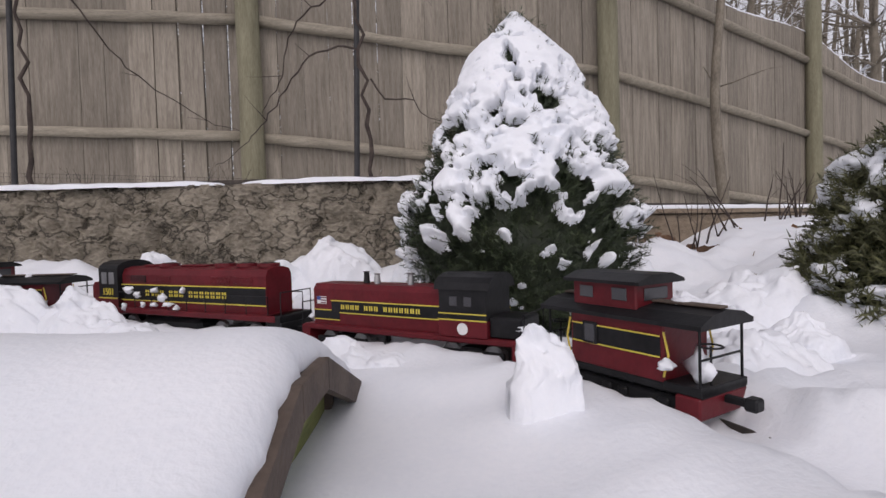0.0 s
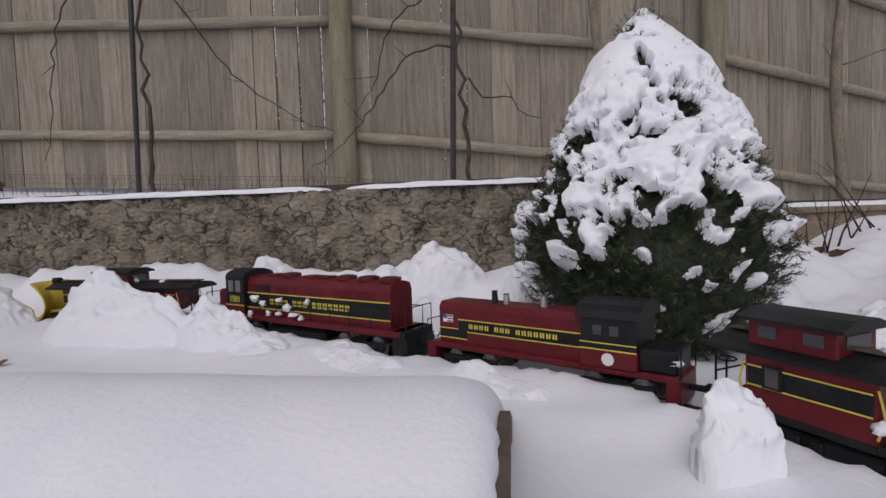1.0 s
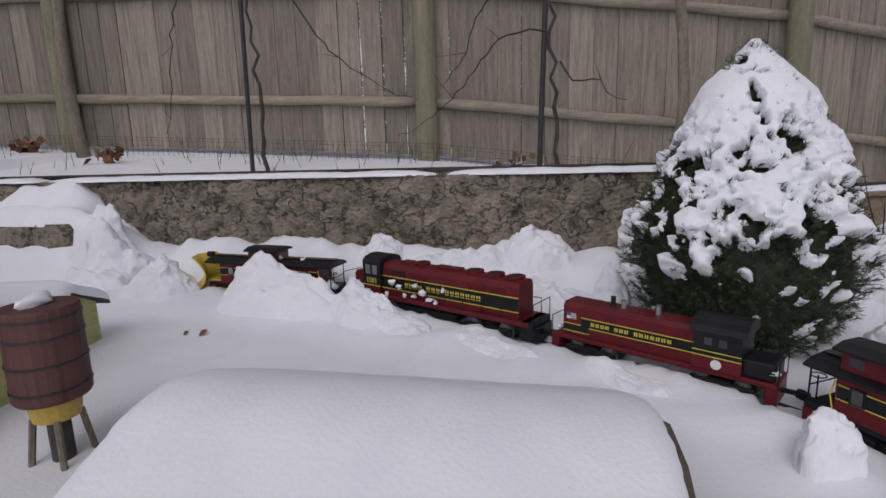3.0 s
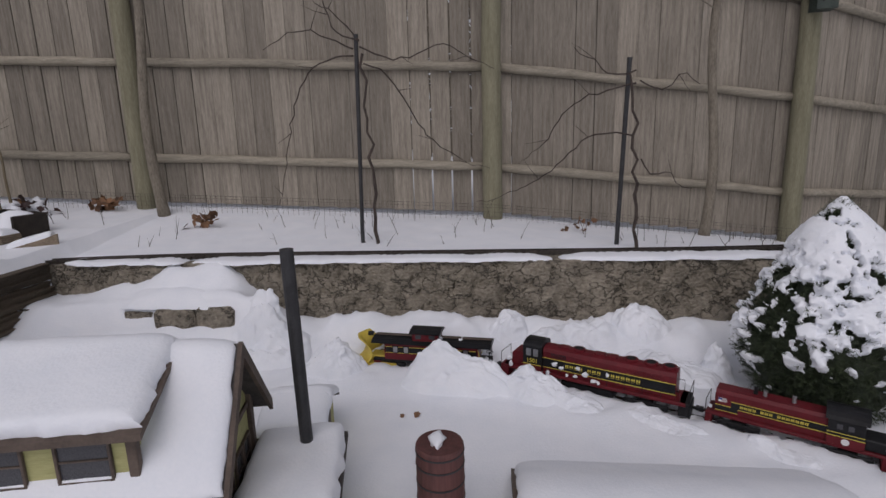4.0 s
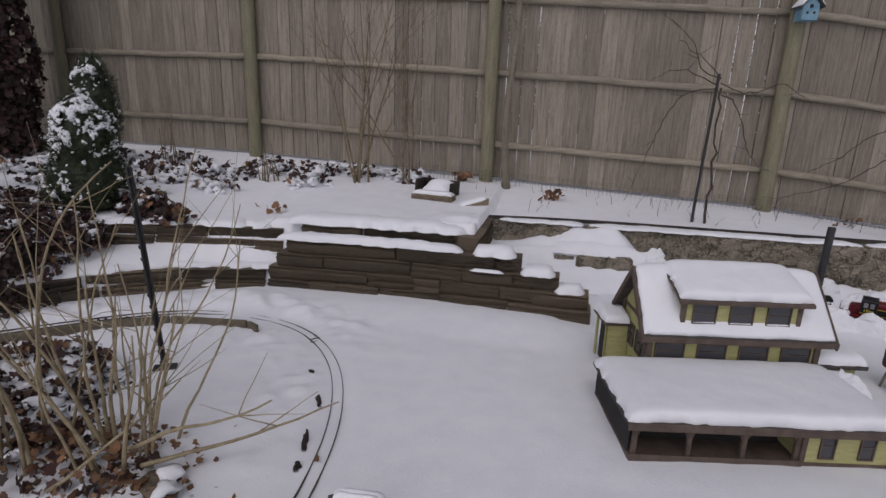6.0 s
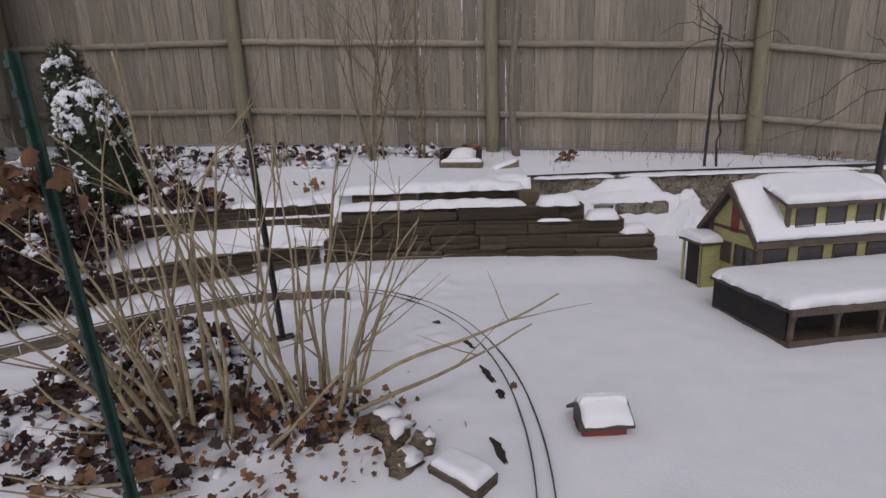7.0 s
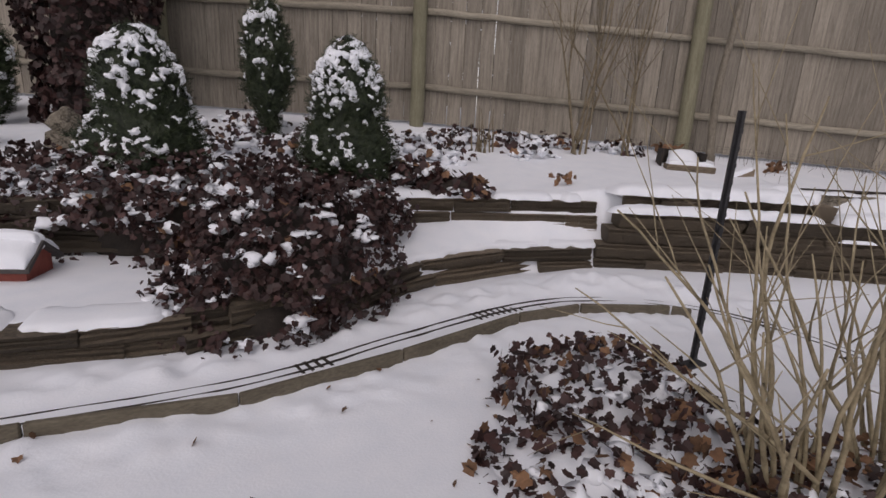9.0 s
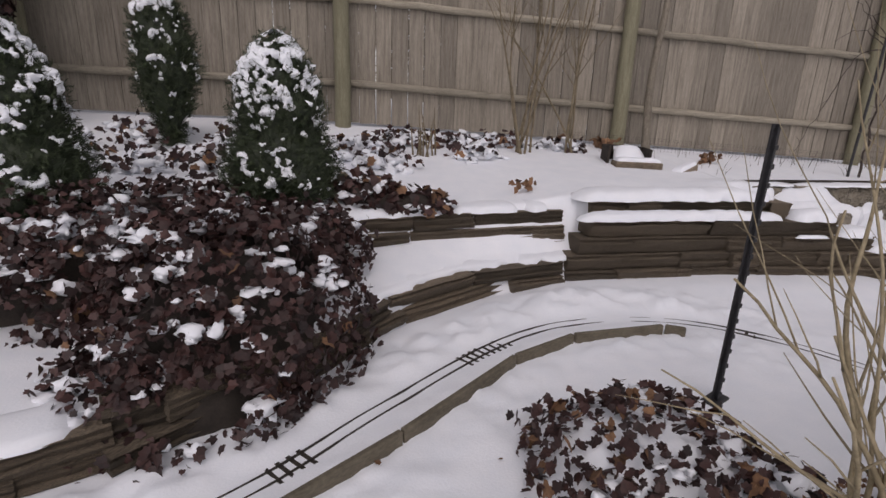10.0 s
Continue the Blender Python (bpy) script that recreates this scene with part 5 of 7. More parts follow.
def snow_heap(x, y, high, wide, deep, seed, turn=0.0, peak=(0.0, 0.0), blunt=0.75, label="rough heap of ploughed snow beside the track"):
    """A ragged heap of ploughed snow draped on the ground: peak shifts its top, blunt below 0.5 makes it a block."""
    n = 72
    u, v = np.meshgrid(np.linspace(-1.4, 1.4, n), np.linspace(-1.4, 1.4, n), indexing="ij")
    du, dv = u - peak[0], v - peak[1]
    ang = np.arctan2(dv, du)
    rim = 1 + 0.4 * (fbm(np.cos(ang) * 1.2 + seed * 1.7, np.sin(ang) * 1.2, seed, 2) - 0.5)
    far = np.hypot(du / (1 - np.sign(du) * peak[0]), dv / (1 - np.sign(dv) * peak[1])) / rim
    far = far + 0.4 * (fbm(u * 1.8 + seed, v * 1.8, seed, 4) - 0.5)
    h = np.clip(1 - far, 0, 1) ** blunt
    lumps = fbm(u * 2.3 + seed * 3, v * 2.3, seed + 2.0, 4) - 0.5
    crumbs = fbm(u * 9 + seed * 5, v * 9, seed + 4.0, 3) - 0.5
    h = h * (1 + 0.6 * lumps + 0.14 * crumbs) + 0.1 * crumbs * smooth(1.25, 0.9, far)
    c, s_ = math.cos(radians(turn)), math.sin(radians(turn))
    px, py = x + c * u * wide - s_ * v * deep, y + s_ * u * wide + c * v * deep
    z = lie(px, py) + high * h - 0.02 * smooth(0.95, 1.25, far)
    # crumbled sides
    bulge = 0.022 * np.clip(h * 2.5, 0, 1)
    px = px + bulge * (fbm(px * 30 + seed, py * 30, z * 38, 3) - 0.5) * 1.6
    py = py + bulge * (fbm(px * 30 + seed + 9, py * 30, z * 38, 3) - 0.5) * 1.6
    solo("snow_lump", raw_mesh("snow_lump", np.stack([px, py, z], -1).reshape(-1, 3), grid_faces(n, n), SNOW), SNOW, label, "snow", group="ploughed snow lumps")


# ---------------------------------------------------------------- model buildings
CREAM = material("pale_yellow_green_clapboard", (0.31, 0.30, 0.12), (0.46, 0.44, 0.21), 14, 0.75, 0.3, 60, (1, 1, 6), 0.4)
TRIM = material("dark_brown_trim", (0.055, 0.04, 0.032), (0.13, 0.095, 0.075), 20, 0.75, 0.3)
ROOFING = material("dark_roofing", (0.035, 0.03, 0.03), (0.09, 0.08, 0.075), 30, 0.9, 0.4)
# near-black that paints the shade inside porches, openings and holes; also the hut door
DARK_IN = material("dark_door_and_inner_shade", (0.012, 0.011, 0.011), (0.03, 0.028, 0.027), 10, 0.9, 0.1)
RED_TRIM = material("faded_red_paint", (0.17, 0.035, 0.025), (0.28, 0.07, 0.05), 20, 0.75, 0.3)
TANK_RED = material("dull_red_tank", (0.06, 0.022, 0.02), (0.12, 0.045, 0.04), 18, 0.7, 0.3, 50, (3, 3, 0.4))
YELLOW = material("old_yellow_paint", (0.42, 0.27, 0.05), (0.62, 0.44, 0.10), 18, 0.6, 0.2)
GREEN_WALL = material("olive_green_siding", (0.13, 0.15, 0.04), (0.24, 0.25, 0.09), 14, 0.75, 0.3, 60, (1, 1, 5))
BLUE_PAINT = material("weathered_blue_paint", (0.10, 0.22, 0.32), (0.22, 0.38, 0.48), 16, 0.75, 0.4)
DARK_GREEN = material("dark_green_birdhouse", (0.015, 0.025, 0.02), (0.05, 0.065, 0.055), 16, 0.7, 0.3)


def glass(name="window_glass"):
    m = bpy.data.materials.new(name)
    m.use_nodes = True
    b = m.node_tree.nodes["Principled BSDF"]
    noise_tex = m.node_tree.nodes.new("ShaderNodeTexNoise")
    noise_tex.inputs["Scale"].default_value = 30
    ramp = m.node_tree.nodes.new("ShaderNodeValToRGB")
    ramp.color_ramp.elements[0].color, ramp.color_ramp.elements[1].color = (0.02, 0.02, 0.024, 1), (0.10, 0.10, 0.11, 1)
    m.node_tree.links.new(noise_tex.outputs["Fac"], ramp.inputs["Fac"])
    m.node_tree.links.new(ramp.outputs[0], b.inputs["Base Color"])
    b.inputs["Roughness"].default_value = 0.12
    return m


GLASS = glass()


def pane_window(owner, m, u, w, half, high, v, out=-1, name="window"):
    """A framed window on a wall plane v, seen from the side out."""
    frame_m = Mesh(m)
    t = 0.006
    y0, y1 = sorted((v, v + out * 0.008))
    frame_m.box(u - half - t, u + half + t, y0, y1, w - t, w, 0.001)
    frame_m.box(u - half - t, u + half + t, y0, y1, w + high, w + high + t, 0.001)
    frame_m.box(u - half - t, u - half, y0, y1, w, w + high, 0.001)
    frame_m.box(u + half, u + half + t, y0, y1, w, w + high, 0.001)
    frame_m.box(u - half, u + half, y0 + 0.002, y1 - 0.002, w + high * 0.48, w + high * 0.48 + 0.004, 0.0005)
    win = part(name, frame_m, TRIM, owner, "dark brown window frame")
    g = Mesh(m)
    g.box(u - half, u + half, min(v, v + out * 0.003), max(v, v + out * 0.003), w, w + high, 0.0004)
    part("pane", g, GLASS, win, "dark glass pane")
    return win


def depot():
    o = (-2.495, 0.225, 0.0)
    M = pose(*o, 0, 0, 11.0)
    owner = thing("model_station", o, "yellow-green model railway station with brown trim under thick snow", "model house")
    U, V0, V1, E, R = 0.358, -0.15, 0.19, 0.345, 0.54
    body = Mesh(M)
    body.prism([(V0, -0.05), (V1, -0.05), (V1, E), (0.02, R - 0.01), (V0, E)], "x", -U, U)
    part("wall_shell", body, CREAM, owner, "pale yellow-green clapboard walls")
    # corner boards, sill and timbering
    for u in (-U, U):
        for v in (V0, V1):
            c = Mesh(M).box(u - 0.012, u + 0.012, v - 0.012, v + 0.012, -0.04, E, 0.002)
            part("corner_board", c, TRIM, owner)
        s = -1 if u < 0 else 1
        for v, w0, w1, wid in ((0.02, E - 0.04, R - 0.05, 0.026), (0.0, 0, 0, 0)):
            if wid:
                c = Mesh(M).box(min(u, u + s * 0.006), max(u, u + s * 0.006), v - wid, v + wid, w0, w1, 0.001)
                part("gable_timber", c, RED_TRIM, owner, "rust-red gable board")
        c = Mesh(M).box(min(u, u + s * 0.006), max(u, u + s * 0.006), V0, V1, E - 0.035, E - 0.02, 0.001)
        part("belt_board", c, TRIM, owner)
        side = M @ pose(0, 0, 0, 0, 0, 90 if u > 0 else -90)
        for v in (-0.1, -0.03, 0.06, 0.13):
            uu = v if u > 0 else -v
            pane_window(owner, side, uu, 0.15, 0.026, 0.095, -U, -1)
        d = Mesh(M).box(min(u, u + s * 0.006), max(u, u + s * 0.006), -0.12, 0.04, 0.0, 0.1, 0.001)
        part("side_door", d, TRIM, owner, "brown side door")
    for k in range(4):
        pane_window(owner, M, -0.27 + 0.18 * k, 0.188, 0.058, 0.062, V0)
    # main roof, two slopes
    for sgn in (-1, 1):
        vE = V0 - 0.045 if sgn < 0 else V1 + 0.045
        r = Mesh(M)
        dz = 0.05
        r.prism([(vE, E - dz), (0.02, R + 0.004), (0.02, R - 0.014), (vE, E - dz - 0.018)], "x", -U - 0.05, U + 0.05)
        part("roof_slope", r, ROOFING, owner)
        f = Mesh(M).box(-U - 0.054, U + 0.054, min(vE, vE + sgn * 0.006), max(vE, vE + sgn * 0.006), E - dz - 0.02, E - dz + 0.004, 0.001)
        part("fascia", f, TRIM, owner, "brown eaves board")
        for u in (-U - 0.05, U + 0.05):
            b = Mesh(M).prism([(vE, E - dz - 0.03), (vE, E - dz + 0.004), (0.02, R + 0.008), (0.02, R - 0.03)], "x", u - 0.005, u + 0.005)
            part("barge_board", b, TRIM, owner)
    part("roof_snow", roof_blanket(M, -U - 0.042, U + 0.042, [(V0 - 0.043, E - 0.046), (0.02, R + 0.004), (V1 + 0.043, E - 0.046)], 0.03, seed=4.0), SNOW, owner, "smooth thick snow blanket")
    # dormer
    du, dv, dw0, dw1 = 0.242, -0.168, 0.335, 0.465
    d = Mesh(M)
    d.prism([(dv, dw0 - 0.05), (0.02, dw0 + 0.05), (0.02, dw1 + 0.04), (dv, dw1)], "x", -du, du)
    dormer = part("dormer", d, CREAM, owner, "shed dormer with three windows")
    for u in (-du, du):
        part("corner_board", Mesh(M).box(u - 0.01, u + 0.01, dv - 0.006, dv + 0.012, dw0 - 0.02, dw1, 0.002), TRIM, dormer)
    part("sill", Mesh(M).box(-du, du, dv - 0.012, dv, dw0 - 0.015, dw0 - 0.004, 0.002), TRIM, dormer)
    for k in range(3):
        pane_window(owner, M, -0.155 + 0.155 * k, dw0 + 0.026, 0.045, 0.082, dv)
    r = Mesh(M)
    r.prism([(dv - 0.035, dw1), (0.03, R + 0.012), (0.03, R + 0.002), (dv - 0.035, dw1 - 0.014)], "x", -du - 0.035, du + 0.035)
    part("dormer_roof", r, TRIM, owner, "brown dormer roof edge")
    part("dormer_snow", roof_blanket(M, -du - 0.03, du + 0.03, [(dv - 0.032, dw1 + 0.002), (0.03, R + 0.012), (0.06, R - 0.02)], 0.038, seed=9.0), SNOW, owner, "smooth thick snow blanket")
    # front porch and wing under one shed roof
    P0, P1, PV, PE, PB, S1 = -0.57, 0.38, -0.60, 0.156, 0.152, 0.58
    r = Mesh(M)
    r.prism([(PV - 0.03, PE), (V0, PB), (V0, PB - 0.014), (PV - 0.03, PE - 0.014)], "x", P0 - 0.02, P1 + 0.02)
    part("porch_roof", r, ROOFING, owner)
    part("porch_fascia", Mesh(M).box(P0 - 0.022, P1 + 0.022, PV - 0.036, PV - 0.028, PE - 0.024, PE + 0.004, 0.001), TRIM, owner)
    part("porch_snow", roof_blanket(M, P0 - 0.018, P1 + 0.018, [(PV - 0.028, PE + 0.001), (V0 - 0.002, PB + 0.001)], 0.048, seed=2.0, n=90, power=14), SNOW, owner, "smooth thick snow blanket")
    part("porch_floor", Mesh(M).box(P0, P1, PV - 0.005, V0, -0.05, 0.012, 0.003), TRIM, owner)
    for k, u in enumerate((-0.55, -0.355, -0.16, 0.03)):
        p = Mesh(M)
        p.box(u - 0.009, u + 0.009, PV + 0.0, PV + 0.016, 0.01, PE - 0.012, 0.002)
        post = part("porch_post", p, TRIM, owner)
        for s in (-1, 1):
            if (k == 0 and s < 0) or (k == 3 and s > 0):
                continue
            b = Mesh(M).prism([(u + s * 0.006, 0.075), (u + s * 0.02, 0.112), (u + s * 0.05, 0.134), (u + s * 0.085, PE - 0.012), (u + s * 0.006, PE - 0.012)] if s > 0 else [(u + s * 0.006, PE - 0.012), (u + s * 0.085, PE - 0.012), (u + s * 0.05, 0.134), (u + s * 0.02, 0.112), (u + s * 0.006, 0.075)], "y", PV + 0.004, PV + 0.012)
            part("bracket", b, TRIM, post)
    # added dark sheet just behind the posts paints the shade inside the porch
    part("porch_shade_sheet", Mesh(M).box(-0.545, 0.03, PV + 0.11, PV + 0.115, -0.02, 0.146, 0.001), DARK_IN, owner, "dark added sheet standing in for shade inside the porch")
    part("porch_skirt", Mesh(M).box(P0, 0.045, PV - 0.012, PV - 0.006, -0.05, 0.022, 0.001), TRIM, owner, "brown board along the porch foot")
    # dark sheet added to close the end, so the porch looks shaded
    part("porch_shade_end", Mesh(M).box(P0 + 0.002, P0 + 0.008, PV + 0.02, V0, -0.05, 0.145, 0.001), DARK_IN, owner, "dark added sheet closing the porch end to keep it shaded")
    w = Mesh(M)
    w.prism([(PV, -0.05), (V0, -0.05), (V0, PB - 0.014), (PV, PE - 0.014)], "x", 0.045, P1)
    part("wing_wall", w, CREAM, owner, "pale yellow-green clapboard wing")
    for u in (0.13, 0.27):
        pane_window(owner, M, u, 0.035, 0.022, 0.095, PV)
    part("corner_board", Mesh(M).box(P1 - 0.01, P1 + 0.006, PV - 0.006, PV + 0.01, -0.04, PE - 0.016, 0.002), TRIM, owner)
    part("corner_board", Mesh(M).box(0.038, 0.058, PV - 0.006, PV + 0.01, -0.04, PE - 0.016, 0.002), TRIM, owner)
    # low wing beyond the gable
    w = Mesh(M).box(U + 0.002, S1, V0 + 0.04, 0.22, -0.05, 0.15, 0.002)
    part("side_wing", w, CREAM, owner)
    part("side_roof", Mesh(M).box(U + 0.014, S1 + 0.03, V0 + 0.01, 0.25, 0.153, 0.171, 0.002), ROOFING, owner)
    a = [M @ Vector(p) for p in ((U + 0.014, V0 + 0.015, 0.172), (S1 + 0.025, V0 + 0.015, 0.172), (S1 + 0.025, 0.245, 0.172), (U + 0.014, 0.245, 0.172))]
    part("side_snow", snow_slab(*a, 0.05, seed=6.0, power=9), SNOW, owner, "smooth thick snow blanket")
    drift = M @ Vector((0.48, V0 - 0.03, 0.0))
    snow_heap(drift.x, drift.y, 0.17, 0.16, 0.11, 51, 11, (0.0, 0.3), 0.5, "soft drift of snow banked against the station wing")
    # lean-to porch on the other gable
    for u0, u1, v0, v1 in ((-0.47, -0.458, 0.1, 0.115), (-0.47, -0.458, 0.25, 0.265), (-0.47, -0.36, 0.1, 0.11)):
        part("lean_to_wall", Mesh(M).box(u0, u1, v0, v1, -0.04, 0.225, 0.002), CREAM, owner, "small side porch wall")
    # dark block fills the side porch in place of its inner shade
    part("lean_to_shade", Mesh(M).box(-0.45, -0.37, 0.115, 0.25, -0.02, 0.215, 0.002), DARK_IN, owner, "dark block standing in for shade in the side porch doorway")
    part("lean_to_roof", Mesh(M).box(-0.485, -0.36, 0.085, 0.28, 0.226, 0.24, 0.002), TRIM, owner)
    a = [M @ Vector(p) for p in ((-0.485, 0.085, 0.241), (-0.362, 0.085, 0.241), (-0.362, 0.28, 0.241), (-0.485, 0.28, 0.241))]
    part("lean_to_snow", snow_slab(*a, 0.045, seed=16.0), SNOW, owner, "smooth thick snow blanket")
    # stove pipe through the low wing
    t0, t1 = Vector((-2.018, 0.46, 0.17)), Vector((-2.02, 0.44, 0.735))
    pipe = Mesh().tube([t0, t0.lerp(t1, 0.5), t1], 0.0165, 14)
    part("stack_pipe", pipe, BLACK, owner, "tall straight black pipe")
    # back shed
    o2 = (-2.16, 0.78, 0)
    M2 = pose(*o2, 0, 0, 7.5)
    shed = thing("model_shed", o2, "small yellow-green lean-to shed behind the station under snow", "model house")
    part("wall_shell", Mesh(M2).prism([(-0.1, -0.05), (0.12, -0.05), (0.12, 0.12), (0.01, 0.165), (-0.1, 0.12)], "x", -0.09, 0.09), CREAM, shed)
    for s in (-1, 1):
        vE = 0.01 + s * 0.14
        part("roof_slope", Mesh(M2).prism([(vE, 0.108), (0.01, 0.176), (0.01, 0.166), (vE, 0.098)], "x", -0.11, 0.11), ROOFING, shed)
        a = [M2 @ Vector(p) for p in ((-0.11, vE, 0.108), (0.11, vE, 0.108), (0.11, 0.01 - s * 0.02, 0.174), (-0.11, 0.01 - s * 0.02, 0.174))]
        part("roof_snow", snow_slab(*a, 0.035, seed=20.0 + s, n=24, m=24), SNOW, shed, "snow blanket")
    part("door", Mesh(M2).box(0.091, 0.095, -0.04, 0.04, -0.02, 0.1, 0.001), TRIM, shed)


def small_station():
    o = (-1.07, 0.37, 0.035)
    M = pose(*o, 0, 0, -2)
    owner = thing("model_building", o, "olive-green model freight house under a thick blanket of snow", "model house")
    U, E, R, W, F = 0.375, 0.008, 0.07, 0.20, 0.05
    part("wall_shell", Mesh(M).prism([(-W, -0.08), (W, -0.08), (W, E), (F, R - 0.014), (-F, R - 0.014), (-W, E)], "x", -U, U), GREEN_WALL, owner, "olive-green board walls")
    for u in (-U, U):
        s = -1 if u < 0 else 1
        for v in (-W, W):
            part("corner_board", Mesh(M).box(u - 0.009, u + 0.009, v - 0.009, v + 0.009, -0.07, E - 0.004, 0.002), TRIM, owner)
        part("gable_vent", Mesh(M).box(min(u, u + s * 0.005), max(u, u + s * 0.005), -0.012, 0.012, 0.03, 0.05, 0.001), DARK_IN, owner)
    for k in range(4):
        uu = -0.25 + k * 0.165
        part("arched_opening", Mesh(M).prism([(uu - 0.055, -0.03), (uu + 0.055, -0.03), (uu + 0.055, 0.0), (uu + 0.035, 0.012), (uu - 0.035, 0.012), (uu - 0.055, 0.0)], "y", -W - 0.006, -W - 0.0005), DARK_IN, owner, "dark arched opening")
    slope = (R - E) / (W - F)
    vE, zE = W + 0.05, E - 0.05 * slope
    part("roof_top", Mesh(M).box(-U - 0.03, U + 0.03, -F, F, R - 0.012, R, 0.001), ROOFING, owner)
    for s in (-1, 1):
        part("roof_slope", Mesh(M).prism([(s * vE, zE), (s * (F + 0.001), R), (s * (F + 0.001), R - 0.012), (s * vE, zE - 0.012)], "x", -U - 0.03, U + 0.03), ROOFING, owner)
        for u in (-U - 0.034, U + 0.034):
            part("barge_board", Mesh(M).prism([(s * vE, zE - 0.03), (s * vE, zE + 0.004), (s * F, R + 0.004), (s * F, R - 0.03)], "x", u - 0.006, u + 0.006), TRIM, owner, "dark purple-brown barge board")
    for u in (-U - 0.034, U + 0.034):
        part("gable_cap", Mesh(M).box(u - 0.006, u + 0.006, -F + 0.001, F - 0.001, R - 0.03, R + 0.004, 0.001), TRIM, owner, "dark purple-brown clipped gable board")
    part("roof_snow", roof_blanket(M, -U - 0.03, U + 0.03, [(-vE, zE + 0.003), (-F, R + 0.003), (F, R + 0.003), (vE, zE + 0.003)], 0.040, seed=30.0, n=110, m=80, power=16, round_off=0.05), SNOW, owner, "smooth thick snow blanket")


def water_tank():
    x, y = -1.66, 0.37
    owner = thing("model_water_tank", (x, y, 0), "small dark red water tank on yellow collar and wooden legs", "model water tank")
    part("tank", Mesh().tube([(x, y, 0.115), (x, y, 0.12), (x, y, 0.27), (x, y, 0.275)], [0.055, 0.058, 0.058, 0.056], 24), TANK_RED, owner, "dark red tank barrel")
    for z in (0.135, 0.18, 0.225, 0.257):
        part("hoop", Mesh().tube([(x, y, z), (x, y, z + 0.004)], 0.0595, 24), BLACK, owner)
    part("collar", Mesh().tube([(x, y, 0.077), (x, y, 0.115)], [0.036, 0.042], 16), YELLOW, owner, "chipped yellow collar")
    part("pipe", Mesh().tube([(x, y, -0.03), (x, y, 0.08)], 0.018, 12), ROOFING, owner)
    for k in range(4):
        a = math.radians(45 + 90 * k)
        part("leg", Mesh().tube([(x + 0.05 * math.cos(a), y + 0.05 * math.sin(a), -0.03), (x + 0.034 * math.cos(a), y + 0.034 * math.sin(a), 0.08)], 0.0055, 6), BARK, owner, "grey wooden leg")
    v, f = snow_bits(np.array([[x - 0.004, y, 0.28]]), np.array([0.03]), np.random.RandomState(2), 0.45)
    part("snow_cap", raw_mesh("snow_cap", v, f, SNOW), SNOW, owner, "round pad of snow")


def red_hut(x, y, turn, name, label, s=1.0):
    z = max(0.0, ground_at(x, y) - 0.005)
    M = pose(x, y, z, 0, 0, turn) @ Matrix.Diagonal((s, s, s, 1))
    owner = thing(name, (x, y, z), label, "model house")
    part("wall_shell", Mesh(M).prism([(-0.055, -0.04), (0.055, -0.04), (0.055, 0.05), (0, 0.085), (-0.055, 0.05)], "x", -0.075, 0.075), RED_TRIM, owner, "faded red walls")
    for sg in (-1, 1):
        vE = sg * 0.075
        part("roof_slope", Mesh(M).prism([(vE, 0.042), (0, 0.097), (0, 0.085), (vE, 0.03)], "x", -0.095, 0.095), ROOFING, owner)
        a = [M @ Vector(p) for p in ((-0.075, vE, 0.042), (0.09, vE, 0.042), (0.09, -sg * 0.02, 0.095), (-0.075, -sg * 0.02, 0.095))]
        part("roof_snow", snow_slab(*a, 0.035 * s, seed=40.0 + sg + x, n=26, m=26), SNOW, owner, "thick snow pad")
    part("door", Mesh(M).box(-0.079, -0.0755, -0.02, 0.02, -0.02, 0.04, 0.001), DARK_IN, owner)


def trough():
    x, y = -4.17, -1.24
    M = pose(x, y, 0, 0, 0, -38)
    owner = thing("stone_trough", (x, y, 0), "small dark stone trough filled with snow beside the track", "planter")
    m = Mesh(M)
    m.prism([(-0.035, -0.03), (0.035, -0.03), (0.045, 0.03), (-0.045, 0.03)], "x", -0.08, 0.08)
    part("body", m, STONE, owner)
    a = [M @ Vector(p) for p in ((-0.075, -0.04, 0.03), (0.075, -0.04, 0.03), (0.075, 0.04, 0.03), (-0.075, 0.04, 0.03))]
    part("snow_cap", snow_slab(*a, 0.03, n=20, m=20, seed=50.0), SNOW, owner, "pad of snow")


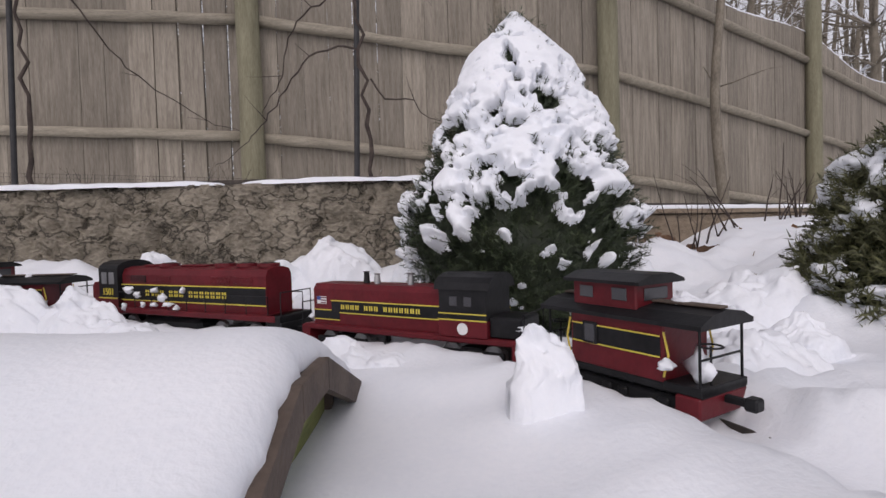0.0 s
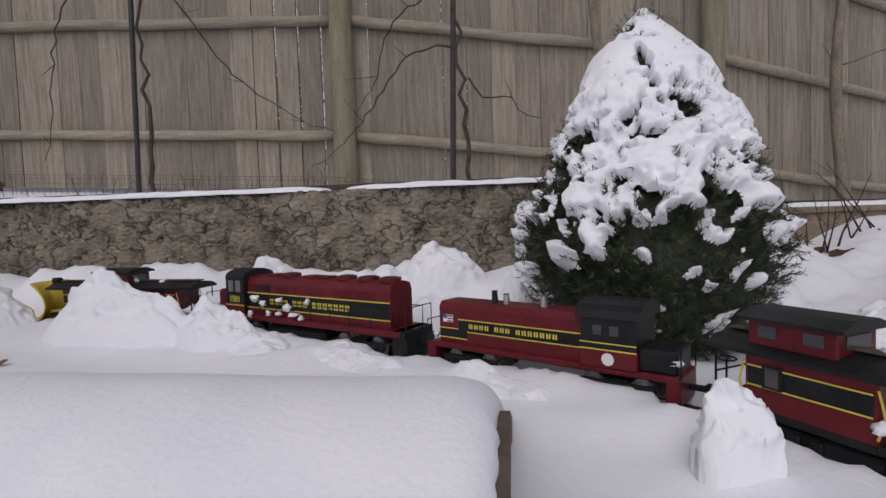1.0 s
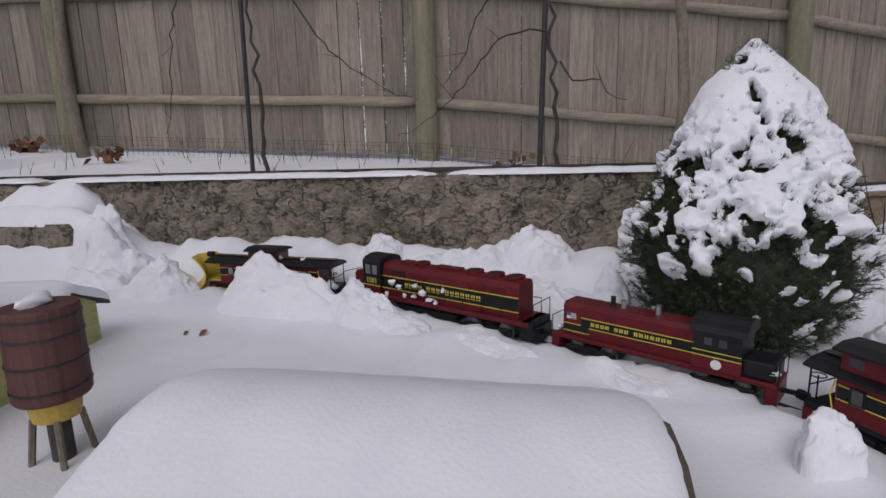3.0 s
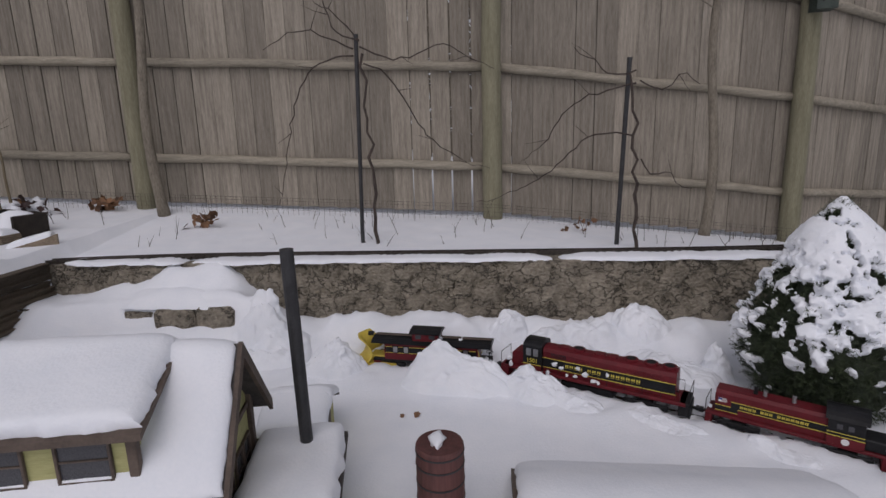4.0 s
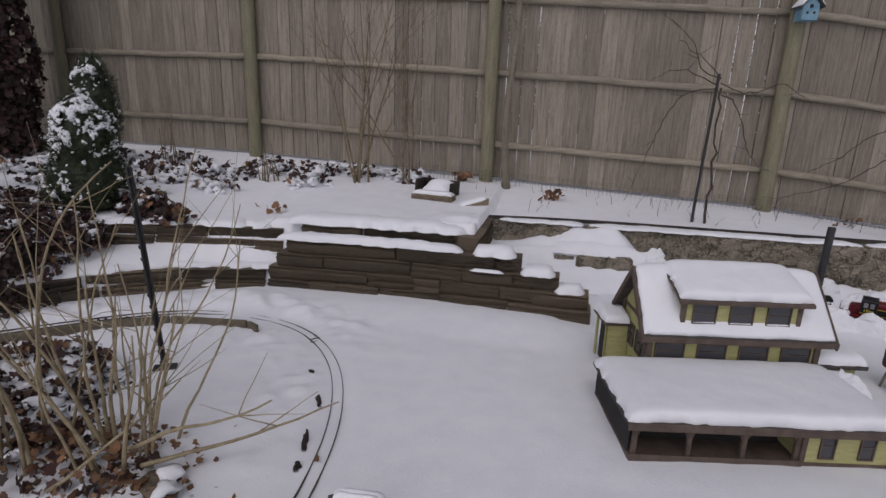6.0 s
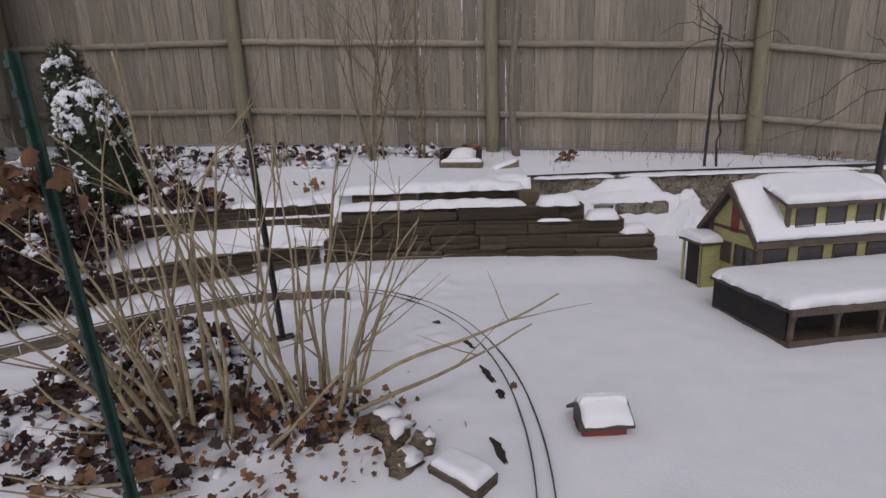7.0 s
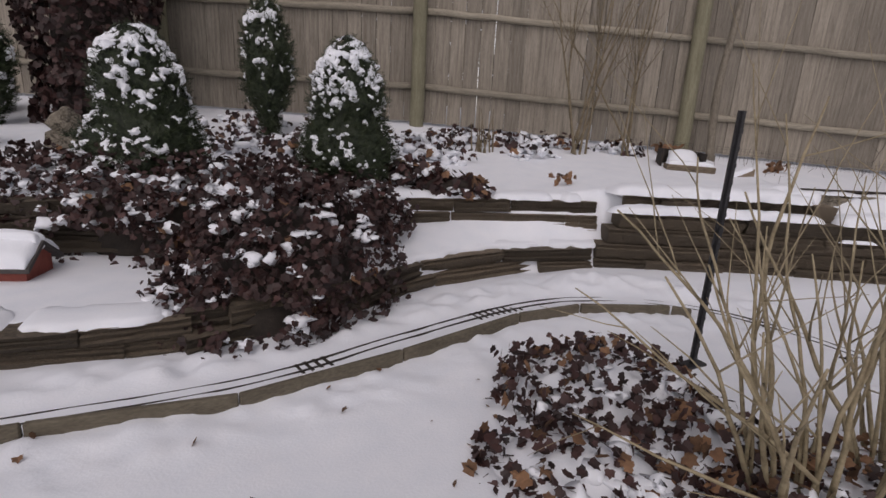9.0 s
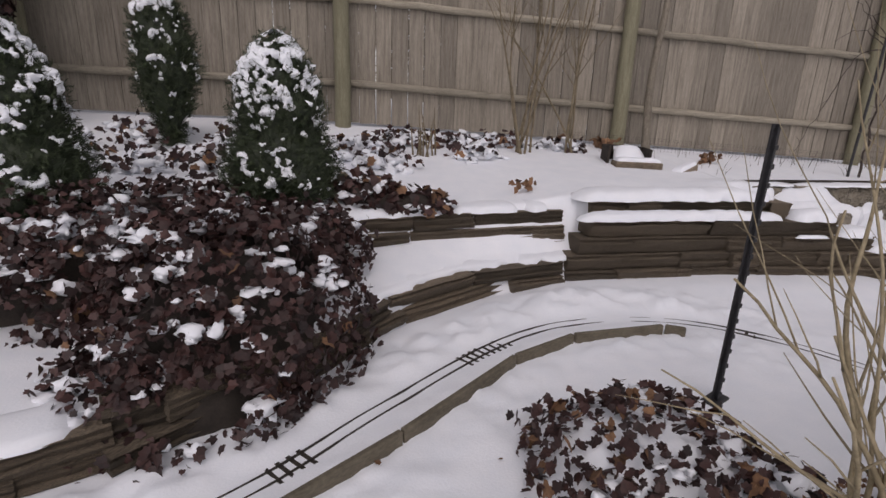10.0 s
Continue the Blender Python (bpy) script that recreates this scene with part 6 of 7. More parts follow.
def rocks():
    rng = np.random.RandomState(9)
    for x, y, s in ((-4.37, -1.08, 0.055), (-4.28, -1.12, 0.04), (-4.33, -1.2, 0.035), (-4.42, -1.0, 0.04), (-6.3, 1.3, 0.05)):
        z = ground_at(x, y)
        v, f = snow_bits(np.array([[x, y, z + 0.006]]), np.array([s]), rng, 0.8)
        o = solo("rock", raw_mesh("rock", v, f, STONE), STONE, "small dark rock half covered by snow", "rock", group="rocks by the bush")
        v, f = snow_bits(np.array([[x + 0.015, y + 0.01, z + s * 0.75]]), np.array([s * 0.75]), rng, 0.45)
        part("snow_cap", raw_mesh("snow_cap", v, f, SNOW), SNOW, o, "pad of snow")
    # stone ornament by the spruces
    x, y = -8.35, 1.0
    z = ground_at(x, y)
    v, f = snow_bits(np.array([[x, y, z + 0.05], [x + 0.02, y, z + 0.14], [x + 0.05, y - 0.02, z + 0.2]]), np.array([0.09, 0.07, 0.045]), rng, 1.0)
    solo("garden_statue", raw_mesh("garden_statue", v, f, CONCRETE), CONCRETE, "small worn grey stone garden figure in the snow", "statue", smooth_faces=True)
    # dark planter box by the fence
    x, y = -4.22, 1.98
    z = ground_at(x, y)
    M = pose(x, y, z, 0, 3, -10)
    owner = thing("planter_box", (x, y, z), "dark wooden planter box tipped in the snow, heaped with snow", "planter")
    for a, b, c, d in ((-0.16, -0.142, -0.1, 0.1), (0.142, 0.16, -0.1, 0.1), (-0.142, 0.142, 0.085, 0.1)):
        part("side", Mesh(M).box(a, b, c, d, -0.03, 0.12, 0.004), SHADE_STEM, owner)
    a = [M @ Vector(p) for p in ((-0.12, -0.13, 0.0), (0.14, -0.13, 0.0), (0.12, 0.07, 0.11), (-0.08, 0.07, 0.11))]
    part("snow_fill", snow_slab(*a, 0.055, n=24, m=24, seed=60.0, power=2.6, edge_power=0.8), SNOW, owner, "heaped snow")
    slab = thing("flat_slab", (x, y - 0.17, z), "flat dark slab lying before the planter box under snow", "slab")
    S = pose(x + 0.01, y - 0.17, z, 0, 1, -6)
    part("slab", Mesh(S).box(-0.17, 0.17, -0.06, 0.06, -0.02, 0.028, 0.006), STONE, slab)
    a = [S @ Vector(p) for p in ((-0.16, -0.045, 0.027), (0.16, -0.045, 0.027), (0.16, 0.055, 0.027), (-0.16, 0.055, 0.027))]
    part("snow_cap", snow_slab(*a, 0.03, n=24, m=16, seed=61.0), SNOW, slab, "pad of snow")
    # plank on edge where the stone meets the concrete
    end = thing("end_board", (-3.86, 1.72, 0.42), "short weathered brown board set on edge at the wall end", "board")
    E = pose(-3.86, 1.72, 0.42, 0, 0, 28)
    part("board", Mesh(E).prism([(-0.11, 0.0), (0.11, 0.0), (0.11, 0.14), (-0.11, 0.08)], "y", -0.012, 0.012), PLANK_WOOD, end)
    a = [E @ Vector(p) for p in ((-0.11, -0.014, 0.08), (0.09, -0.014, 0.132), (0.09, 0.05, 0.132), (-0.11, 0.06, 0.08))]
    part("snow_cap", snow_slab(*a, 0.03, n=20, m=12, seed=62.0), SNOW, end, "thin snow")


def birdhouse(x, y, z, mat, label, turn):
    M = pose(x, y, z, 0, 0, turn) @ Matrix.Diagonal((0.8, 0.8, 0.85, 1))
    owner = thing("birdhouse", (x, y, z), label, "birdhouse")
    part("box", Mesh(M).prism([(-0.075, 0), (0.075, 0), (0.075, 0.13), (0, 0.21), (-0.075, 0.13)], "y", -0.075, 0.06), mat, owner)
    part("entrance", Mesh(M).tube([(0, -0.0745, 0.115), (0, -0.0765, 0.115)], 0.018, 14), DARK_IN, owner, "round dark entrance hole")
    part("entrance", Mesh(M).tube([(-0.03, -0.0745, 0.06), (-0.03, -0.0765, 0.06)], 0.012, 12), DARK_IN, owner)
    part("entrance", Mesh(M).tube([(0.035, -0.0745, 0.06), (0.035, -0.0765, 0.06)], 0.012, 12), DARK_IN, owner)
    for s in (-1, 1):
        part("roof_board", Mesh(M).prism([(0, 0.215), (s * 0.11, 0.10), (s * 0.11, 0.115), (0, 0.23)], "y", -0.11, 0.08), ROOFING, owner)
        a = [M @ Vector(p) for p in ((0, -0.11, 0.23), (s * 0.105, -0.11, 0.117), (s * 0.105, 0.08, 0.117), (0, 0.08, 0.23))]
        part("snow_cap", snow_slab(*a, 0.02, n=16, m=16, seed=70.0 + s), SNOW, owner, "thin snow")


# ---------------------------------------------------------------- beyond the fence
def bare_tree(name, x, y, high, r, seed, label, group=""):
    rng = random.Random(seed)
    owner = thing(name, (x, y, 0.3), label, "tree", group)
    m = Mesh()
    n = 10
    pts = [(x + rng.gauss(0, 0.05) * k / 3, y + rng.gauss(0, 0.05) * k / 3, 0.0 + high * k / n) for k in range(n + 1)]
    m.tube(pts, [r * (1 - 0.75 * k / n) for k in range(n + 1)], 7)
    part("trunk", m, BARK, owner, smooth_faces=True)
    b, s = Mesh(), Mesh()
    for k in range(26):
        i = rng.randint(2, n)
        d = Vector((rng.gauss(0, 1), rng.gauss(0, 0.7), rng.uniform(0.0, 0.9)))
        start = Vector(pts[i])
        grow(b, start, d, rng.uniform(0.12, 0.3) * high, r * 0.28, rng, 2, 0.14, 4, 3, 0.15)
    part("crown", b, BARK, owner, "spreading bare branches", smooth_faces=True)
    for k in range(30):
        i = rng.randint(2, n)
        grow(s, Vector(pts[i]) + Vector((0, 0, 0.03)), Vector((rng.gauss(0, 1), rng.gauss(0, 0.7), rng.uniform(0, 0.7))), rng.uniform(0.1, 0.26) * high, r * 0.2, rng, 1, 0.14, 4, 3, 0.15)
    part("snowy_limb", s, SNOW, owner, "branches lined with snow", smooth_faces=True)
    return owner


def backwoods():
    rng = random.Random(77)
    for k in range(24):
        x = -7.5 + k * 0.85 + rng.uniform(-0.5, 0.5)
        y = rng.uniform(6.5, 13) + (2 if x > 2 else 0)
        bare_tree("bare_tree", x, y, rng.uniform(5, 8), rng.uniform(0.05, 0.12), 500 + k, "leafless tree with snow-lined branches behind the fence", "woods behind the fence")
    # far wood as one mass of stems
    owner = thing("far_wood", (0, 24, 0), "distant grey winter wood dusted with snow", "woods", kind="stuff")
    m, s = Mesh(), Mesh()
    for k in range(480):
        x, y = rng.uniform(-30, 30), rng.uniform(13, 27)
        h = rng.uniform(8, 13)
        m.tube([(x, y, 0), (x + rng.gauss(0, 0.2), y, h * 0.5), (x + rng.gauss(0, 0.4), y, h)], [0.12, 0.08, 0.02], 5)
        for q in range(5):
            z = rng.uniform(1.5, h * 0.9)
            grow(s if q == 0 else m, (x, y, z), (rng.gauss(0, 1), rng.gauss(0, 0.4), rng.uniform(0, 0.6)), rng.uniform(0.8, 2.2), 0.035, rng, 1, 0.15, 3, 4, 0.1)
    part("stems", m, BARK, owner)
    part("snowy_limbs", s, SNOW, owner)
    # the big ivy-clad trunk inside the garden
    x, y = -8.85, 2.05
    owner = thing("tree", (x, y, 0.6), "thick old tree trunk wrapped in dark ivy", "tree")
    part("trunk", Mesh().tube([(x, y, 0.3), (x, y, 1.0), (x + 0.05, y, 2.0), (x + 0.05, y, 4.0), (x, y, 6.0)], [0.34, 0.28, 0.25, 0.22, 0.18], 14), SHADE_STEM, owner, smooth_faces=True)
    nrng = np.random.RandomState(78)
    n = 7500
    a, z = nrng.rand(n) * 2 * np.pi, nrng.uniform(0.5, 4.2, n)
    r = 0.38 + 0.09 * nrng.rand(n) + 0.05 * np.sin(z * 5)
    p = np.stack([x + r * np.cos(a), y + r * np.sin(a), z], 1)
    v, f = leaf_cloud(p, np.stack([np.cos(a), np.sin(a), 0 * a], 1), 0.042 * nrng.uniform(0.6, 1.3, n), nrng)
    part("ivy", raw_mesh("ivy", v, f, IVY, False), IVY, owner, "dark ivy leaves")["kind"] = "stuff"
    # neighbour's house
    o = (-16.5, 10.5, 0)
    M = pose(*o, 0, 0, -12)
    owner = thing("neighbour_house", o, "grey-brown house with a snowy roof behind the fence", "house")
    part("wall", Mesh(M).prism([(-3, 0), (3, 0), (3, 3.0), (0, 5.2), (-3, 3.0)], "x", -4, 4), CURB, owner)
    for s in (-1, 1):
        part("roof", Mesh(M).prism([(s * 3.4, 2.75), (0, 5.3), (0, 5.15), (s * 3.4, 2.6)], "x", -4.3, 4.3), SNOW, owner, "snow-covered roof")
    for u in (-2.2, 0.0, 2.2):
        w = part("window", Mesh(M).box(u - 0.5, u + 0.5, -3.06, -3.0, 1.4, 2.6, 0.01), SNOW, owner, "white window frame")
        part("pane", Mesh(M).box(u - 0.42, u + 0.42, -3.09, -3.062, 1.48, 2.52, 0.01), GLASS, w)
    part("window", Mesh(M).box(4.0, 4.06, -0.6, 0.6, 1.6, 2.8, 0.01), GLASS, owner)


def wire_netting():
    owner = thing("wire_netting", (-2.0, 2.72, 0.5), "low strip of fine wire netting along the foot of the fence", "netting", kind="stuff")
    m = Mesh()
    xs = np.arange(-4.6, 0.6, 0.036)
    def at(x, h):
        y = float(np.interp(x, [p[0] for p in FENCE], [p[1] for p in FENCE])) - 0.1
        return (x, y, float(np.interp(x, [p[0] for p in FENCE], FENCE_GROUND)) + h)
    for x in xs:
        m.tube([at(x, -0.03), at(x, 0.1)], 0.001, 3, False)
    for h in (0.02, 0.05, 0.08, 0.1):
        m.tube([at(x, h) for x in xs[::4]], 0.001, 3, False)
    part("wires", m, RAIL, owner)


# ---------------------------------------------------------------- the train
MAROON = material("maroon_red_car_paint", (0.088, 0.007, 0.011), (0.145, 0.013, 0.019), 25, 0.42, 0.12, 120, spec=0.3)
CAR_BLACK = material("satin_black_car_paint", (0.006, 0.006, 0.007), (0.018, 0.018, 0.02), 25, 0.45, 0.12, 120, spec=0.25)
LETTER = material("yellow_lettering", (0.62, 0.50, 0.06), (0.72, 0.60, 0.10), 40, 0.6, 0.0)
PLOW = material("yellow_plow_paint", (0.55, 0.40, 0.05), (0.70, 0.55, 0.10), 22, 0.5, 0.2)
STEEL = material("grey_steel", (0.25, 0.25, 0.26), (0.45, 0.45, 0.46), 30, 0.35, 0.1, metal=0.8)
WHITE = material("white_marking", (0.7, 0.7, 0.7), (0.8, 0.8, 0.8), 30, 0.6, 0.0)
BLUE = material("blue_marking", (0.03, 0.05, 0.2), (0.05, 0.08, 0.3), 30, 0.6, 0.0)

TRACK_DENSE = spline(TRACK, 0.005)


def on_track(s):
    """Pose at s metres along the track, facing back along it (towards its start)."""
    i = int(np.clip(s / 0.005, 2, len(TRACK_DENSE) - 3))
    p = TRACK_DENSE[i]
    d = TRACK_DENSE[max(i - 20, 0)] - TRACK_DENSE[min(i + 20, len(TRACK_DENSE) - 1)]
    return pose(p[0], p[1], TRACK_Z, 0, 0, math.degrees(math.atan2(d[1], d[0])))


def track_s(x):
    return float(np.argmin(np.hypot(TRACK_DENSE[:, 0] - x[0], TRACK_DENSE[:, 1] - x[1])) * 0.005)


def wheels(owner, M, centre, axles, r=0.019):
    frame_m = Mesh(M)
    for s in (-1, 1):
        frame_m.box(centre + axles[0] - 0.022, centre + axles[-1] + 0.022, s * 0.034 - 0.005, s * 0.034 + 0.005, 0.012, 0.03, 0.003)
    frame_m.box(centre - 0.02, centre + 0.02, -0.034, 0.034, 0.018, 0.034, 0.003)
    truck = part("truck", frame_m, CAR_BLACK, owner, "black wheel truck")
    for a in axles:
        w = Mesh(M)
        for s in (-1, 1):
            w.tube([(centre + a, s * 0.020, r), (centre + a, s * 0.026, r)], [r + 0.003, r], 16)
            w.tube([(centre + a, s * 0.026, r), (centre + a, s * 0.0265, r)], [r * 0.7, r * 0.55], 16)
        w.tube([(centre + a, -0.03, r), (centre + a, 0.03, r)], 0.003, 6)
        part("wheelset", w, STEEL, truck)
        for s in (-1, 1):
            j = Mesh(M).box(centre + a - 0.007, centre + a + 0.007, s * 0.038 - 0.005, s * 0.038 + 0.005, 0.014, 0.026, 0.002)
            part("journal_box", j, CAR_BLACK, truck)


def rail_line(owner, name, mat, M, pts, r=0.0013, label=""):
    part(name, Mesh(M).tube(pts, r, 5), mat, owner, label)


def stripe(owner, M, u0, u1, w0, w1, half, mat=LETTER, name="stripe", both=True):
    for s in ((-1, 1) if both else (1,)):
        part(name, Mesh(M).box(u0, u1, min(s * half, s * (half + 0.0008)), max(s * half, s * (half + 0.0008)), w0, w1, 0.0002), mat, owner)


def block_letters(owner, M, u_start, w0, high, words, half, wide):
    """Company lettering as plain blocks, one per letter."""
    u = u_start
    for n in words:
        m = Mesh(M)
        for k in range(n):
            for a in (0.0, 0.42):
                m.box(u - wide * (a + 0.26), u - wide * a, half, half + 0.0009, w0, w0 + high, 0.0002)
            u -= wide
        part("lettering", m, LETTER, owner, "yellow block lettering")
        u -= wide * 0.8


def number_text(owner, M, text, size, mat):
    """Raised figures on a cab side: M's x runs along the words, its y up them."""
    curve = bpy.data.curves.new("figures", "FONT")
    curve.body, curve.size, curve.extrude, curve.align_x = text, size, 0.0004, "CENTER"
    curve.offset = size * 0.012
    tmp = bpy.data.objects.new("figures", curve)
    scene.collection.objects.link(tmp)
    me = bpy.data.meshes.new_from_object(tmp.evaluated_get(bpy.context.evaluated_depsgraph_get()))
    bpy.data.objects.remove(tmp)
    me.transform(M)
    me.materials.clear()
    me.materials.append(mat)
    part("figures", me, mat, owner, "yellow road number 1501")


SIDE = Matrix(((-1, 0, 0, 0), (0, 0, 1, 0), (0, 1, 0, 0), (0, 0, 0, 1)))


def roof_arc(half, w0, rise, n=8):
    return [(half * math.cos(math.pi * k / n), w0 + rise * math.sin(math.pi * k / n)) for k in range(n + 1)]


def hand_rails(owner, M, u0, u1, half, w0, w1, posts=7):
    for s in (-1, 1):
        rail_line(owner, "handrail", CAR_BLACK, M, [(u0, s * half, w0), (u0, s * half, w1), (u1, s * half, w1), (u1, s * half, w0)], 0.0012)
        for k in range(1, posts):
            u = u0 + (u1 - u0) * k / posts
            rail_line(owner, "stanchion", CAR_BLACK, M, [(u, s * half, w0), (u, s * half, w1)], 0.001)


def coupler(owner, M, u, s):
    m = Mesh(M)
    m.box(min(u, u + s * 0.03), max(u, u + s * 0.03), -0.004, 0.004, 0.026, 0.034, 0.001)
    m.box(min(u + s * 0.022, u + s * 0.036), max(u + s * 0.022, u + s * 0.036), -0.009, 0.007, 0.023, 0.037, 0.002)
    part("coupler", m, CAR_BLACK, owner)


def snow_on(owner, M, spots, seed):
    pts = np.array([tuple(M @ Vector(p[:3])) for p in spots])
    rng = np.random.RandomState(seed)
    for q, p in zip(pts, spots):
        v, f = snow_bits(q[None] + rng.normal(0, p[3] * 0.3, (1, 3)), np.array([p[3] * rng.uniform(0.45, 0.85)]), rng, 0.8)
        part("snow_clod", raw_mesh("snow_clod", v, f, SNOW), SNOW, owner, "clinging snow")


def road_engine(M, loc):
    """Four-axle road switcher, 0.62 long, nose at +u."""
    L = 0.31
    o = thing("model_locomotive", loc, "maroon and black model diesel locomotive with snow on its rails", "model train")
    part("underframe", Mesh(M).box(-L + 0.01, L - 0.01, -0.047, 0.047, 0.046, 0.058, 0.002), MAROON, o, "maroon side sill")
    part("fuel_tank", Mesh(M).box(-0.09, 0.09, -0.036, 0.036, 0.012, 0.04, 0.008), CAR_BLACK, o, "black fuel tank")
    hood = Mesh(M).prism([(-0.033, 0.058), (0.033, 0.058), (0.033, 0.128), (0.028, 0.140), (0.012, 0.145), (-0.012, 0.145), (-0.028, 0.140), (-0.033, 0.128)], "x", -0.27, 0.155)
    part("long_hood", hood, MAROON, o, "maroon engine hood")
    part("hood_band", Mesh(M).box(-0.268, 0.155, -0.0338, 0.0338, 0.074, 0.106, 0.0005), CAR_BLACK, o, "black lettering band")
    for w in (0.0725, 0.106):
        stripe(o, M, -0.27, 0.157, w, w + 0.0022, 0.034)
    block_letters(o, M, 0.075, 0.084, 0.0125, (4, 3, 7), 0.0344, 0.0158)
    for u in (0.10, -0.15, -0.21, 0.02):
        part("grille", Mesh(M).box(u - 0.026, u + 0.026, -0.0345, 0.0345, 0.112, 0.127, 0.001), CAR_BLACK if u > 0.05 else MAROON, o, "louvred grille")
        for k in range(5):
            part("louvre", Mesh(M).box(u - 0.024, u + 0.024, -0.0352, 0.0352, 0.1135 + k * 0.0027, 0.1145 + k * 0.0027, 0.0002), MAROON, o)
    for u in (0.04, -0.13, -0.19, -0.245):
        f = part("roof_fan", Mesh(M).tube([(u, 0, 0.144), (u, 0, 0.151), (u, 0, 0.1515)], [0.021, 0.021, 0.017], 18), MAROON, o)
        part("fan_grille", Mesh(M).tube([(u, 0, 0.1515), (u, 0, 0.1525)], [0.015, 0.014], 12), CAR_BLACK, f)
    for u in (0.09, -0.03, -0.07):
        part("roof_hatch", Mesh(M).box(u - 0.018, u + 0.018, -0.015, 0.015, 0.144, 0.149, 0.002), MAROON, o)
    cab = Mesh(M).prism([(-0.043, 0.058), (0.043, 0.058), (0.043, 0.142), *[(x, z) for x, z in roof_arc(0.043, 0.142, 0.018)][1:-1], (-0.043, 0.142)], "x", 0.157, 0.225)
    part("cab", cab, CAR_BLACK, o, "black driver's cab")
    part("cab_skirt", Mesh(M).box(0.157, 0.226, -0.0436, 0.0436, 0.058, 0.076, 0.0005), MAROON, o)
    stripe(o, M, 0.157, 0.226, 0.076, 0.0785, 0.0438)
    number_text(o, M @ Matrix.Translation((0.191, 0.0438, 0.084)) @ SIDE, "1501", 0.021, LETTER)
    for s in (-1, 1):
        for u in (0.178, 0.204):
            part("cab_window", Mesh(M).box(u - 0.009, u + 0.009, min(s * 0.043, s * 0.0445), max(s * 0.043, s * 0.0445), 0.108, 0.134, 0.0004), STEEL, o, "cab side window")
    part("windscreen", Mesh(M).box(0.2251, 0.2265, -0.032, 0.032, 0.118, 0.138, 0.0004), GLASS, o)
    part("short_nose", Mesh(M).prism([(0.225, 0.058), (0.272, 0.058), (0.272, 0.1), (0.264, 0.11), (0.225, 0.112)], "y", -0.03, 0.03), MAROON, o, "maroon short nose")
    part("nose_light", Mesh(M).tube([(0.272, 0, 0.088), (0.276, 0, 0.088)], 0.007, 12), WHITE, o)
    for s in (-1, 1):
        e = s * L
        part("end_step", Mesh(M).box(min(e, e - s * 0.03), max(e, e - s * 0.03), -0.045, 0.045, 0.014, 0.058, 0.002), MAROON if s > 0 else CAR_BLACK, o)
        part("pilot", Mesh(M).box(min(e, e + s * 0.004), max(e, e + s * 0.004), -0.044, 0.044, 0.008, 0.045, 0.001), CAR_BLACK, o)
        coupler(o, M, e, s)
        wheels(o, M, s * 0.185, (-0.045, 0.045))
        rail_line(o, "end_rail", CAR_BLACK, M, [(e, -0.04, 0.058), (e, -0.04, 0.1), (e, 0.04, 0.1), (e, 0.04, 0.058)], 0.0013)
    hand_rails(o, M, -0.285, 0.15, 0.046, 0.058, 0.092, 8)
    snow_on(o, M, [(0.13 - 0.022 * k, 0.048 + 0.004 * (k % 2), 0.062 + 0.012 * ((k * 7) % 4), 0.010 + 0.002 * (k % 3)) for k in range(10)] + [(0.29, 0.03, 0.07, 0.02), (0.29, -0.01, 0.062, 0.025), (0.27, 0.04, 0.062, 0.015)], 4)
    return o


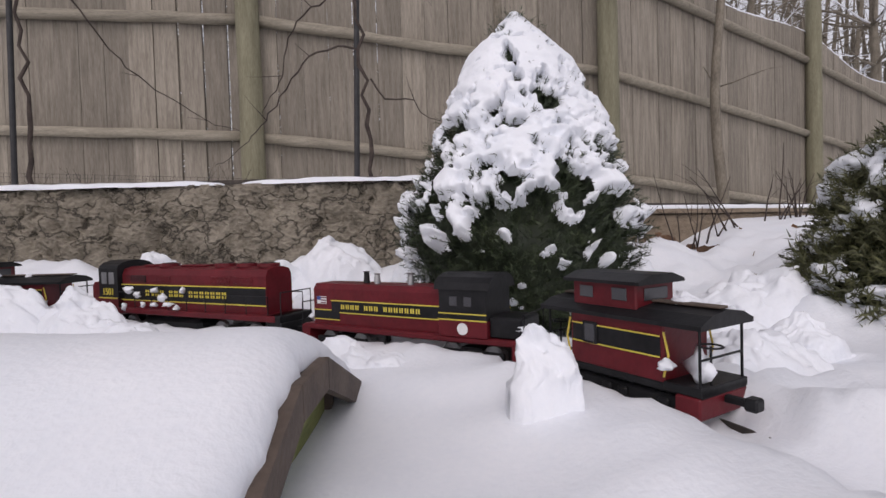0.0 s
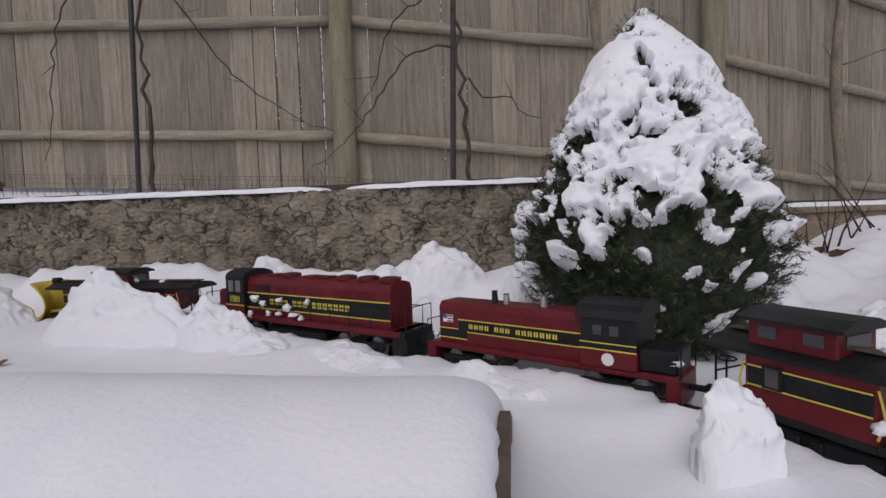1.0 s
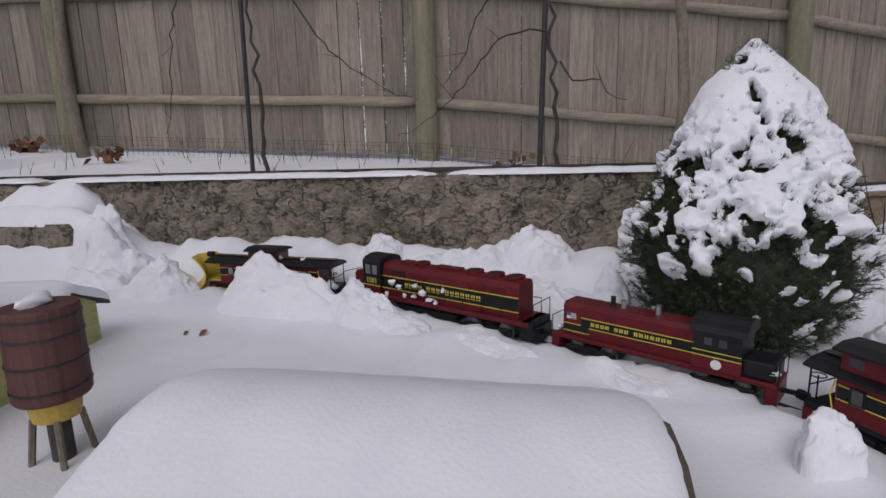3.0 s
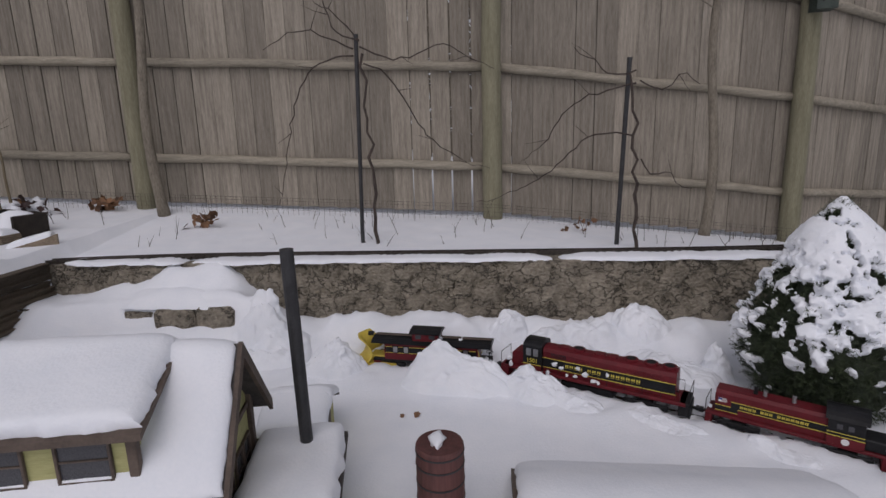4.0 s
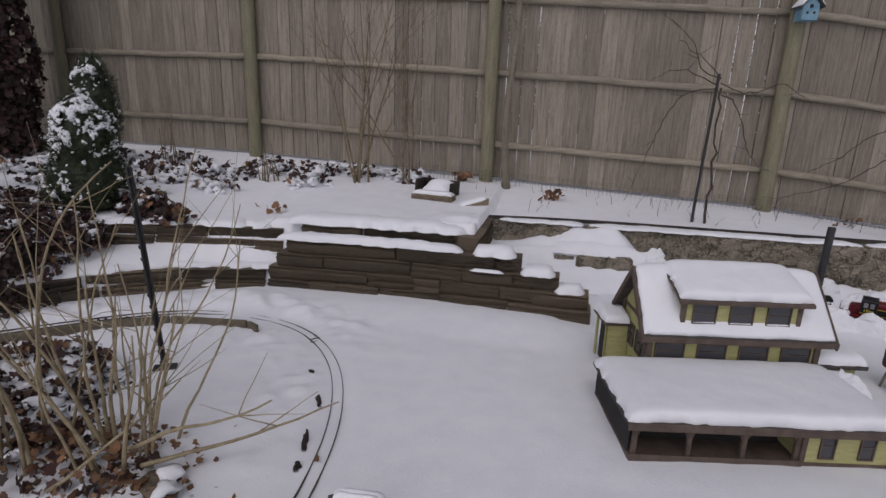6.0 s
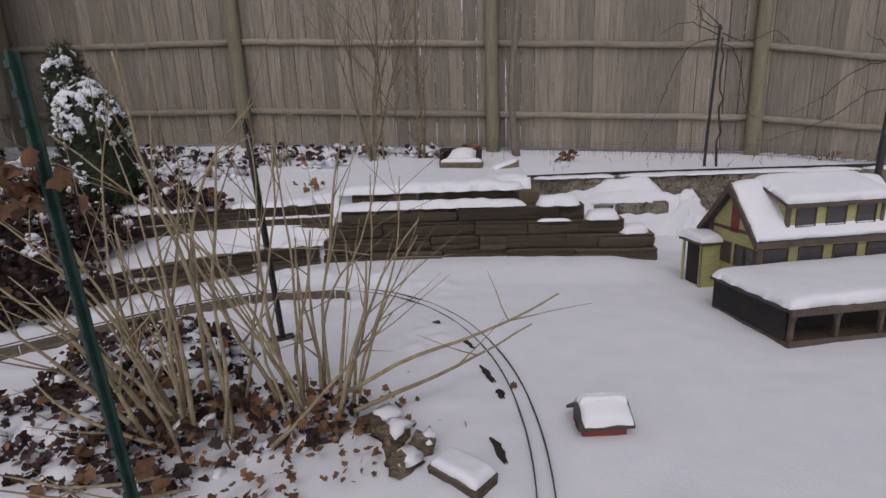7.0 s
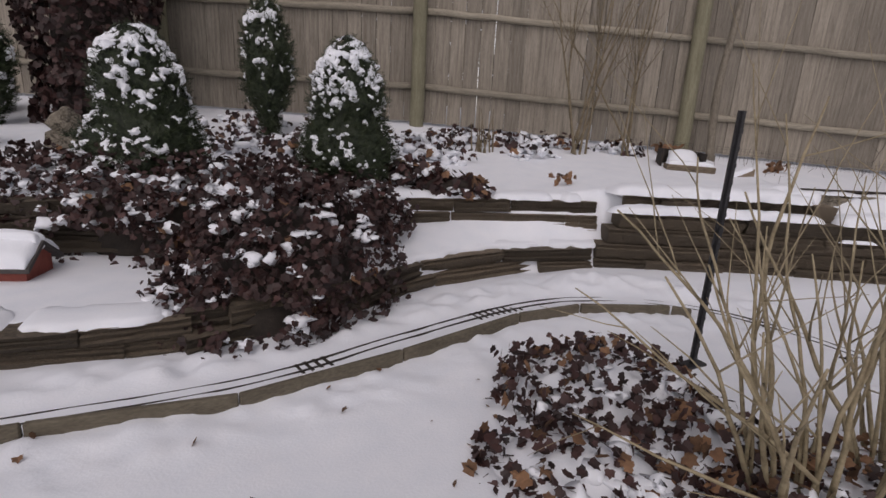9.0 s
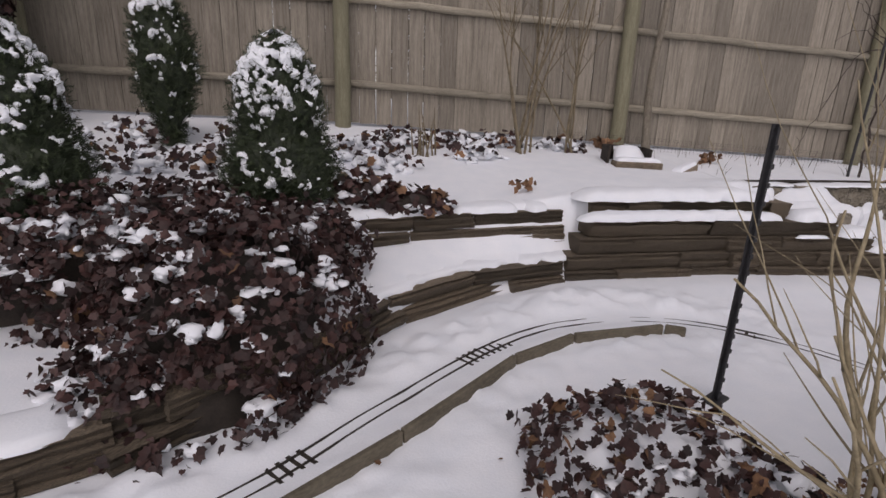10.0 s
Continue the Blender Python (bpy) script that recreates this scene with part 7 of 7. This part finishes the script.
def switcher(M, loc):
    """End-cab switcher, 0.46 long, hood towards +u."""
    L = 0.23
    o = thing("model_locomotive", loc, "maroon model switcher with black end cab and three stacks", "model train")
    part("underframe", Mesh(M).box(-L + 0.005, L - 0.005, -0.043, 0.043, 0.042, 0.052, 0.002), MAROON, o, "maroon side sill")
    part("hood", Mesh(M).prism([(-0.033, 0.052), (0.033, 0.052), (0.033, 0.118), (0.026, 0.128), (-0.026, 0.128), (-0.033, 0.118)], "x", -0.085, 0.205), MAROON, o, "maroon engine hood")
    part("hood_band", Mesh(M).box(-0.085, 0.16, -0.0338, 0.0338, 0.076, 0.096, 0.0005), CAR_BLACK, o, "black lettering band")
    part("hood_band", Mesh(M).box(0.14, 0.204, -0.0337, 0.0337, 0.062, 0.078, 0.0005), CAR_BLACK, o)
    stripe(o, M, -0.085, 0.16, 0.096, 0.098, 0.0340)
    stripe(o, M, -0.085, 0.14, 0.0742, 0.076, 0.0340)
    stripe(o, M, 0.16, 0.204, 0.078, 0.0798, 0.0340)
    stripe(o, M, 0.14, 0.204, 0.0602, 0.062, 0.0340)
    block_letters(o, M, 0.135, 0.082, 0.0085, (4, 3, 7), 0.0344, 0.0115)
    flag = part("flag", Mesh(M).box(0.172, 0.196, 0.0334, 0.0342, 0.09, 0.104, 0.0002), WHITE, o, "tiny striped flag decal")
    part("canton", Mesh(M).box(0.186, 0.196, 0.0342, 0.0346, 0.097, 0.104, 0.0001), BLUE, flag)
    for k in range(3):
        part("flag_stripe", Mesh(M).box(0.172, 0.186, 0.0342, 0.0345, 0.091 + k * 0.0048, 0.0932 + k * 0.0048, 0.0001), MAROON, flag)
    for u, h in ((0.10, 0.020), (0.075, 0.016), (0.0, 0.018)):
        part("exhaust_stack", Mesh(M).tube([(u, 0, 0.125), (u, 0, 0.128 + h), (u, 0, 0.13 + h)], [0.0065, 0.005, 0.0065], 12), STEEL if u != 0.10 else CAR_BLACK, o)
    part("nose_grille", Mesh(M).box(0.2051, 0.2075, -0.026, 0.026, 0.06, 0.112, 0.001), CAR_BLACK, o)
    part("cab", Mesh(M).prism([(-0.044, 0.052), (0.044, 0.052), (0.044, 0.128), *roof_arc(0.044, 0.128, 0.022)[1:-1], (-0.044, 0.128)], "x", -0.17, -0.085), CAR_BLACK, o, "black cab with an arched roof")
    part("cab_roof", Mesh(M).prism([(0.048, 0.127), *roof_arc(0.048, 0.13, 0.023)[1:-1], (-0.048, 0.127)], "x", -0.178, -0.078), CAR_BLACK, o)
    part("cab_skirt", Mesh(M).box(-0.171, -0.084, -0.0446, 0.0446, 0.052, 0.078, 0.0005), MAROON, o)
    stripe(o, M, -0.171, -0.084, 0.078, 0.080, 0.0448)
    stripe(o, M, -0.171, -0.084, 0.088, 0.0898, 0.0448)
    part("emblem", Mesh(M).tube([(-0.128, 0.0446, 0.065), (-0.128, 0.0456, 0.065)], 0.0095, 16), WHITE, o, "round white emblem disc")
    for s in (-1, 1):
        for u in (-0.112, -0.138):
            part("cab_window", Mesh(M).box(u - 0.007, u + 0.007, min(s * 0.044, s * 0.0455), max(s * 0.044, s * 0.0455), 0.101, 0.116, 0.0004), GLASS, o)
        e = s * L
        part("pilot", Mesh(M).box(min(e, e - s * 0.02), max(e, e - s * 0.02), -0.044, 0.044, 0.008, 0.05, 0.002), MAROON, o)
        coupler(o, M, e, s)
        wheels(o, M, s * 0.135, (-0.038, 0.038))
        rail_line(o, "end_rail", CAR_BLACK, M, [(e, -0.04, 0.05), (e, -0.04, 0.092), (e, 0.04, 0.092), (e, 0.04, 0.05)], 0.0013)
    part("rear_hood", Mesh(M).box(-0.225, -0.17, -0.036, 0.036, 0.052, 0.085, 0.003), CAR_BLACK, o, "black low rear deck box")
    snow_on(o, M, [(-0.22, 0.03, 0.06, 0.014), (0.22, 0.02, 0.055, 0.016)], 5)
    return o


def caboose(M, loc, L, label, plow=False, seed=1):
    o = thing("model_caboose", loc, label, "model train")
    b = L - 0.045
    part("underframe", Mesh(M).box(-L, L, -0.043, 0.043, 0.034, 0.044, 0.002), CAR_BLACK, o)
    part("body", Mesh(M).box(-b, b, -0.042, 0.042, 0.042, 0.112, 0.002), MAROON, o, "maroon boarded sides")
    part("side_band", Mesh(M).box(-b + 0.004, b - 0.004, -0.0428, 0.0428, 0.072, 0.094, 0.0005), CAR_BLACK, o, "black band")
    for w in (0.0705, 0.094):
        stripe(o, M, -b + 0.004, b - 0.004, w, w + 0.0018, 0.043)
    roof = Mesh(M).prism([(-0.05, 0.108), (0.05, 0.108), (0.05, 0.113), (0.03, 0.122), (0.0, 0.126), (-0.03, 0.122), (-0.05, 0.113)], "x", -L - 0.004, L + 0.004)
    part("roof", roof, CAR_BLACK, o, "black curved roof")
    part("running_board", Mesh(M).box(-L, L, -0.008, 0.008, 0.1265, 0.1295, 0.001), TRIM, o)
    c = 0.02
    cup = Mesh(M).box(c - 0.05, c + 0.05, -0.036, 0.036, 0.118, 0.150, 0.002)
    cu = part("cupola", cup, MAROON, o, "maroon lookout cupola")
    part("cupola_roof", Mesh(M).prism([(-0.044, 0.149), (0.044, 0.149), (0.044, 0.153), (0.02, 0.161), (-0.02, 0.161), (-0.044, 0.153)], "x", c - 0.06, c + 0.06), CAR_BLACK, cu)
    for s in (-1, 1):
        for u in (c - 0.026, c + 0.026):
            part("cupola_window", Mesh(M).box(u - 0.011, u + 0.011, min(s * 0.036, s * 0.0375), max(s * 0.036, s * 0.0375), 0.129, 0.144, 0.0004), GLASS, cu)
        part("cupola_window", Mesh(M).box(min(c + s * 0.05, c + s * 0.0515), max(c + s * 0.05, c + s * 0.0515), -0.022, 0.022, 0.129, 0.144, 0.0004), GLASS, cu)
    us = [b * k for k in (0.75, 0.52, -0.3, -0.75)] if L > 0.18 else [b * 0.5]
    for u in us:
        for s in (-1, 1):
            fr = part("window", Mesh(M).box(u - 0.012, u + 0.012, min(s * 0.0428, s * 0.0445), max(s * 0.0428, s * 0.0445), 0.071, 0.099, 0.0005), CAR_BLACK, o, "black window frame")
            part("pane", Mesh(M).box(u - 0.008, u + 0.008, min(s * 0.0445, s * 0.045), max(s * 0.0445, s * 0.045), 0.074, 0.096, 0.0002), STEEL if L > 0.18 else GLASS, fr)
    for s in (-1, 1):
        e = s * L
        part("platform", Mesh(M).box(min(e, s * b), max(e, s * b), -0.044, 0.044, 0.036, 0.046, 0.001), CAR_BLACK, o)
        if not (plow and s > 0):
            for v in (-0.04, 0.04):
                rail_line(o, "platform_post", CAR_BLACK, M, [(e - s * 0.004, v, 0.044), (e - s * 0.004, v, 0.11)], 0.0016)
                rail_line(o, "grab_rail", PLOW, M, [(s * b, v * 1.06, 0.05), (s * (b + 0.006), v * 1.06, 0.075), (s * b, v * 1.06, 0.1)], 0.0014, "yellow grab rail")
            rail_line(o, "platform_rail", CAR_BLACK, M, [(e - s * 0.004, -0.04, 0.075), (e - s * 0.004, 0.04, 0.075)], 0.0014)
            ring = [(e - s * 0.004 + 0.012 * math.cos(q * math.pi / 6), 0.02 + 0.012 * math.sin(q * math.pi / 6), 0.088) for q in range(13)]
            rail_line(o, "brake_wheel", CAR_BLACK, M, ring, 0.0012)
            rail_line(o, "brake_staff", CAR_BLACK, M, [(e - s * 0.004, 0.02, 0.04), (e - s * 0.004, 0.02, 0.088)], 0.0014)
            coupler(o, M, e, s)
        wheels(o, M, s * (L - 0.075), (-0.028, 0.028), 0.016)
        part("steps", Mesh(M).box(min(e - s * 0.03, e), max(e - s * 0.03, e), -0.047, 0.047, 0.012, 0.036, 0.002), MAROON, o)
    if plow:
        # swept wedge plow
        rows, n, k = [], 15, 11
        for i in range(n):
            v = -1 + 2 * i / (n - 1)
            for j in range(k):
                w = j / (k - 1)
                sweep = (1 - abs(v) ** 1.3) * (0.075 - 0.05 * w)
                curl = 0.035 * (w - 0.35) ** 2 * 4 + 0.05 * (1 - w) ** 3
                u = L - 0.01 + sweep + curl
                rows.append(tuple(M @ Vector((u, v * (0.062 - 0.006 * w), 0.006 + 0.118 * w))))
        me = raw_mesh("plow_blade", rows, grid_faces(n, k), PLOW)
        blade = part("plow_blade", me, PLOW, o, "curved bright yellow snow plow blade")
        solid = blade.modifiers.new("thickness", "SOLIDIFY")
        solid.thickness = 0.004
        part("plow_brace", Mesh(M).box(L - 0.05, L + 0.02, -0.03, 0.03, 0.03, 0.05, 0.003), PLOW, o)
        part("plow_skirt", Mesh(M).prism([(L - 0.09, 0.006), (L + 0.05, 0.006), (L + 0.01, 0.03), (L - 0.09, 0.026)], "y", -0.052, 0.052), PLOW, o, "yellow plow side skirt")
        part("plow_lamp", Mesh(M).tube([(L + 0.01, 0, 0.128), (L + 0.03, 0, 0.128)], 0.009, 12), CAR_BLACK, o)
    snow_on(o, M, [(-b, 0.045, 0.06, 0.018), (-L + 0.01, 0.02, 0.06, 0.022), (-0.1 * L, 0.01, 0.127, 0.013), (-0.5 * L, 0.0, 0.126, 0.02)], seed + 20)
    return o


def train():
    s1 = track_s((-1.15, 1.14))
    order = [("plow", 0.225), ("road", 0.31), ("switch", 0.23), ("tail", 0.115)]
    gap = 0.055
    size = {"plow": 1.14, "road": 1.15, "switch": 1.05, "tail": 1.05}
    at = {"road": s1}
    at["plow"] = s1 - 0.357 - gap - 0.257
    at["switch"] = s1 + 0.357 + gap + 0.242
    at["tail"] = at["switch"] + 0.242 + gap + 0.125
    for kind, half in order:
        M = on_track(at[kind])
        loc = tuple(M.translation)
        M = M @ Matrix.Diagonal((size[kind], size[kind], size[kind], 1))
        if kind == "road":
            road_engine(M, loc)
        elif kind == "switch":
            switcher(M, loc)
        elif kind == "plow":
            caboose(M, loc, half, "maroon model caboose with black roof and a yellow plow in front", True, 1)
        else:
            caboose(M, loc, half, "short maroon model caboose with black roof and cupola", False, 2)


def snow_chunks():
    """Heaps thrown up by the plow."""
    snow_heap(-0.415, 0.455, 0.088, 0.046, 0.042, 3, -20, (-0.35, 0.0), 0.36, "tall leaning block of ploughed snow beside the track")
    snow_heap(-1.65, 1.17, 0.165, 0.23, 0.085, 5, -12, (-0.5, 0.25), 0.8, "high wedge of ploughed snow piled beside the track")
    snow_heap(-1.375, 1.11, 0.10, 0.13, 0.07, 12, -25, (-0.1, 0.2), 0.75)
    snow_heap(-1.22, 1.03, 0.035, 0.12, 0.05, 14, -30)
    snow_heap(-2.2, 1.30, 0.12, 0.13, 0.09, 16, 10, (0.2, 0.1), 0.6)
    snow_heap(-2.5, 1.40, 0.17, 0.18, 0.12, 17, 20, (0.0, 0.2), 0.7)
    snow_heap(-0.84, 1.30, 0.075, 0.24, 0.11, 36, -12, (0.3, 0.2), 0.45, "smooth low mound of pushed snow behind the track")
    snow_heap(-0.83, 1.56, 0.085, 0.13, 0.09, 21, 10, (-0.3, 0.2), 0.55)
    snow_heap(-1.43, 1.56, 0.10, 0.10, 0.07, 22, 20, (0.0, 0.0), 0.8)
    snow_heap(-1.15, 1.5, 0.06, 0.2, 0.1, 23, 5, (0.0, 0.3), 0.7)
    snow_heap(-0.95, 0.90, 0.022, 0.12, 0.04, 41, -35)
    snow_heap(-0.66, 0.72, 0.024, 0.10, 0.035, 42, -42)
    snow_heap(-0.05, 0.62, 0.06, 0.12, 0.08, 31, 40, (0.0, 0.0), 0.6)
    snow_heap(0.0, 0.86, 0.08, 0.11, 0.1, 32, 10, (0.0, 0.2), 0.6)
    snow_heap(0.2, 1.1, 0.10, 0.16, 0.12, 34, 0, (0.2, 0.0), 0.6)
    snow_heap(0.05, 1.28, 0.12, 0.13, 0.1, 37, 30, (0.0, 0.0), 0.7)
    snow_heap(0.02, 1.02, 0.09, 0.07, 0.07, 38, 50, (0.2, 0.0), 0.55)
    snow_heap(0.13, 0.78, 0.07, 0.08, 0.06, 39, 20, (0.0, 0.2), 0.5)
    snow_heap(-0.62, 1.30, 0.16, 0.07, 0.06, 43, 10, (0.3, 0.0), 0.7)


# ---------------------------------------------------------------- building it all
concrete_wall()
lines()
timber_beam()
depot()
small_station()
train()
conifers()
poles()
bare_bush()
ivy_and_leaves()
vines()
saplings()
water_tank()
red_hut(-3.77, -1.0, 6, "model_hut", "tiny faded red hut with a snow-padded dark roof beside the track", 0.85)
red_hut(-7.72, -0.2, 10, "model_hut", "little red model building half buried on the snowy bed", 1.6)
trough()
rocks()
birdhouse(-1.47, 2.66, 1.98, BLUE_PAINT, "weathered pale blue birdhouse on a fence post, snow on its roof", 8)
birdhouse(0.60, 2.92, 1.72, DARK_GREEN, "dark green birdhouse on a fence post, snow on its roof", -6)
snow_chunks()
wire_netting()
backwoods()
stone_walls()
fence_run()
